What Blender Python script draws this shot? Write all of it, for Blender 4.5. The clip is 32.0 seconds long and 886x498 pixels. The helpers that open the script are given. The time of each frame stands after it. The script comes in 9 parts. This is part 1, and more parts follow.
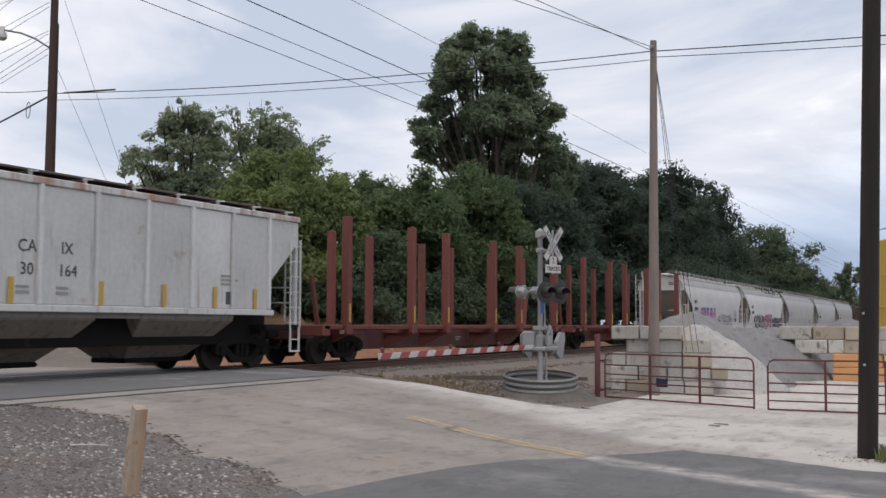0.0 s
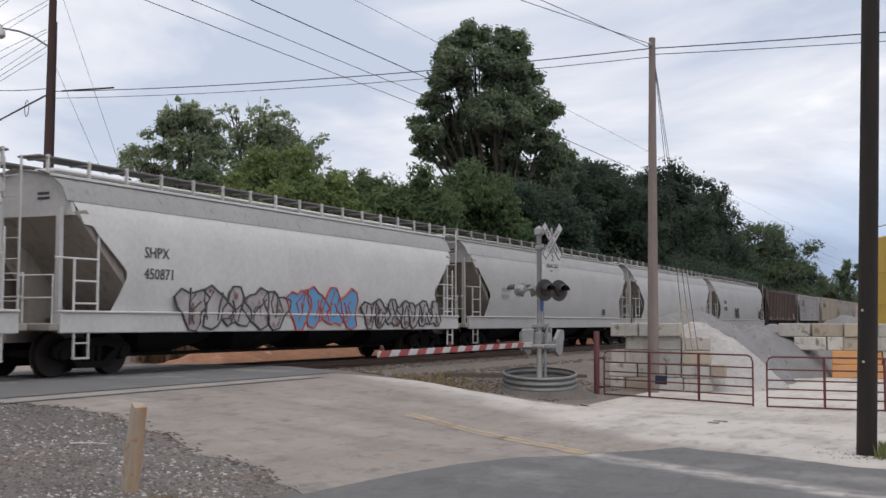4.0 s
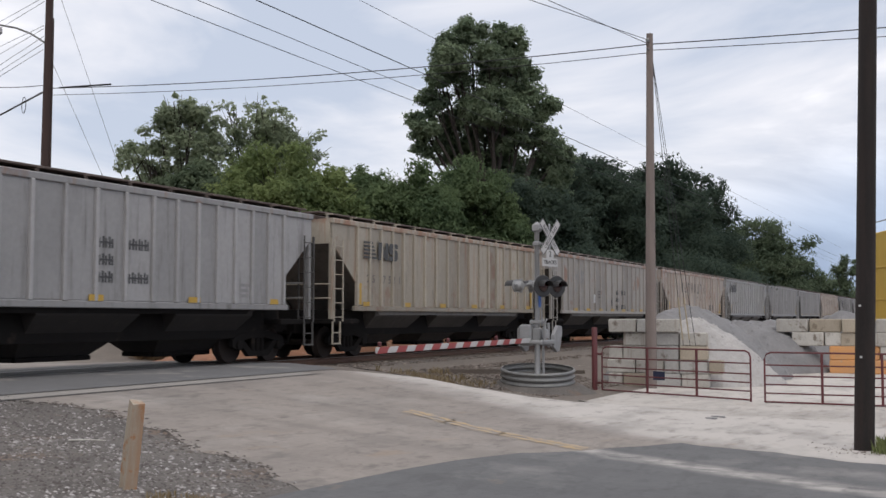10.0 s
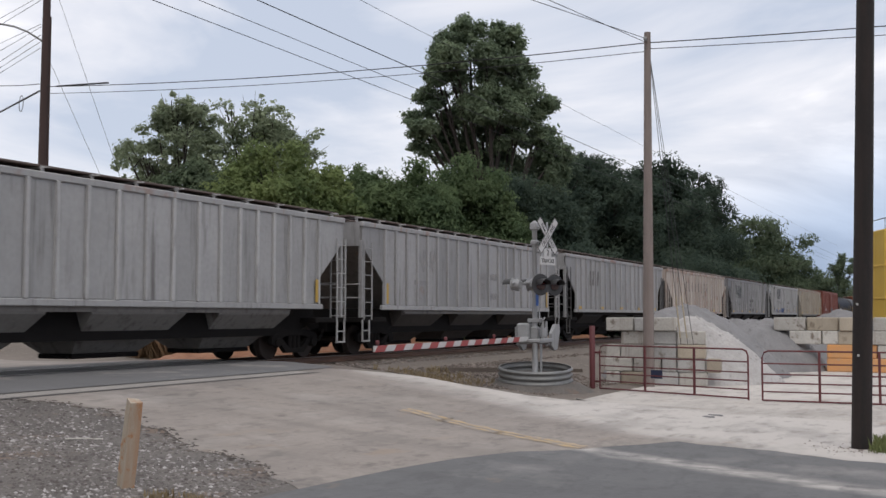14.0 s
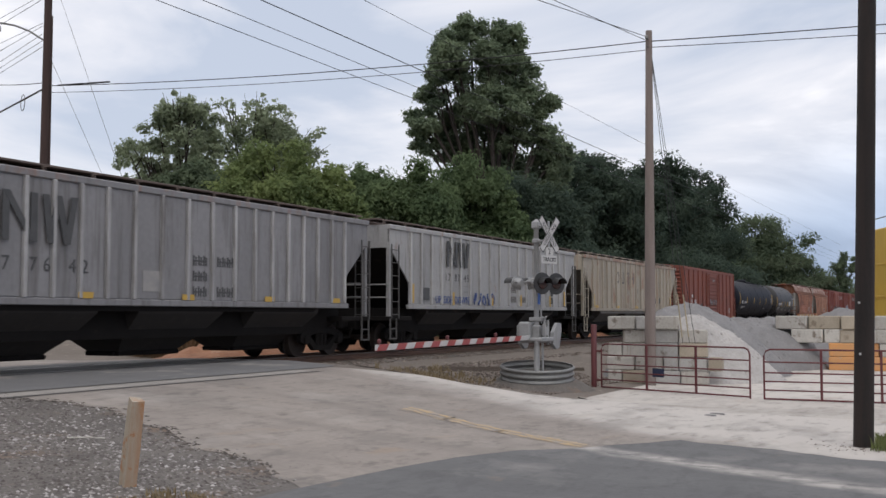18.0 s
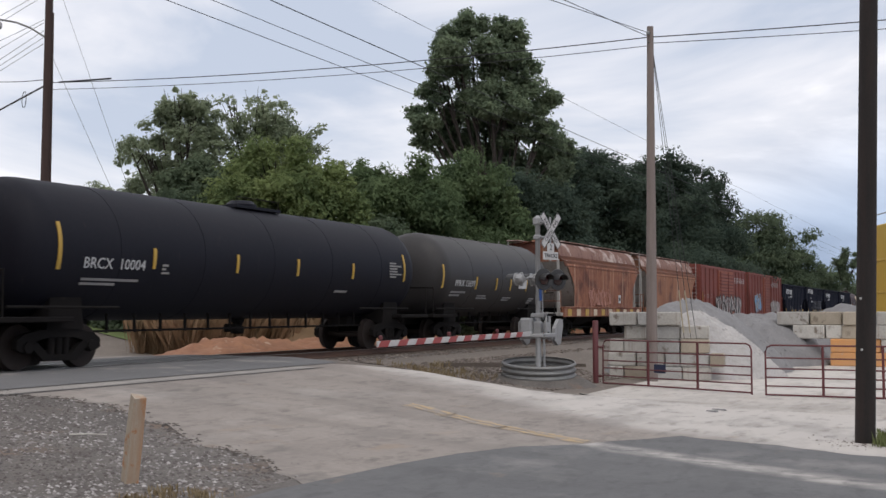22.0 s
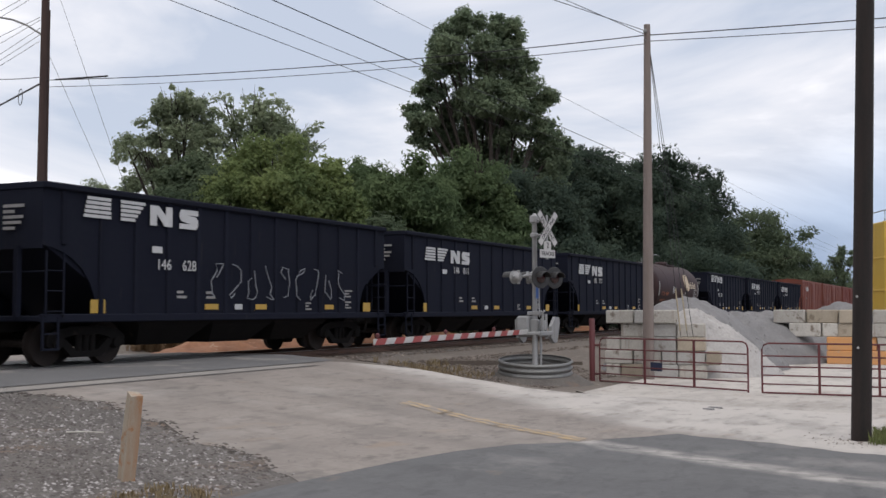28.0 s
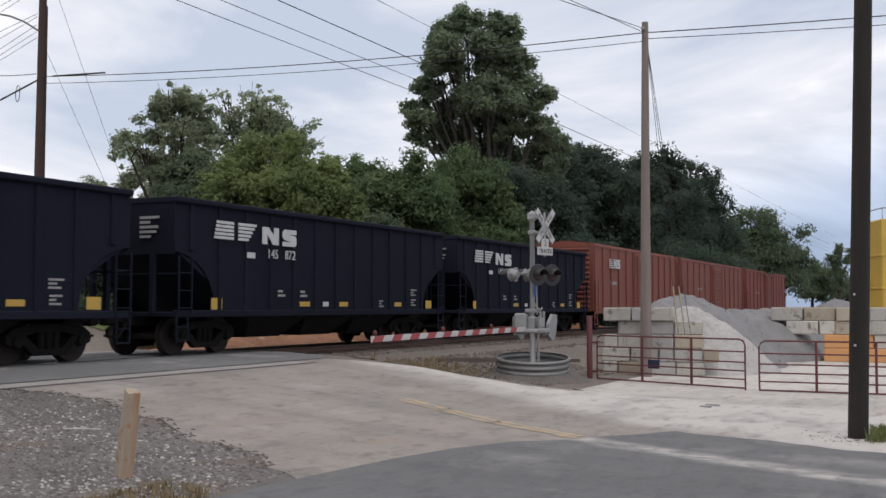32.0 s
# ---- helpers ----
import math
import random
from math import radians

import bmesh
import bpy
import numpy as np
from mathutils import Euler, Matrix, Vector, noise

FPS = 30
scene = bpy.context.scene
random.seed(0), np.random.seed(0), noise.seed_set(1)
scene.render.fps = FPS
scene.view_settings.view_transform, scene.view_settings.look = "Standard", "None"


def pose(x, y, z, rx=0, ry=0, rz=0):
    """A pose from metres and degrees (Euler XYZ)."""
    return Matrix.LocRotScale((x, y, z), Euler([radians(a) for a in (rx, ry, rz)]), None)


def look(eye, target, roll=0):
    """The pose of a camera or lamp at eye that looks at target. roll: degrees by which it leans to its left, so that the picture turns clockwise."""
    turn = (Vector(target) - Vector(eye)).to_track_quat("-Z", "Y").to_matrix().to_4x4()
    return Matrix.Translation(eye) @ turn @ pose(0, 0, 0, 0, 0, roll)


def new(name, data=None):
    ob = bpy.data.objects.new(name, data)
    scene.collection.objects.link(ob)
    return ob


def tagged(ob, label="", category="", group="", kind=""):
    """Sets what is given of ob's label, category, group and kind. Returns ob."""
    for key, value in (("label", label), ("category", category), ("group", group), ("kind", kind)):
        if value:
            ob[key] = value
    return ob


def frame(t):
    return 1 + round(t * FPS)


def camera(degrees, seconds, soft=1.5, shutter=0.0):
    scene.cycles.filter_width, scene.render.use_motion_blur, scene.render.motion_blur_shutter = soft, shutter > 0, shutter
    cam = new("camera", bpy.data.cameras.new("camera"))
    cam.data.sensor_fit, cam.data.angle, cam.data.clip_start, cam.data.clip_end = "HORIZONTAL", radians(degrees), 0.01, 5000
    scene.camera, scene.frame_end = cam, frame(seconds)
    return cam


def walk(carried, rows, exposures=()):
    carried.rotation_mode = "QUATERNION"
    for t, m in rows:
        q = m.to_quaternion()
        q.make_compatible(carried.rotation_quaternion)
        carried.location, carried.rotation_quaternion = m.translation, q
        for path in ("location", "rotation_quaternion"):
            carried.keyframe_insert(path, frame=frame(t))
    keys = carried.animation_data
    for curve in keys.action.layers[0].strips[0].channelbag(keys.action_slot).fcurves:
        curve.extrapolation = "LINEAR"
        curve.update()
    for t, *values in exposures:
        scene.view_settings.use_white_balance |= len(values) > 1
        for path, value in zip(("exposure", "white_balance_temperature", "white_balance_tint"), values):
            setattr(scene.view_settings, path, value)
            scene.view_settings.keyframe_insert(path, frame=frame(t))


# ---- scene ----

# the camera stands at the roadside and turns a little in the hand
cam = camera(43.79, 32.0, soft=1.5, shutter=0.08)
EYE = (0.0, 0.0, 1.15)
TURNS = [
    (0.0, 93.896, -0.238, -64.010),
    (0.5, 93.842, -0.240, -64.018),
    (1.0, 93.814, -0.236, -64.055),
    (1.5, 93.806, -0.216, -64.083),
    (2.0, 93.809, -0.206, -64.067),
    (2.5, 93.806, -0.209, -64.044),
    (3.0, 93.793, -0.203, -64.039),
    (3.5, 93.790, -0.164, -64.044),
    (5.5, 93.731, -0.126, -64.085),
    (6.0, 93.723, -0.122, -64.083),
    (6.5, 93.719, -0.118, -64.084),
    (7.0, 93.709, -0.104, -64.073),
    (7.5, 93.679, -0.091, -64.063),
    (8.0, 93.637, -0.083, -64.082),
    (8.5, 93.611, -0.062, -64.121),
    (9.0, 93.604, -0.047, -64.156),
    (9.5, 93.594, -0.044, -64.171),
    (10.0, 93.578, -0.035, -64.162),
    (10.5, 93.563, -0.038, -64.162),
    (11.0, 93.548, -0.034, -64.216),
    (11.5, 93.533, -0.010, -64.304),
    (12.0, 93.527, -0.011, -64.341),
    (12.5, 93.524, -0.037, -64.331),
    (13.0, 93.508, -0.047, -64.322),
    (13.5, 93.500, -0.034, -64.304),
    (14.0, 93.504, -0.024, -64.279),
    (14.5, 93.491, -0.021, -64.265),
    (16.5, 93.417, -0.058, -64.262),
    (17.0, 93.435, -0.008, -64.225),
    (17.5, 93.438, 0.022, -64.202),
    (18.0, 93.439, 0.020, -64.194),
    (18.5, 93.436, 0.023, -64.169),
    (19.0, 93.418, 0.037, -64.136),
    (19.5, 93.378, 0.029, -64.146),
    (20.0, 93.324, 0.039, -64.180),
    (20.5, 93.292, 0.075, -64.189),
    (21.0, 93.287, 0.093, -64.174),
    (21.5, 93.277, 0.099, -64.144),
    (22.0, 93.247, 0.095, -64.115),
    (22.5, 93.212, 0.070, -64.107),
    (23.0, 93.189, 0.048, -64.118),
    (23.5, 93.179, 0.045, -64.126),
    (24.0, 93.180, 0.065, -64.124),
    (24.5, 93.179, 0.096, -64.135),
    (25.0, 93.166, 0.113, -64.162),
    (25.5, 93.152, 0.096, -64.201),
    (27.5, 93.152, 0.093, -64.281),
    (28.0, 93.137, 0.068, -64.283),
    (28.5, 93.107, 0.049, -64.292),
    (29.0, 93.073, 0.003, -64.324),
    (29.5, 93.043, -0.025, -64.369),
    (30.0, 93.018, -0.022, -64.400),
    (30.5, 93.004, -0.018, -64.403),
    (31.0, 93.002, -0.009, -64.390),
    (31.5, 93.000, 0.003, -64.392),
    (32.0, 92.994, -0.004, -64.410),
]
walk(cam, [(t, pose(*EYE, rx, ry, rz)) for t, rx, ry, rz in TURNS], exposures=[(0.0, 0.0), (32.0, 0.0)])

# ---- world and sun: a bright broken overcast ----
SUN_EL, SUN_AZ = radians(52), radians(205)
world = bpy.data.worlds.new("world")
scene.world = world
world.use_nodes = True
wn, wl = world.node_tree.nodes, world.node_tree.links
wn.clear()
w_out = wn.new("ShaderNodeOutputWorld")
w_bg = wn.new("ShaderNodeBackground")
w_bg.inputs["Strength"].default_value = 0.103
w_sky = wn.new("ShaderNodeTexSky")
w_sky.sky_type = "NISHITA"
w_sky.sun_disc = False
w_sky.sun_elevation, w_sky.sun_rotation = SUN_EL, SUN_AZ
w_co = wn.new("ShaderNodeTexCoord")
w_map = wn.new("ShaderNodeMapping")
w_map.inputs["Scale"].default_value = (1.0, 1.0, 3.0)
w_map.inputs["Rotation"].default_value = (0.12, 0.1, 0.4)
w_noise = wn.new("ShaderNodeTexNoise")
w_noise.inputs["Scale"].default_value = 2.3
w_noise.inputs["Detail"].default_value = 7
w_noise.inputs["Roughness"].default_value = 0.52
w_noise.inputs["Distortion"].default_value = 0.6
w_ramp = wn.new("ShaderNodeValToRGB")
w_ramp.color_ramp.elements[0].position, w_ramp.color_ramp.elements[0].color = 0.36, (5.9, 6.5, 7.8, 1)
w_ramp.color_ramp.elements[1].position, w_ramp.color_ramp.elements[1].color = 0.62, (14.6, 14.1, 14.1, 1)
w_mid = w_ramp.color_ramp.elements.new(0.5)
w_mid.color = (9.2, 9.2, 9.8, 1)
w_mix = wn.new("ShaderNodeMix")
w_mix.data_type = "RGBA"
w_mix.inputs["Factor"].default_value = 0.9
wl.new(w_co.outputs["Generated"], w_map.inputs["Vector"])
wl.new(w_map.outputs["Vector"], w_noise.inputs["Vector"])
wl.new(w_noise.outputs["Fac"], w_ramp.inputs["Fac"])
wl.new(w_sky.outputs["Color"], w_mix.inputs["A"])
wl.new(w_ramp.outputs["Color"], w_mix.inputs["B"])
# the cloud is thicker and bluer towards the right-hand horizon
w_dot = wn.new("ShaderNodeVectorMath"); w_dot.operation = "DOT_PRODUCT"; w_dot.inputs[1].default_value = (0.43, -0.90, -3.0)
w_side = wn.new("ShaderNodeMapRange"); w_side.interpolation_type = "SMOOTHSTEP"
w_side.inputs["From Min"].default_value, w_side.inputs["From Max"].default_value = -0.28, 0.14
w_side.inputs["To Max"].default_value = 1.0
w_tint = wn.new("ShaderNodeMix"); w_tint.data_type = "RGBA"; w_tint.blend_type = "MULTIPLY"
w_tint.inputs["B"].default_value = (0.45, 0.545, 0.69, 1)
wl.new(w_co.outputs["Generated"], w_dot.inputs[0])
wl.new(w_dot.outputs["Value"], w_side.inputs["Value"])
wl.new(w_side.outputs["Result"], w_tint.inputs["Factor"])
wl.new(w_mix.outputs["Result"], w_tint.inputs["A"])
wl.new(w_tint.outputs["Result"], w_bg.inputs["Color"])
wl.new(w_bg.outputs["Background"], w_out.inputs["Surface"])

sun = new("sun", bpy.data.lights.new("sun", "SUN"))
sun.data.energy, sun.data.angle, sun.data.color = 0.85, radians(30), (1.0, 0.95, 0.88)
sun.matrix_world = look((-6, -14, 40), (10, 2, 0))


# ---- materials ----
def material(name, base, second=None, rough=0.7, metal=0.0, scale=6.0, fine=60.0, contrast=0.5, bump=0.15, streak=None, streak_amount=0.0,
             stretch=(1, 1, 1), spots=None, spot_amount=0.0, spot_scale=2.0, vary=0.0, spec=0.5, grime=None, grime_amount=0.0):
    """Two scales of noise between two colours, optional run-down streaks and spots of another colour, and fine relief."""
    m = bpy.data.materials.new(name)
    m.use_nodes = True
    n, l = m.node_tree.nodes, m.node_tree.links
    b = n["Principled BSDF"]
    co = n.new("ShaderNodeTexCoord")
    info = n.new("ShaderNodeObjectInfo")
    mul = n.new("ShaderNodeMath"); mul.operation = "MULTIPLY"; mul.inputs[1].default_value = 41.0
    l.new(info.outputs["Random"], mul.inputs[0])
    add = n.new("ShaderNodeVectorMath"); add.operation = "ADD"
    l.new(co.outputs["Object"], add.inputs[0]); l.new(mul.outputs[0], add.inputs[1])
    mp = n.new("ShaderNodeMapping"); mp.inputs["Scale"].default_value = stretch
    l.new(add.outputs[0], mp.inputs["Vector"])
    big = n.new("ShaderNodeTexNoise"); big.inputs["Scale"].default_value = scale; big.inputs["Detail"].default_value = 6
    small = n.new("ShaderNodeTexNoise"); small.inputs["Scale"].default_value = fine; small.inputs["Detail"].default_value = 4
    l.new(mp.outputs[0], big.inputs["Vector"]); l.new(mp.outputs[0], small.inputs["Vector"])
    avg = n.new("ShaderNodeMath"); avg.operation = "MULTIPLY_ADD"; avg.inputs[1].default_value = 0.45
    half = n.new("ShaderNodeMath"); half.operation = "MULTIPLY"; half.inputs[1].default_value = 0.55
    l.new(big.outputs["Fac"], half.inputs[0]); l.new(small.outputs["Fac"], avg.inputs[0]); l.new(half.outputs[0], avg.inputs[2])
    ramp = n.new("ShaderNodeMapRange")
    ramp.inputs["From Min"].default_value, ramp.inputs["From Max"].default_value = 0.5 - 0.5 * (1.05 - contrast), 0.5 + 0.5 * (1.05 - contrast)
    l.new(avg.outputs[0], ramp.inputs["Value"])
    mix = n.new("ShaderNodeMix"); mix.data_type = "RGBA"
    mix.inputs["A"].default_value = (*base, 1)
    mix.inputs["B"].default_value = (*(second or tuple(c * 0.7 for c in base)), 1)
    l.new(ramp.outputs[0], mix.inputs["Factor"])
    last = mix.outputs["Result"]

    def layer(last, colour, amount, sc, st, width):
        mp2 = n.new("ShaderNodeMapping"); mp2.inputs["Scale"].default_value = st
        l.new(add.outputs[0], mp2.inputs["Vector"])
        ns = n.new("ShaderNodeTexNoise"); ns.inputs["Scale"].default_value = sc; ns.inputs["Detail"].default_value = 7; ns.inputs["Roughness"].default_value = 0.62
        l.new(mp2.outputs[0], ns.inputs["Vector"])
        r = n.new("ShaderNodeMapRange")
        lo = 0.72 - 0.42 * amount
        r.inputs["From Min"].default_value, r.inputs["From Max"].default_value = lo, lo + width
        l.new(ns.outputs["Fac"], r.inputs["Value"])
        mx = n.new("ShaderNodeMix"); mx.data_type = "RGBA"; mx.inputs["B"].default_value = (*colour, 1)
        l.new(r.outputs[0], mx.inputs["Factor"]); l.new(last, mx.inputs["A"])
        return mx.outputs["Result"]

    if spots:
        last = layer(last, spots, spot_amount, spot_scale, (1, 1, 1), 0.1)
    if grime:
        last = layer(last, grime, grime_amount, 1.0, (5.0, 5.0, 0.8), 0.3)
    if streak:
        last = layer(last, streak, streak_amount, 1.0, (4.5, 4.5, 0.28), 0.2)
    if vary:
        vr = n.new("ShaderNodeMapRange")
        vr.inputs["To Min"].default_value, vr.inputs["To Max"].default_value = 1 - vary, 1 + vary
        l.new(info.outputs["Random"], vr.inputs["Value"])
        hs = n.new("ShaderNodeHueSaturation")
        l.new(vr.outputs[0], hs.inputs["Value"]); l.new(last, hs.inputs["Color"])
        last = hs.outputs["Color"]
    l.new(last, b.inputs["Base Color"])
    b.inputs["Specular IOR Level"].default_value = spec
    b.inputs["Roughness"].default_value, b.inputs["Metallic"].default_value = rough, metal
    if bump:
        bp = n.new("ShaderNodeBump"); bp.inputs["Strength"].default_value = bump; bp.inputs["Distance"].default_value = 0.02
        l.new(small.outputs["Fac"], bp.inputs["Height"]); l.new(bp.outputs[0], b.inputs["Normal"])
    return m


RUST, GRIME = (0.20, 0.075, 0.035), (0.06, 0.05, 0.042)
M = {}
M["ground"] = material("gravelly_earth", (0.20, 0.168, 0.14), (0.11, 0.092, 0.078), 0.95, scale=0.6, fine=14, bump=0.6, spots=(0.30, 0.26, 0.225), spot_amount=0.3, spot_scale=5)
M["gravel_bed"] = material("grey_gravel", (0.17, 0.152, 0.138), (0.075, 0.066, 0.06), 0.95, scale=1.2, fine=22, contrast=0.62, bump=0.9, spots=(0.15, 0.11, 0.085), spot_amount=0.4, spot_scale=0.8)
M["grass"] = material("mown_grass", (0.09, 0.13, 0.035), (0.13, 0.15, 0.06), 0.9, scale=0.5, fine=20, bump=0.5)
M["crossing"] = material("grey_crossing_asphalt", (0.165, 0.161, 0.160), (0.115, 0.113, 0.114), 0.9, scale=0.7, fine=25, bump=0.3, spots=(0.23, 0.215, 0.20), spot_amount=0.38, spot_scale=0.9)


def paved(name, base, worn, tyre, dust, edge, streak=None, crack=0.5):
    """Road surface: two scales of wear, tyre-darkened lanes, hair cracks, and pale dust drifted in from one side. edge: dust begins where
    x - a*y passes b, over a width w."""
    m = material(name, base, worn, 0.93, scale=0.35, fine=11, contrast=0.5, bump=0.25, spots=tyre, spot_amount=0.2, spot_scale=0.8)
    n, l = m.node_tree.nodes, m.node_tree.links
    b = n["Principled BSDF"]
    co = n.new("ShaderNodeTexCoord")
    last = b.inputs["Base Color"].links[0].from_socket

    def noise_fac(scale, stretch, lo, hi, detail=6):
        mp = n.new("ShaderNodeMapping"); mp.inputs["Scale"].default_value = stretch
        ns = n.new("ShaderNodeTexNoise"); ns.inputs["Scale"].default_value = scale; ns.inputs["Detail"].default_value = detail; ns.inputs["Roughness"].default_value = 0.6
        mr = n.new("ShaderNodeMapRange"); mr.inputs["From Min"].default_value, mr.inputs["From Max"].default_value = lo, hi
        l.new(co.outputs["Object"], mp.inputs[0]); l.new(mp.outputs[0], ns.inputs["Vector"]); l.new(ns.outputs["Fac"], mr.inputs["Value"])
        return ns.outputs["Fac"], mr.outputs[0]

    def over(last, fac, colour, amount=1.0):
        mx = n.new("ShaderNodeMix"); mx.data_type = "RGBA"; mx.inputs["B"].default_value = (*colour, 1)
        mu = n.new("ShaderNodeMath"); mu.operation = "MULTIPLY"; mu.inputs[1].default_value = amount
        l.new(fac, mu.inputs[0]); l.new(mu.outputs[0], mx.inputs["Factor"]); l.new(last, mx.inputs["A"])
        return mx.outputs["Result"]

    last = over(last, noise_fac(1.0, (1.1, 0.13, 1), 0.45, 0.7)[1], tyre, 0.55)
    last = over(last, noise_fac(2.6, (0.5, 1.2, 1), 0.56, 0.66)[1], tuple(c * 0.75 for c in tyre), 0.35)
    last = over(last, noise_fac(1.7, (0.8, 1.6, 1), 0.60, 0.70, 8)[1], tuple(c * 0.6 for c in tyre), 0.45)
    last = over(last, noise_fac(7.0, (0.7, 1.3, 1), 0.66, 0.72, 4)[1], tuple(c * 0.45 for c in tyre), 0.5)
    vo = n.new("ShaderNodeTexVoronoi"); vo.feature = "DISTANCE_TO_EDGE"; vo.inputs["Scale"].default_value = 0.42
    wob = n.new("ShaderNodeVectorMath"); wob.operation = "MULTIPLY_ADD"; wob.inputs[1].default_value = (1.3, 1.3, 1.3)
    wn_ = n.new("ShaderNodeTexNoise"); wn_.inputs["Scale"].default_value = 1.1; wn_.inputs["Detail"].default_value = 5
    l.new(co.outputs["Object"], wn_.inputs["Vector"]); l.new(wn_.outputs["Color"], wob.inputs[0]); l.new(co.outputs["Object"], wob.inputs[2]); l.new(wob.outputs[0], vo.inputs["Vector"])
    cr = n.new("ShaderNodeMapRange"); cr.inputs["From Min"].default_value, cr.inputs["From Max"].default_value = 0.012, 0.0
    l.new(vo.outputs["Distance"], cr.inputs["Value"])
    last = over(last, cr.outputs[0], tuple(c * 0.35 for c in base), crack)
    xyz = n.new("ShaderNodeSeparateXYZ"); l.new(co.outputs["Object"], xyz.inputs[0])

    def band(a, bb, w, wob_amount, absolute=False):
        t1 = n.new("ShaderNodeMath"); t1.operation = "MULTIPLY_ADD"; t1.inputs[1].default_value = -a
        l.new(xyz.outputs["Y"], t1.inputs[0]); l.new(xyz.outputs["X"], t1.inputs[2])
        t2 = n.new("ShaderNodeMath"); t2.operation = "MULTIPLY_ADD"; t2.inputs[1].default_value = wob_amount
        l.new(noise_fac(0.55, (1, 1, 1), 0, 1)[0], t2.inputs[0]); l.new(t1.outputs[0], t2.inputs[2])
        out = t2.outputs[0]
        mr = n.new("ShaderNodeMapRange"); mr.interpolation_type = "SMOOTHSTEP"
        if absolute:
            t3 = n.new("ShaderNodeMath"); t3.operation = "SUBTRACT"; t3.inputs[1].default_value = bb + wob_amount * 0.5
            t4 = n.new("ShaderNodeMath"); t4.operation = "ABSOLUTE"
            l.new(out, t3.inputs[0]); l.new(t3.outputs[0], t4.inputs[0])
            out = t4.outputs[0]
            mr.inputs["From Min"].default_value, mr.inputs["From Max"].default_value = w, w * 0.15
        else:
            mr.inputs["From Min"].default_value, mr.inputs["From Max"].default_value = bb + wob_amount * 0.5 - w / 2, bb + wob_amount * 0.5 + w / 2
        l.new(out, mr.inputs["Value"])
        return mr.outputs[0]

    def times(f, g):
        mu = n.new("ShaderNodeMath"); mu.operation = "MULTIPLY"
        l.new(f, mu.inputs[0]); l.new(g, mu.inputs[1])
        return mu.outputs[0]

    last = over(last, band(*edge, 2.2), dust, 0.9)
    if streak:
        last = over(last, times(band(*streak, 0.5, True), noise_fac(3.0, (1, 0.5, 1), 0.3, 0.6)[1]), dust, 0.75)
    last = over(last, noise_fac(0.5, (1, 1, 1), 0.55, 0.75)[1], dust, 0.3)
    last = over(last, noise_fac(0.9, (0.4, 1.0, 1), 0.48, 0.70, 9)[1], tuple(c * 1.0 for c in tyre), 0.52)
    last = over(last, noise_fac(3.2, (0.45, 1.1, 1), 0.54, 0.68, 9)[1], tuple(c * 0.85 for c in tyre), 0.48)
    last = over(last, noise_fac(1.1, (0.5, 0.9, 1), 0.62, 0.72, 5)[1], (0.30, 0.21, 0.14), 0.35)
    l.new(last, b.inputs["Base Color"])
    return m


DUST = (0.50, 0.465, 0.43)
M["road"] = paved("worn_dusty_asphalt", (0.315, 0.275, 0.243), (0.23, 0.20, 0.178), (0.155, 0.14, 0.128), DUST, (0.5, 16.75, 2.0), None, 0.16)
M["asphalt"] = paved("dark_dusty_asphalt", (0.145, 0.143, 0.143), (0.11, 0.109, 0.11), (0.09, 0.089, 0.09), DUST, (-0.25, 20.6, 2.2), (0.395, 14.5, 0.55), 0.15)
M["yard"] = paved("pale_limestone_dust", (0.48, 0.44, 0.40), (0.36, 0.328, 0.298), (0.22, 0.198, 0.177), (0.51, 0.474, 0.435), (0.0, 27.0, 8.0), None, 0.0)
M["yellow_smear"] = material("faded_yellow_smear", (0.36, 0.29, 0.205), (0.29, 0.25, 0.21), 0.93, scale=1.2, fine=14, contrast=0.7, spots=(0.27, 0.238, 0.21), spot_amount=0.62, spot_scale=2.2)
M["guy_guard"] = material("faded_yellow_guard", (0.40, 0.33, 0.22), (0.30, 0.26, 0.19), 0.7, scale=4)
M["yellow_line"] = material("worn_yellow_paint", (0.46, 0.325, 0.17), (0.36, 0.29, 0.215), 0.9, scale=2.0, fine=25, contrast=0.75, spots=(0.29, 0.255, 0.225), spot_amount=0.58, spot_scale=3.5)
M["tar"] = material("tar_seam", (0.05, 0.047, 0.045), (0.09, 0.085, 0.08), 0.8, scale=2)
M["white_line"] = material("worn_pale_streak", (0.33, 0.303, 0.275), (0.22, 0.204, 0.19), 0.9, scale=1.5, fine=18, contrast=0.7)
M["rail"] = material("rusty_rail_steel", (0.16, 0.09, 0.06), (0.09, 0.055, 0.045), 0.6, 0.5, scale=3)
M["rail_top"] = material("polished_rail_head", (0.42, 0.41, 0.40), (0.30, 0.29, 0.28), 0.3, 0.9, scale=3)
M["tie"] = material("creosoted_timber", (0.075, 0.055, 0.042), (0.13, 0.105, 0.085), 0.9, stretch=(6, 1, 6), bump=0.4)
M["wood_pole"] = material("weathered_brown_pole", (0.072, 0.041, 0.035), (0.036, 0.024, 0.021), 0.9, scale=2, fine=35, stretch=(4, 4, 0.4), bump=0.5)
M["dark_pole"] = material("dark_creosote_pole", (0.026, 0.016, 0.013), (0.007, 0.006, 0.006), 0.85, scale=2, fine=35, contrast=0.7, stretch=(4, 4, 0.4), bump=0.5)
M["grey_pole"] = material("silvered_grey_pole", (0.25, 0.205, 0.185), (0.15, 0.122, 0.11), 0.9, scale=2, fine=35, stretch=(4, 4, 0.4), bump=0.5)
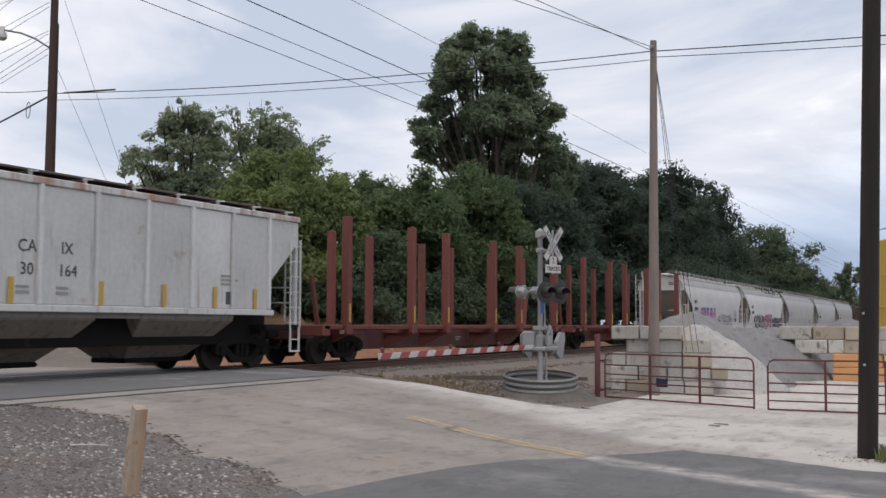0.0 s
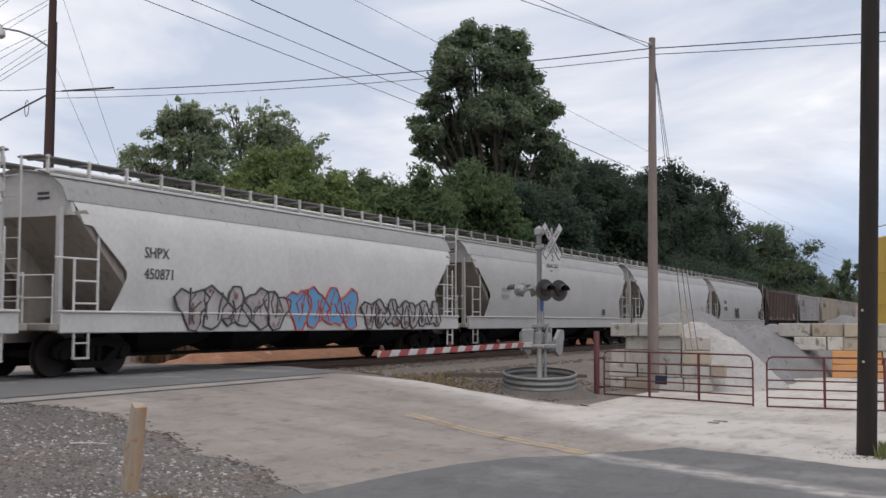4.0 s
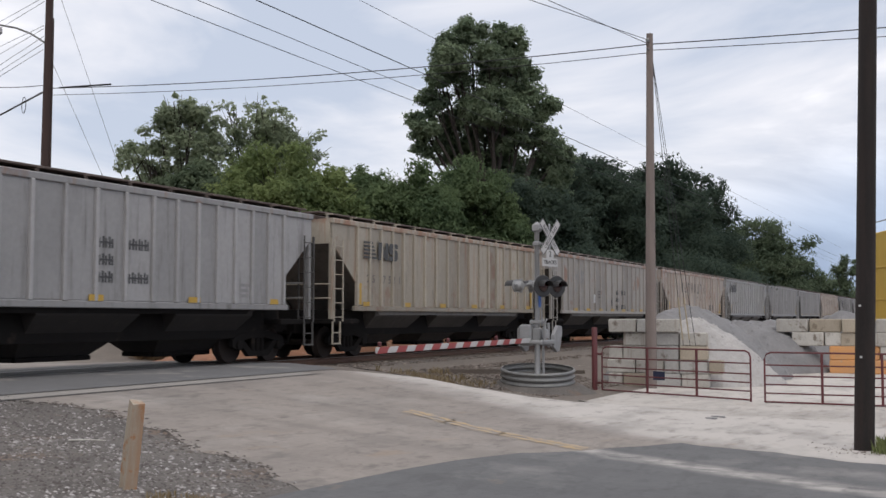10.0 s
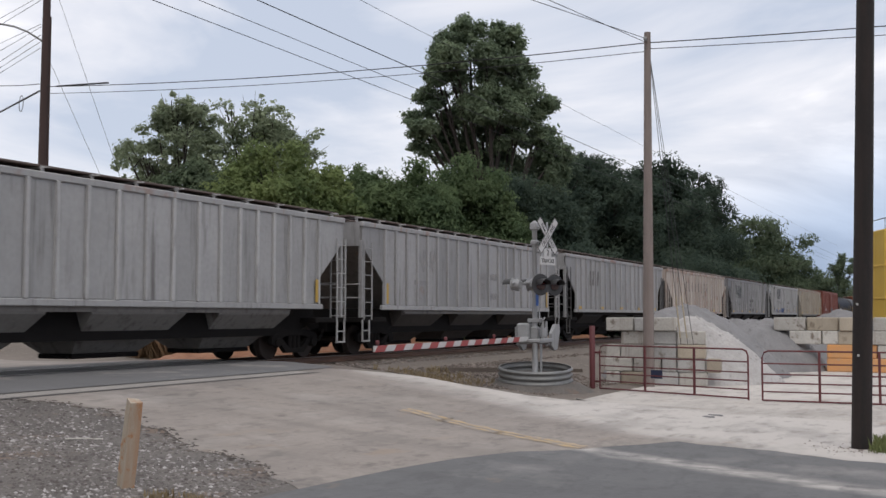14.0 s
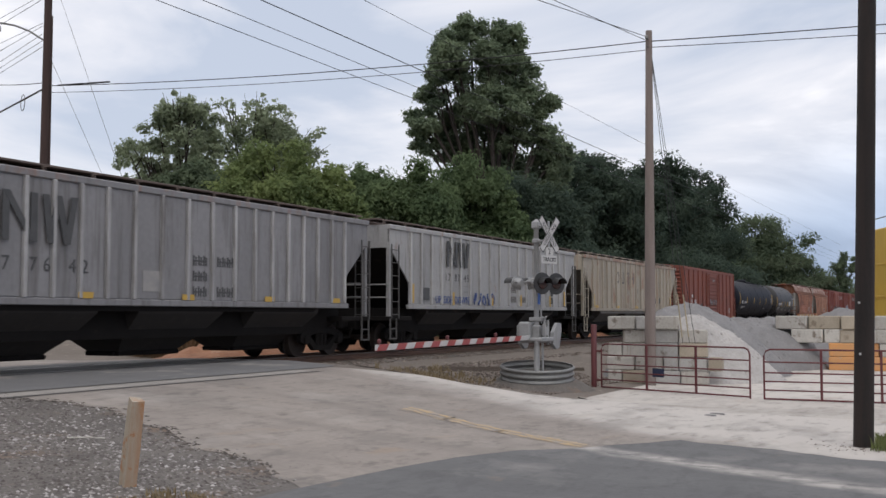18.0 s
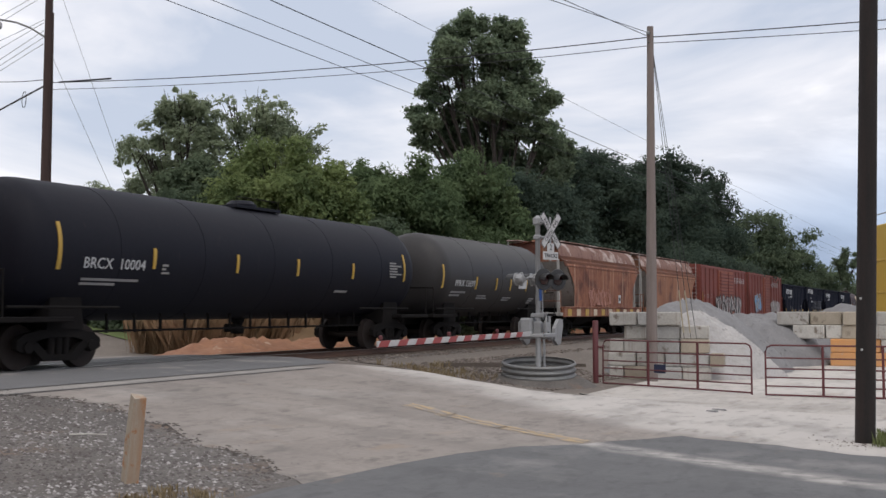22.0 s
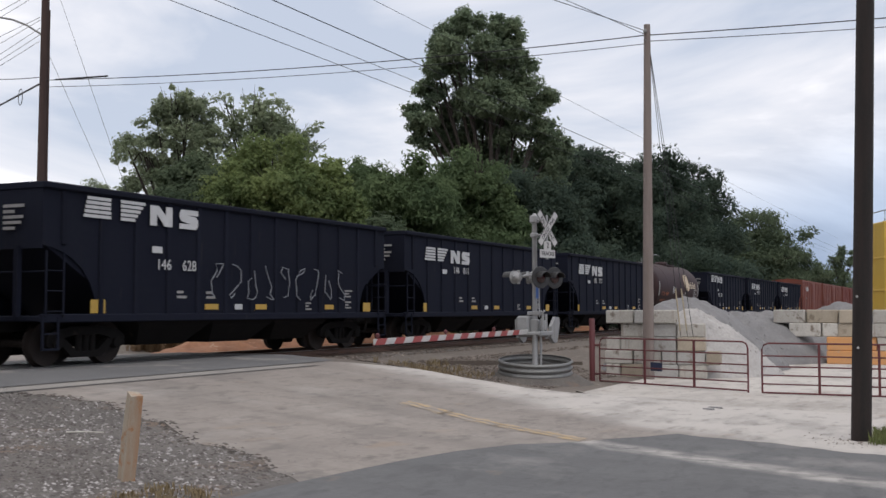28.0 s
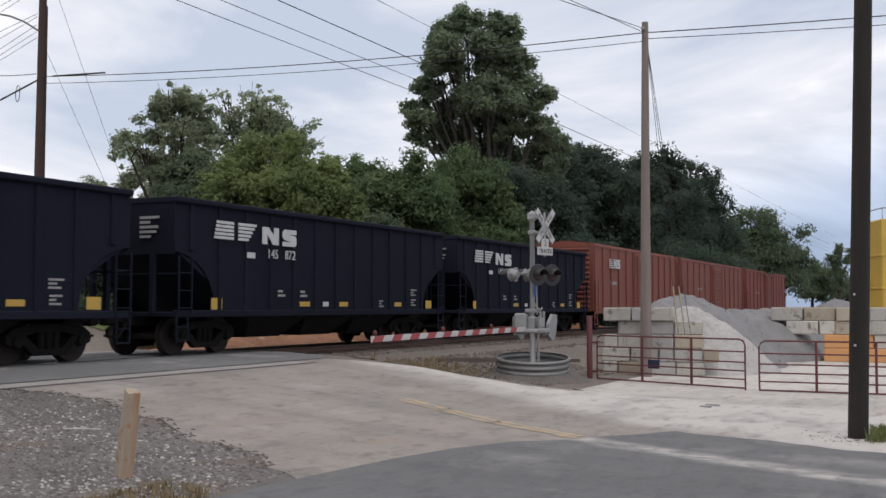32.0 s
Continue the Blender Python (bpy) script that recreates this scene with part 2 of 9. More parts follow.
M["wire"] = material("black_cable", (0.02, 0.02, 0.022), None, 0.6, bump=0)
M["galv"] = material("galvanised_steel", (0.24, 0.24, 0.235), (0.15, 0.15, 0.145), 0.5, 0.45, scale=5, fine=30, bump=0.05)
M["signal_paint"] = material("aluminium_paint", (0.36, 0.36, 0.36), (0.25, 0.25, 0.25), 0.55, 0.3, scale=4, streak=(0.22, 0.2, 0.18), streak_amount=0.25)
M["black"] = material("black_enamel", (0.02, 0.02, 0.021), (0.035, 0.033, 0.032), 0.5, scale=4)
M["white_paint"] = material("white_sheeting", (0.52, 0.51, 0.50), (0.36, 0.35, 0.34), 0.5, scale=5)
M["red_paint"] = material("faded_red_sheeting", (0.33, 0.05, 0.045), (0.23, 0.04, 0.038), 0.5, scale=5)
M["blue_paint"] = material("blue_enamel", (0.03, 0.12, 0.42), None, 0.5)
M["gate_red"] = material("oxblood_gate_paint", (0.125, 0.024, 0.027), (0.075, 0.018, 0.019), 0.55, scale=5, fine=40)
M["block"] = material("cast_concrete_block", (0.53, 0.505, 0.46), (0.35, 0.33, 0.30), 0.92, scale=1.3, fine=16, contrast=0.65, bump=0.4, spots=(0.17, 0.14, 0.115), spot_amount=0.34, spot_scale=2.5, streak=(0.22, 0.18, 0.14), streak_amount=0.35, vary=0.16)
M["block_grey"] = material("grey_concrete_block", (0.44, 0.43, 0.41), (0.29, 0.28, 0.267), 0.92, scale=1.4, fine=17, contrast=0.65, bump=0.4, spots=(0.19, 0.165, 0.14), spot_amount=0.34, spot_scale=2.5, streak=(0.27, 0.24, 0.21), streak_amount=0.3, vary=0.14)
M["block_tan"] = material("tan_concrete_block", (0.42, 0.36, 0.285), (0.30, 0.26, 0.20), 0.92, scale=1.5, fine=18, contrast=0.65, bump=0.4, spots=(0.2, 0.16, 0.12), spot_amount=0.3, spot_scale=2.5, vary=0.14)
M["block_orange"] = material("orange_stained_block", (0.68, 0.31, 0.10), (0.50, 0.30, 0.16), 0.9, scale=1.5, fine=18, bump=0.3, contrast=0.6, spots=(0.42, 0.33, 0.25), spot_amount=0.25)
M["sign_blue"] = material("dark_blue_enamel", (0.018, 0.027, 0.065), None, 0.5)
M["stone_pile"] = material("crushed_grey_stone", (0.235, 0.228, 0.228), (0.155, 0.15, 0.15), 0.95, scale=1.1, fine=13, bump=1.0, contrast=0.62, streak=(0.28, 0.265, 0.255), streak_amount=0.3)
M["white_pile"] = material("pale_crushed_stone", (0.47, 0.445, 0.425), (0.30, 0.285, 0.272), 0.95, scale=1.1, fine=12, bump=1.0, contrast=0.62, streak=(0.30, 0.28, 0.26), streak_amount=0.4)
M["dirt"] = material("orange_clay_dirt", (0.34, 0.165, 0.09), (0.19, 0.09, 0.052), 0.95, scale=1.3, fine=7, contrast=0.65, bump=0.8, spots=(0.45, 0.33, 0.24), spot_amount=0.3)
M["post_paint"] = material("rust_run_grey_paint", (0.41, 0.36, 0.285), (0.30, 0.245, 0.185), 0.7, scale=3, fine=30, stretch=(2, 2, 1.2), spots=(0.34, 0.16, 0.07), spot_amount=0.39, spot_scale=5, streak=(0.33, 0.15, 0.06), streak_amount=0.64, bump=0.2)
M["bark"] = material("grey_brown_bark", (0.06, 0.047, 0.04), (0.03, 0.025, 0.022), 0.95, stretch=(3, 3, 0.6), bump=0.6)
M["yellow_bin"] = material("yellow_enamel_steel", (0.58, 0.38, 0.06), (0.46, 0.30, 0.05), 0.5, scale=1)
M["shed_wall"] = material("white_metal_cladding", (0.62, 0.63, 0.63), (0.52, 0.53, 0.54), 0.55, scale=1)
M["shed_roof"] = material("dark_roof_edge", (0.07, 0.07, 0.075), None, 0.7)
M["glass"] = material("dark_window_glass", (0.02, 0.025, 0.03), None, 0.08, bump=0)
M["car_red"] = material("red_car_paint", (0.24, 0.028, 0.028), (0.2, 0.026, 0.026), 0.3, bump=0)
M["car_white"] = material("white_car_paint", (0.7, 0.7, 0.7), (0.64, 0.64, 0.65), 0.3, bump=0)
M["rubber"] = material("black_rubber", (0.018, 0.018, 0.018), None, 0.85)
M["weed"] = material("dry_straw_grass", (0.26, 0.19, 0.11), (0.15, 0.12, 0.06), 0.9, bump=0)
M["weed_bank"] = material("dry_brown_grass_bank", (0.27, 0.155, 0.09), (0.11, 0.085, 0.042), 0.95, scale=0.8, fine=14, bump=0.8)
M["weed_green"] = material("green_weed", (0.10, 0.14, 0.045), (0.16, 0.16, 0.06), 0.9, bump=0)


def leaf_material(name, a, b):
    m = bpy.data.materials.new(name)
    m.use_nodes = True
    n, l = m.node_tree.nodes, m.node_tree.links
    p = n["Principled BSDF"]
    g = n.new("ShaderNodeNewGeometry")
    co = n.new("ShaderNodeTexCoord")
    ns = n.new("ShaderNodeTexNoise"); ns.inputs["Scale"].default_value = 0.45; ns.inputs["Detail"].default_value = 3
    l.new(co.outputs["Object"], ns.inputs["Vector"])
    av = n.new("ShaderNodeMath"); av.operation = "MULTIPLY_ADD"; av.inputs[1].default_value = 0.3
    sub = n.new("ShaderNodeMath"); sub.operation = "MULTIPLY_ADD"; sub.inputs[1].default_value = 2.0; sub.inputs[2].default_value = -0.65
    l.new(ns.outputs["Fac"], sub.inputs[0])
    l.new(g.outputs["Random Per Island"], av.inputs[0]); l.new(sub.outputs[0], av.inputs[2])
    mx = n.new("ShaderNodeMix"); mx.data_type = "RGBA"
    mx.inputs["A"].default_value, mx.inputs["B"].default_value = (*a, 1), (*b, 1)
    l.new(av.outputs[0], mx.inputs["Factor"])
    l.new(mx.outputs["Result"], p.inputs["Base Color"])
    p.inputs["Roughness"].default_value = 0.9
    p.inputs["Specular IOR Level"].default_value = 0.06
    tr = n.new("ShaderNodeBsdfTranslucent")
    l.new(mx.outputs["Result"], tr.inputs["Color"])
    ms = n.new("ShaderNodeMixShader"); ms.inputs[0].default_value = 0.5
    l.new(p.outputs[0], ms.inputs[1]); l.new(tr.outputs[0], ms.inputs[2])
    l.new(ms.outputs[0], n["Material Output"].inputs["Surface"])
    return m


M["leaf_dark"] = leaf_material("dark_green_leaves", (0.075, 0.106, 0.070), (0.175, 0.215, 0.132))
# darker copy of the dark leaves, with shade put into the colour
M["leaf_shade"] = leaf_material("shade_dark_green_leaves", (0.045, 0.066, 0.054), (0.105, 0.138, 0.098))
M["leaf_tall"] = leaf_material("dusky_green_leaves", (0.110, 0.150, 0.100), (0.250, 0.305, 0.192))
M["leaf_mid"] = leaf_material("green_leaves", (0.075, 0.115, 0.062), (0.170, 0.222, 0.108))
M["leaf_light"] = leaf_material("light_green_leaves", (0.115, 0.162, 0.074), (0.255, 0.305, 0.125))
M["leaf_grey"] = leaf_material("greyish_green_leaves", (0.170, 0.208, 0.138), (0.345, 0.390, 0.255))


# ---- mesh tools ----
class Solid:
    """Collects boxes, tubes, prisms and rounds into one mesh."""

    def __init__(self):
        self.v, self.f = [], []

    def add(self, verts, faces):
        k = len(self.v)
        self.v.extend(tuple(p) for p in verts)
        self.f.extend(tuple(i + k for i in q) for q in faces)
        return self

    def box(self, x0, x1, y0, y1, z0, z1, c=0.0):
        """A box, its edges chamfered by c."""
        if c <= 0:
            return self.add([(x, y, z) for z in (z0, z1) for y in (y0, y1) for x in (x0, x1)],
                            [(0, 2, 3, 1), (4, 5, 7, 6), (0, 1, 5, 4), (2, 6, 7, 3), (0, 4, 6, 2), (1, 3, 7, 5)])
        c = min(c, (x1 - x0) * 0.45, (y1 - y0) * 0.45, (z1 - z0) * 0.45)
        rings = []
        for z, d in ((z0, c), (z0 + c, 0), (z1 - c, 0), (z1, c)):
            a0, a1, b0, b1 = x0 + d, x1 - d, y0 + d, y1 - d
            e = c if d == 0 else c * 0.4
            rings.append([(a0 + e, b0, z), (a1 - e, b0, z), (a1, b0 + e, z), (a1, b1 - e, z), (a1 - e, b1, z), (a0 + e, b1, z), (a0, b1 - e, z), (a0, b0 + e, z)])
        return self.loft(rings)

    def loft(self, rings, caps=True):
        n = len(rings[0])
        fs = [(i * n + j, i * n + (j + 1) % n, (i + 1) * n + (j + 1) % n, (i + 1) * n + j) for i in range(len(rings) - 1) for j in range(n)]
        if caps:
            fs += [tuple(reversed(range(n))), tuple((len(rings) - 1) * n + j for j in range(n))]
        return self.add([p for r in rings for p in r], fs)

    def tube(self, points, radii, n=8, caps=True):
        """A round bar through the points."""
        pts = [Vector(p) for p in points]
        if not hasattr(radii, "__len__"):
            radii = [radii] * len(pts)
        rings = []
        for i, p in enumerate(pts):
            d = (pts[min(i + 1, len(pts) - 1)] - pts[max(i - 1, 0)]).normalized()
            a = d.cross(Vector((0, 0, 1)) if abs(d.z) < 0.9 else Vector((1, 0, 0))).normalized()
            b = d.cross(a)
            rings.append([p + radii[i] * (math.cos(q) * a + math.sin(q) * b) for q in (2 * math.pi * (j + 0.5) / n for j in range(n))])
        return self.loft(rings, caps)

    def prism(self, outline, y0, y1):
        """An outline in x and z, drawn from y0 to y1."""
        return self.loft([[(x, y0, z) for x, z in outline], [(x, y1, z) for x, z in outline]])

    def extrude_x(self, outline, x0, x1):
        """An outline in y and z, drawn from x0 to x1."""
        return self.loft([[(x0, y, z) for y, z in outline], [(x1, y, z) for y, z in outline]])

    def spin_y(self, profile, cx, cz, n=20):
        """A round about an axis along y: (radius, y) pairs."""
        rings = [[(cx + r * math.cos(q), y, cz + r * math.sin(q)) for q in (2 * math.pi * j / n for j in range(n))] for r, y in profile]
        return self.loft(rings)

    def spin_z(self, profile, cx, cy, n=24):
        rings = [[(cx + r * math.cos(q), cy + r * math.sin(q), z) for q in (2 * math.pi * j / n for j in range(n))] for r, z in profile]
        return self.loft(rings)

    def mesh(self, name="mesh", smooth=0):
        me = bpy.data.meshes.new(name)
        me.from_pydata(self.v, [], self.f)
        if smooth:
            me.polygons.foreach_set("use_smooth", [True] * len(me.polygons))
            me.set_sharp_from_angle(angle=radians(smooth))
        bm = bmesh.new()
        bm.from_mesh(me)
        bmesh.ops.recalc_face_normals(bm, faces=bm.faces)
        bm.to_mesh(me)
        bm.free()
        me.update()
        return me


def part(name, mesh, mat, parent=None, label="", m=None):
    """One mesh object, under a thing or a part; its material sits on the object, so that meshes can be shared."""
    ob = new(name, mesh)
    if not mesh.materials:
        mesh.materials.append(None)
    ob.material_slots[0].link = "OBJECT"
    ob.material_slots[0].material = mat
    if parent is not None:
        ob.parent = parent
    if m is not None:
        ob.matrix_basis = m
    if label:
        ob["label"] = label
    return ob


def thing(name, label, category, group="", kind="", m=None):
    """An Empty at a thing's base, which carries its parts."""
    ob = new(name)
    ob.empty_display_size = 0.3
    if m is not None:
        ob.matrix_basis = m
    return tagged(ob, label, category, group, kind)


MESHES = {}


def once(key, make):
    if key not in MESHES:
        MESHES[key] = make()
    return MESHES[key]


def lettering(text, size, depth=0.004, fat=0.0, lean=0.0):
    """Raised letters, flat in x and z, read from the -y side; centred."""
    def make():
        cu = bpy.data.curves.new("lettering", "FONT")
        cu.body, cu.size, cu.extrude, cu.align_x, cu.align_y = text, size, depth, "CENTER", "CENTER"
        cu.resolution_u = 2
        cu.offset, cu.shear = fat, lean
        ob = bpy.data.objects.new("lettering", cu)
        scene.collection.objects.link(ob)
        bpy.context.view_layer.update()
        me = bpy.data.meshes.new_from_object(ob.evaluated_get(bpy.context.evaluated_depsgraph_get()))
        bpy.data.objects.remove(ob)
        me.materials.clear()
        me.transform(Matrix.Rotation(radians(90), 4, "X"))
        return me
    return once(("text", text, size, fat, lean), make)


def bars(w, h, rows, gap=0.45):
    """Small print too fine to read: plain bars."""
    s = Solid()
    step = h / rows
    for i in range(rows):
        z = -h / 2 + i * step
        ww = w * (0.75 + 0.25 * math.sin(i * 2.3 + w * 7))
        s.box(-w / 2, -w / 2 + ww, -0.004, 0.004, z, z + step * (1 - gap))
    return s.mesh("bars")


# ---- the lie of the land ----
def smooth(a, b, x):
    t = min(1.0, max(0.0, (x - a) / (b - a)))
    return t * t * (3 - 2 * t)


ROAD_Y, ROAD_Z = [-50, 2, 5, 8, 11, 13, 14.5, 15.8, 20, 23, 30, 60], [-1.05, -1.05, -.98, -.75, -.45, -.22, -.08, -.02, -.02, -.15, -.2, 0.2]
YARD_Y, YARD_Z = [-50, 3, 9, 11.2, 12.2, 13.5, 14.6, 15.6, 20, 22, 30, 60], [-1.05, -1.02, -1.0, -.9, -.75, -.48, -.3, -.24, -.24, -.4, -.3, -.3]


def ground_z(x, y):
    """Height of the earth: the road climbs to the rails, the yard lies lower, and a grassy bank rises behind the line."""
    road = float(np.interp(y, ROAD_Y, ROAD_Z))
    yard = float(np.interp(y, YARD_Y, YARD_Z))
    k = smooth(23.8, 27, x) + smooth(11.5, 9, x) * smooth(14.5, 16, y)
    k = min(1.0, k)
    z = road * (1 - k) + yard * k
    bank = smooth(26, 46, y) * 3.4 * (1 - 0.75 * smooth(60, 110, x)) * smooth(26, 31, x)
    return z + bank


def sheet(xs, ys, lift, keep=None):
    """A draped sheet over the land."""
    s = Solid()
    nx = len(xs)
    for y in ys:
        row = xs if not callable(xs) else xs(y)
        for x in row:
            s.v.append((x, y, ground_z(x, y) + lift))
    for j in range(len(ys) - 1):
        for i in range(nx - 1):
            s.f.append((j * nx + i, j * nx + i + 1, (j + 1) * nx + i + 1, (j + 1) * nx + i))
    return s.mesh("sheet", 40)


def strip(ys, left, right, n, lift):
    """A draped strip between two edges given as functions of y."""
    s = Solid()
    for y in ys:
        a, b = left(y), right(y)
        for i in range(n + 1):
            x = a + (b - a) * i / n
            s.v.append((x, y, ground_z(x, y) + lift))
    for j in range(len(ys) - 1):
        for i in range(n):
            k = j * (n + 1) + i
            s.f.append((k, k + 1, k + n + 2, k + n + 1))
    return s.mesh("strip", 40)


def spaced(a, b, step):
    n = max(1, round((b - a) / step))
    return [a + (b - a) * i / n for i in range(n + 1)]


xs = [-3000, -1200, -500, -200, -90] + spaced(-40, 8, 4) + spaced(9, 62, 1.0) + spaced(66, 130, 5) + [150, 190, 250, 350, 600, 1200, 3000]
ys = [-3000, -1200, -400, -150, -60] + spaced(-30, -3, 3) + spaced(-2, 3.5, 0.5) + spaced(4, 34, 0.75) + spaced(36, 66, 3) + [80, 110, 160, 260, 500, 1200, 3000]
tagged(part("ground", sheet(xs, ys, -0.012), M["ground"]), "grey-brown gravelly earth with a low bank behind the line", "ground", kind="structure")

# ---- roads and hard ground ----
ROAD_L = ([-40, 5, 6.7, 7.8, 8.7, 9.6, 11.5, 13, 14, 60], [6, 9.6, 10.7, 11.3, 11.8, 12.0, 13.1, 13.1, 12.9, 12.9])
ROAD_R = ([-40, 7.2, 8.2, 9.5, 10.4, 11.4, 12.4, 13.4, 14.2, 15, 60], [24.6, 24.6, 23.6, 23.4, 23.6, 23.9, 24.0, 23.5, 22.9, 22.6, 22.6])


def jag(y, k):
    return 0.12 * math.sin(y * 3.1 + k) + 0.07 * math.sin(y * 7.7 + 2 * k)


def road_left(y):
    return float(np.interp(y, *ROAD_L)) + jag(y, 1.0)


def road_right(y):
    return float(np.interp(y, *ROAD_R)) + 0.5 * jag(y, 2.0)


tagged(part("road", strip(spaced(-12, 14.2, 0.3), road_left, road_right, 24, 0.012), M["road"]),
       "worn dust-covered asphalt road climbing to the rails", "road", kind="structure")
tagged(part("road_beyond", strip(spaced(19.7, 58, 1.2), lambda y: 11.5 + 0.1 * (y - 20), lambda y: 24.5 + 0.25 * (y - 20), 10, 0.012), M["road"]),
       "grey dusty road running on behind the rails", "road", kind="structure")
tagged(part("crossing_near", strip(spaced(14.22, 16.93, 0.3), lambda y: 10.5, lambda y: 23.3 + 0.3 * (y - 14), 16, 0.014), M["crossing"]),
       "grey asphalt apron up to the rail", "road", kind="structure")
tagged(part("crossing_middle", strip(spaced(17.17, 18.43, 0.3), lambda y: 10.5, lambda y: 24.0, 12, 0.018), M["crossing"]),
       "grey asphalt infill between the rails", "road", kind="structure")
tagged(part("crossing_far", strip(spaced(18.67, 19.7, 0.3), lambda y: 10.5, lambda y: 24.2, 12, 0.014), M["crossing"]),
       "grey asphalt apron behind the rails", "road", kind="structure")
tagged(part("yard_ground", strip(spaced(-12, 9.2, 0.4), lambda y: float(np.interp(y, [-12, 7.4, 8.4, 9.2], [23.4, 23.4, 24.5, 27.8])) + jag(y, 3), lambda y: 75, 40, 0.008), M["yard"]),
       "pale limestone dust of a stone yard", "yard", kind="structure")
STREET_R = ([-12, 1.2, 2.2, 3.6, 4.6, 5.2, 5.6, 6.2, 6.6, 6.9, 7.0], [17.4, 17.7, 18.1, 18.5, 18.7, 17.5, 16.5, 15.5, 14.1, 12.0, 10.2])
tagged(part("street", strip(spaced(-12, 7.0, 0.2), lambda y: 4.0, lambda y: float(np.interp(y, *STREET_R)) + 0.5 * jag(y, 5), 20, 0.026), M["asphalt"]),
       "dark patched asphalt street", "road", kind="structure")
for k, (y0, y1, x0, x1) in enumerate(((5.65, 7.3, 16.74, 17.2), (7.2, 8.6, 17.15, 17.78), (8.45, 9.6, 17.72, 18.27))):
    tagged(part("lane_smear", strip(spaced(y0, y1, 0.12), lambda y: x0 + (x1 - x0) * (y - y0) / (y1 - y0) - 0.2 + 0.5 * jag(y * 2, k), lambda y: x0 + (x1 - x0) * (y - y0) / (y1 - y0) + 0.32 + 0.5 * jag(y * 2.6, k + 1), 4, 0.016), M["yellow_smear"]),
           "faded smear of yellow round the worn centre line", "road marking", "lane smears")
    for off in (-0.14, 0.1):
        tagged(part("lane_line", strip(spaced(y0, y1, 0.12), lambda y: x0 + (x1 - x0) * (y - y0) / (y1 - y0) + off + 0.3 * jag(y * 3, k + off),
                                       lambda y: x0 + (x1 - x0) * (y - y0) / (y1 - y0) + off + 0.14 + 0.3 * jag(y * 3.4, k + 2), 2, 0.021), M["yellow_line"]),
               "worn yellow centre line on the road", "road marking", "lane lines")
for y0, w in ((13.66, 0.07), (14.12, 0.05)):
    tagged(part("pavement_seam", strip([y0, y0 + w / 2, y0 + w], lambda y: 12.4, lambda y: 22.2 + 0.6 * math.sin(y * 9), 40, 0.02), M["tar"]),
           "thin dark tar seam where an old rail is paved over", "seam", kind="structure")
tagged(part("dusty_joint", strip([13.76, 13.9, 14.1], lambda y: 12.6, lambda y: 21.6, 40, 0.017), M["white_line"]),
       "pale dusty concrete strip between the seams", "strip", kind="structure")
tagged(part("gravel_shoulder", strip(spaced(7.0, 14.2, 0.3), lambda y: 3.0, lambda y: road_left(y) + 0.15, 20, 0.006), M["gravel_bed"]),
       "grey gravel shoulder beside the road", "gravel", kind="structure")
tagged(part("gravel_trackside", strip(spaced(14.2, 15.9, 0.3), lambda y: -10, lambda y: 10.6, 20, 0.008), M["gravel_bed"]),
       "grey gravel beside the rails", "gravel", kind="structure")
tagged(part("bank_grass", strip(spaced(23, 75, 1.5), lambda y: max(33.5, 0.985 * y - 2.0), lambda y: max(42.0, 1.17 * y - 2.5), 12, 0.02), M["grass"]),
       "short green grass on the bank behind the line", "grass", kind="structure")

# ---- the railway ----
TRACK_Y = 17.8
bed = Solid()
bed.loft([[(x, TRACK_Y - 3.4, -0.55), (x, TRACK_Y - 2.0, -0.26), (x, TRACK_Y - 1.5, -0.215), (x, TRACK_Y + 1.5, -0.215), (x, TRACK_Y + 2.0, -0.26), (x, TRACK_Y + 3.4, -0.55)] for x in (24.3, 60, 300, 1500)])
tagged(part("ballast", bed.mesh("ballast"), M["gravel_bed"]), "grey crushed-stone ballast under the rails", "ballast", kind="structure")
for side in (-1, 1):
    y = TRACK_Y + side * 0.75
    s = Solid()
    s.extrude_x([(y - 0.07, -0.18), (y + 0.07, -0.18), (y + 0.07, -0.165), (y + 0.012, -0.14), (y + 0.012, -0.045), (y + 0.036, -0.035), (y + 0.036, -0.012), (y - 0.036, -0.012), (y - 0.036, -0.035), (y - 0.012, -0.045), (y - 0.012, -0.14), (y - 0.07, -0.165)], -40, 900)
    rail = tagged(part("rail", s.mesh("rail"), M["rail"]), "rusty steel rail with a polished head", "rail", "rails of the track", "structure")
    part("rail_head", Solid().box(-40, 900, y - 0.034, y + 0.034, -0.012, 0.0, 0.004).mesh("head"), M["rail_top"], rail, "bright worn running surface")
# dark strip laid along the slope's edge in place of its shadow line
shadow_strip_ends = [(28.4, 13.8, -0.40), (31.0, 13.3, -0.50), (33.6, 12.8, -0.62), (36.4, 12.25, -0.74)]
tagged(part("old_rail", Solid().loft([[(x, y - 0.07, z - 0.1), (x, y + 0.07, z - 0.1), (x, y + 0.035, z + 0.09), (x, y - 0.035, z + 0.09)] for x, y, z in shadow_strip_ends]).mesh("old_rail"), M["tie"]),
       "dark strip on the gravel for the shadow line of the slope", "rail", kind="structure")
tie_mesh = Solid().box(-0.115, 0.115, -1.3, 1.3, -0.17, 0.0, 0.015).mesh("tie")
track = thing("track_ties", "dark creosoted timber ties bedded in ballast", "railway ties", kind="structure")
for i in range(110):
    part("tie", tie_mesh, M["tie"], track, m=pose(24.7 + i * 0.55, TRACK_Y + random.uniform(-.03, .03), -0.183, 0, 0, random.uniform(-1, 1)))


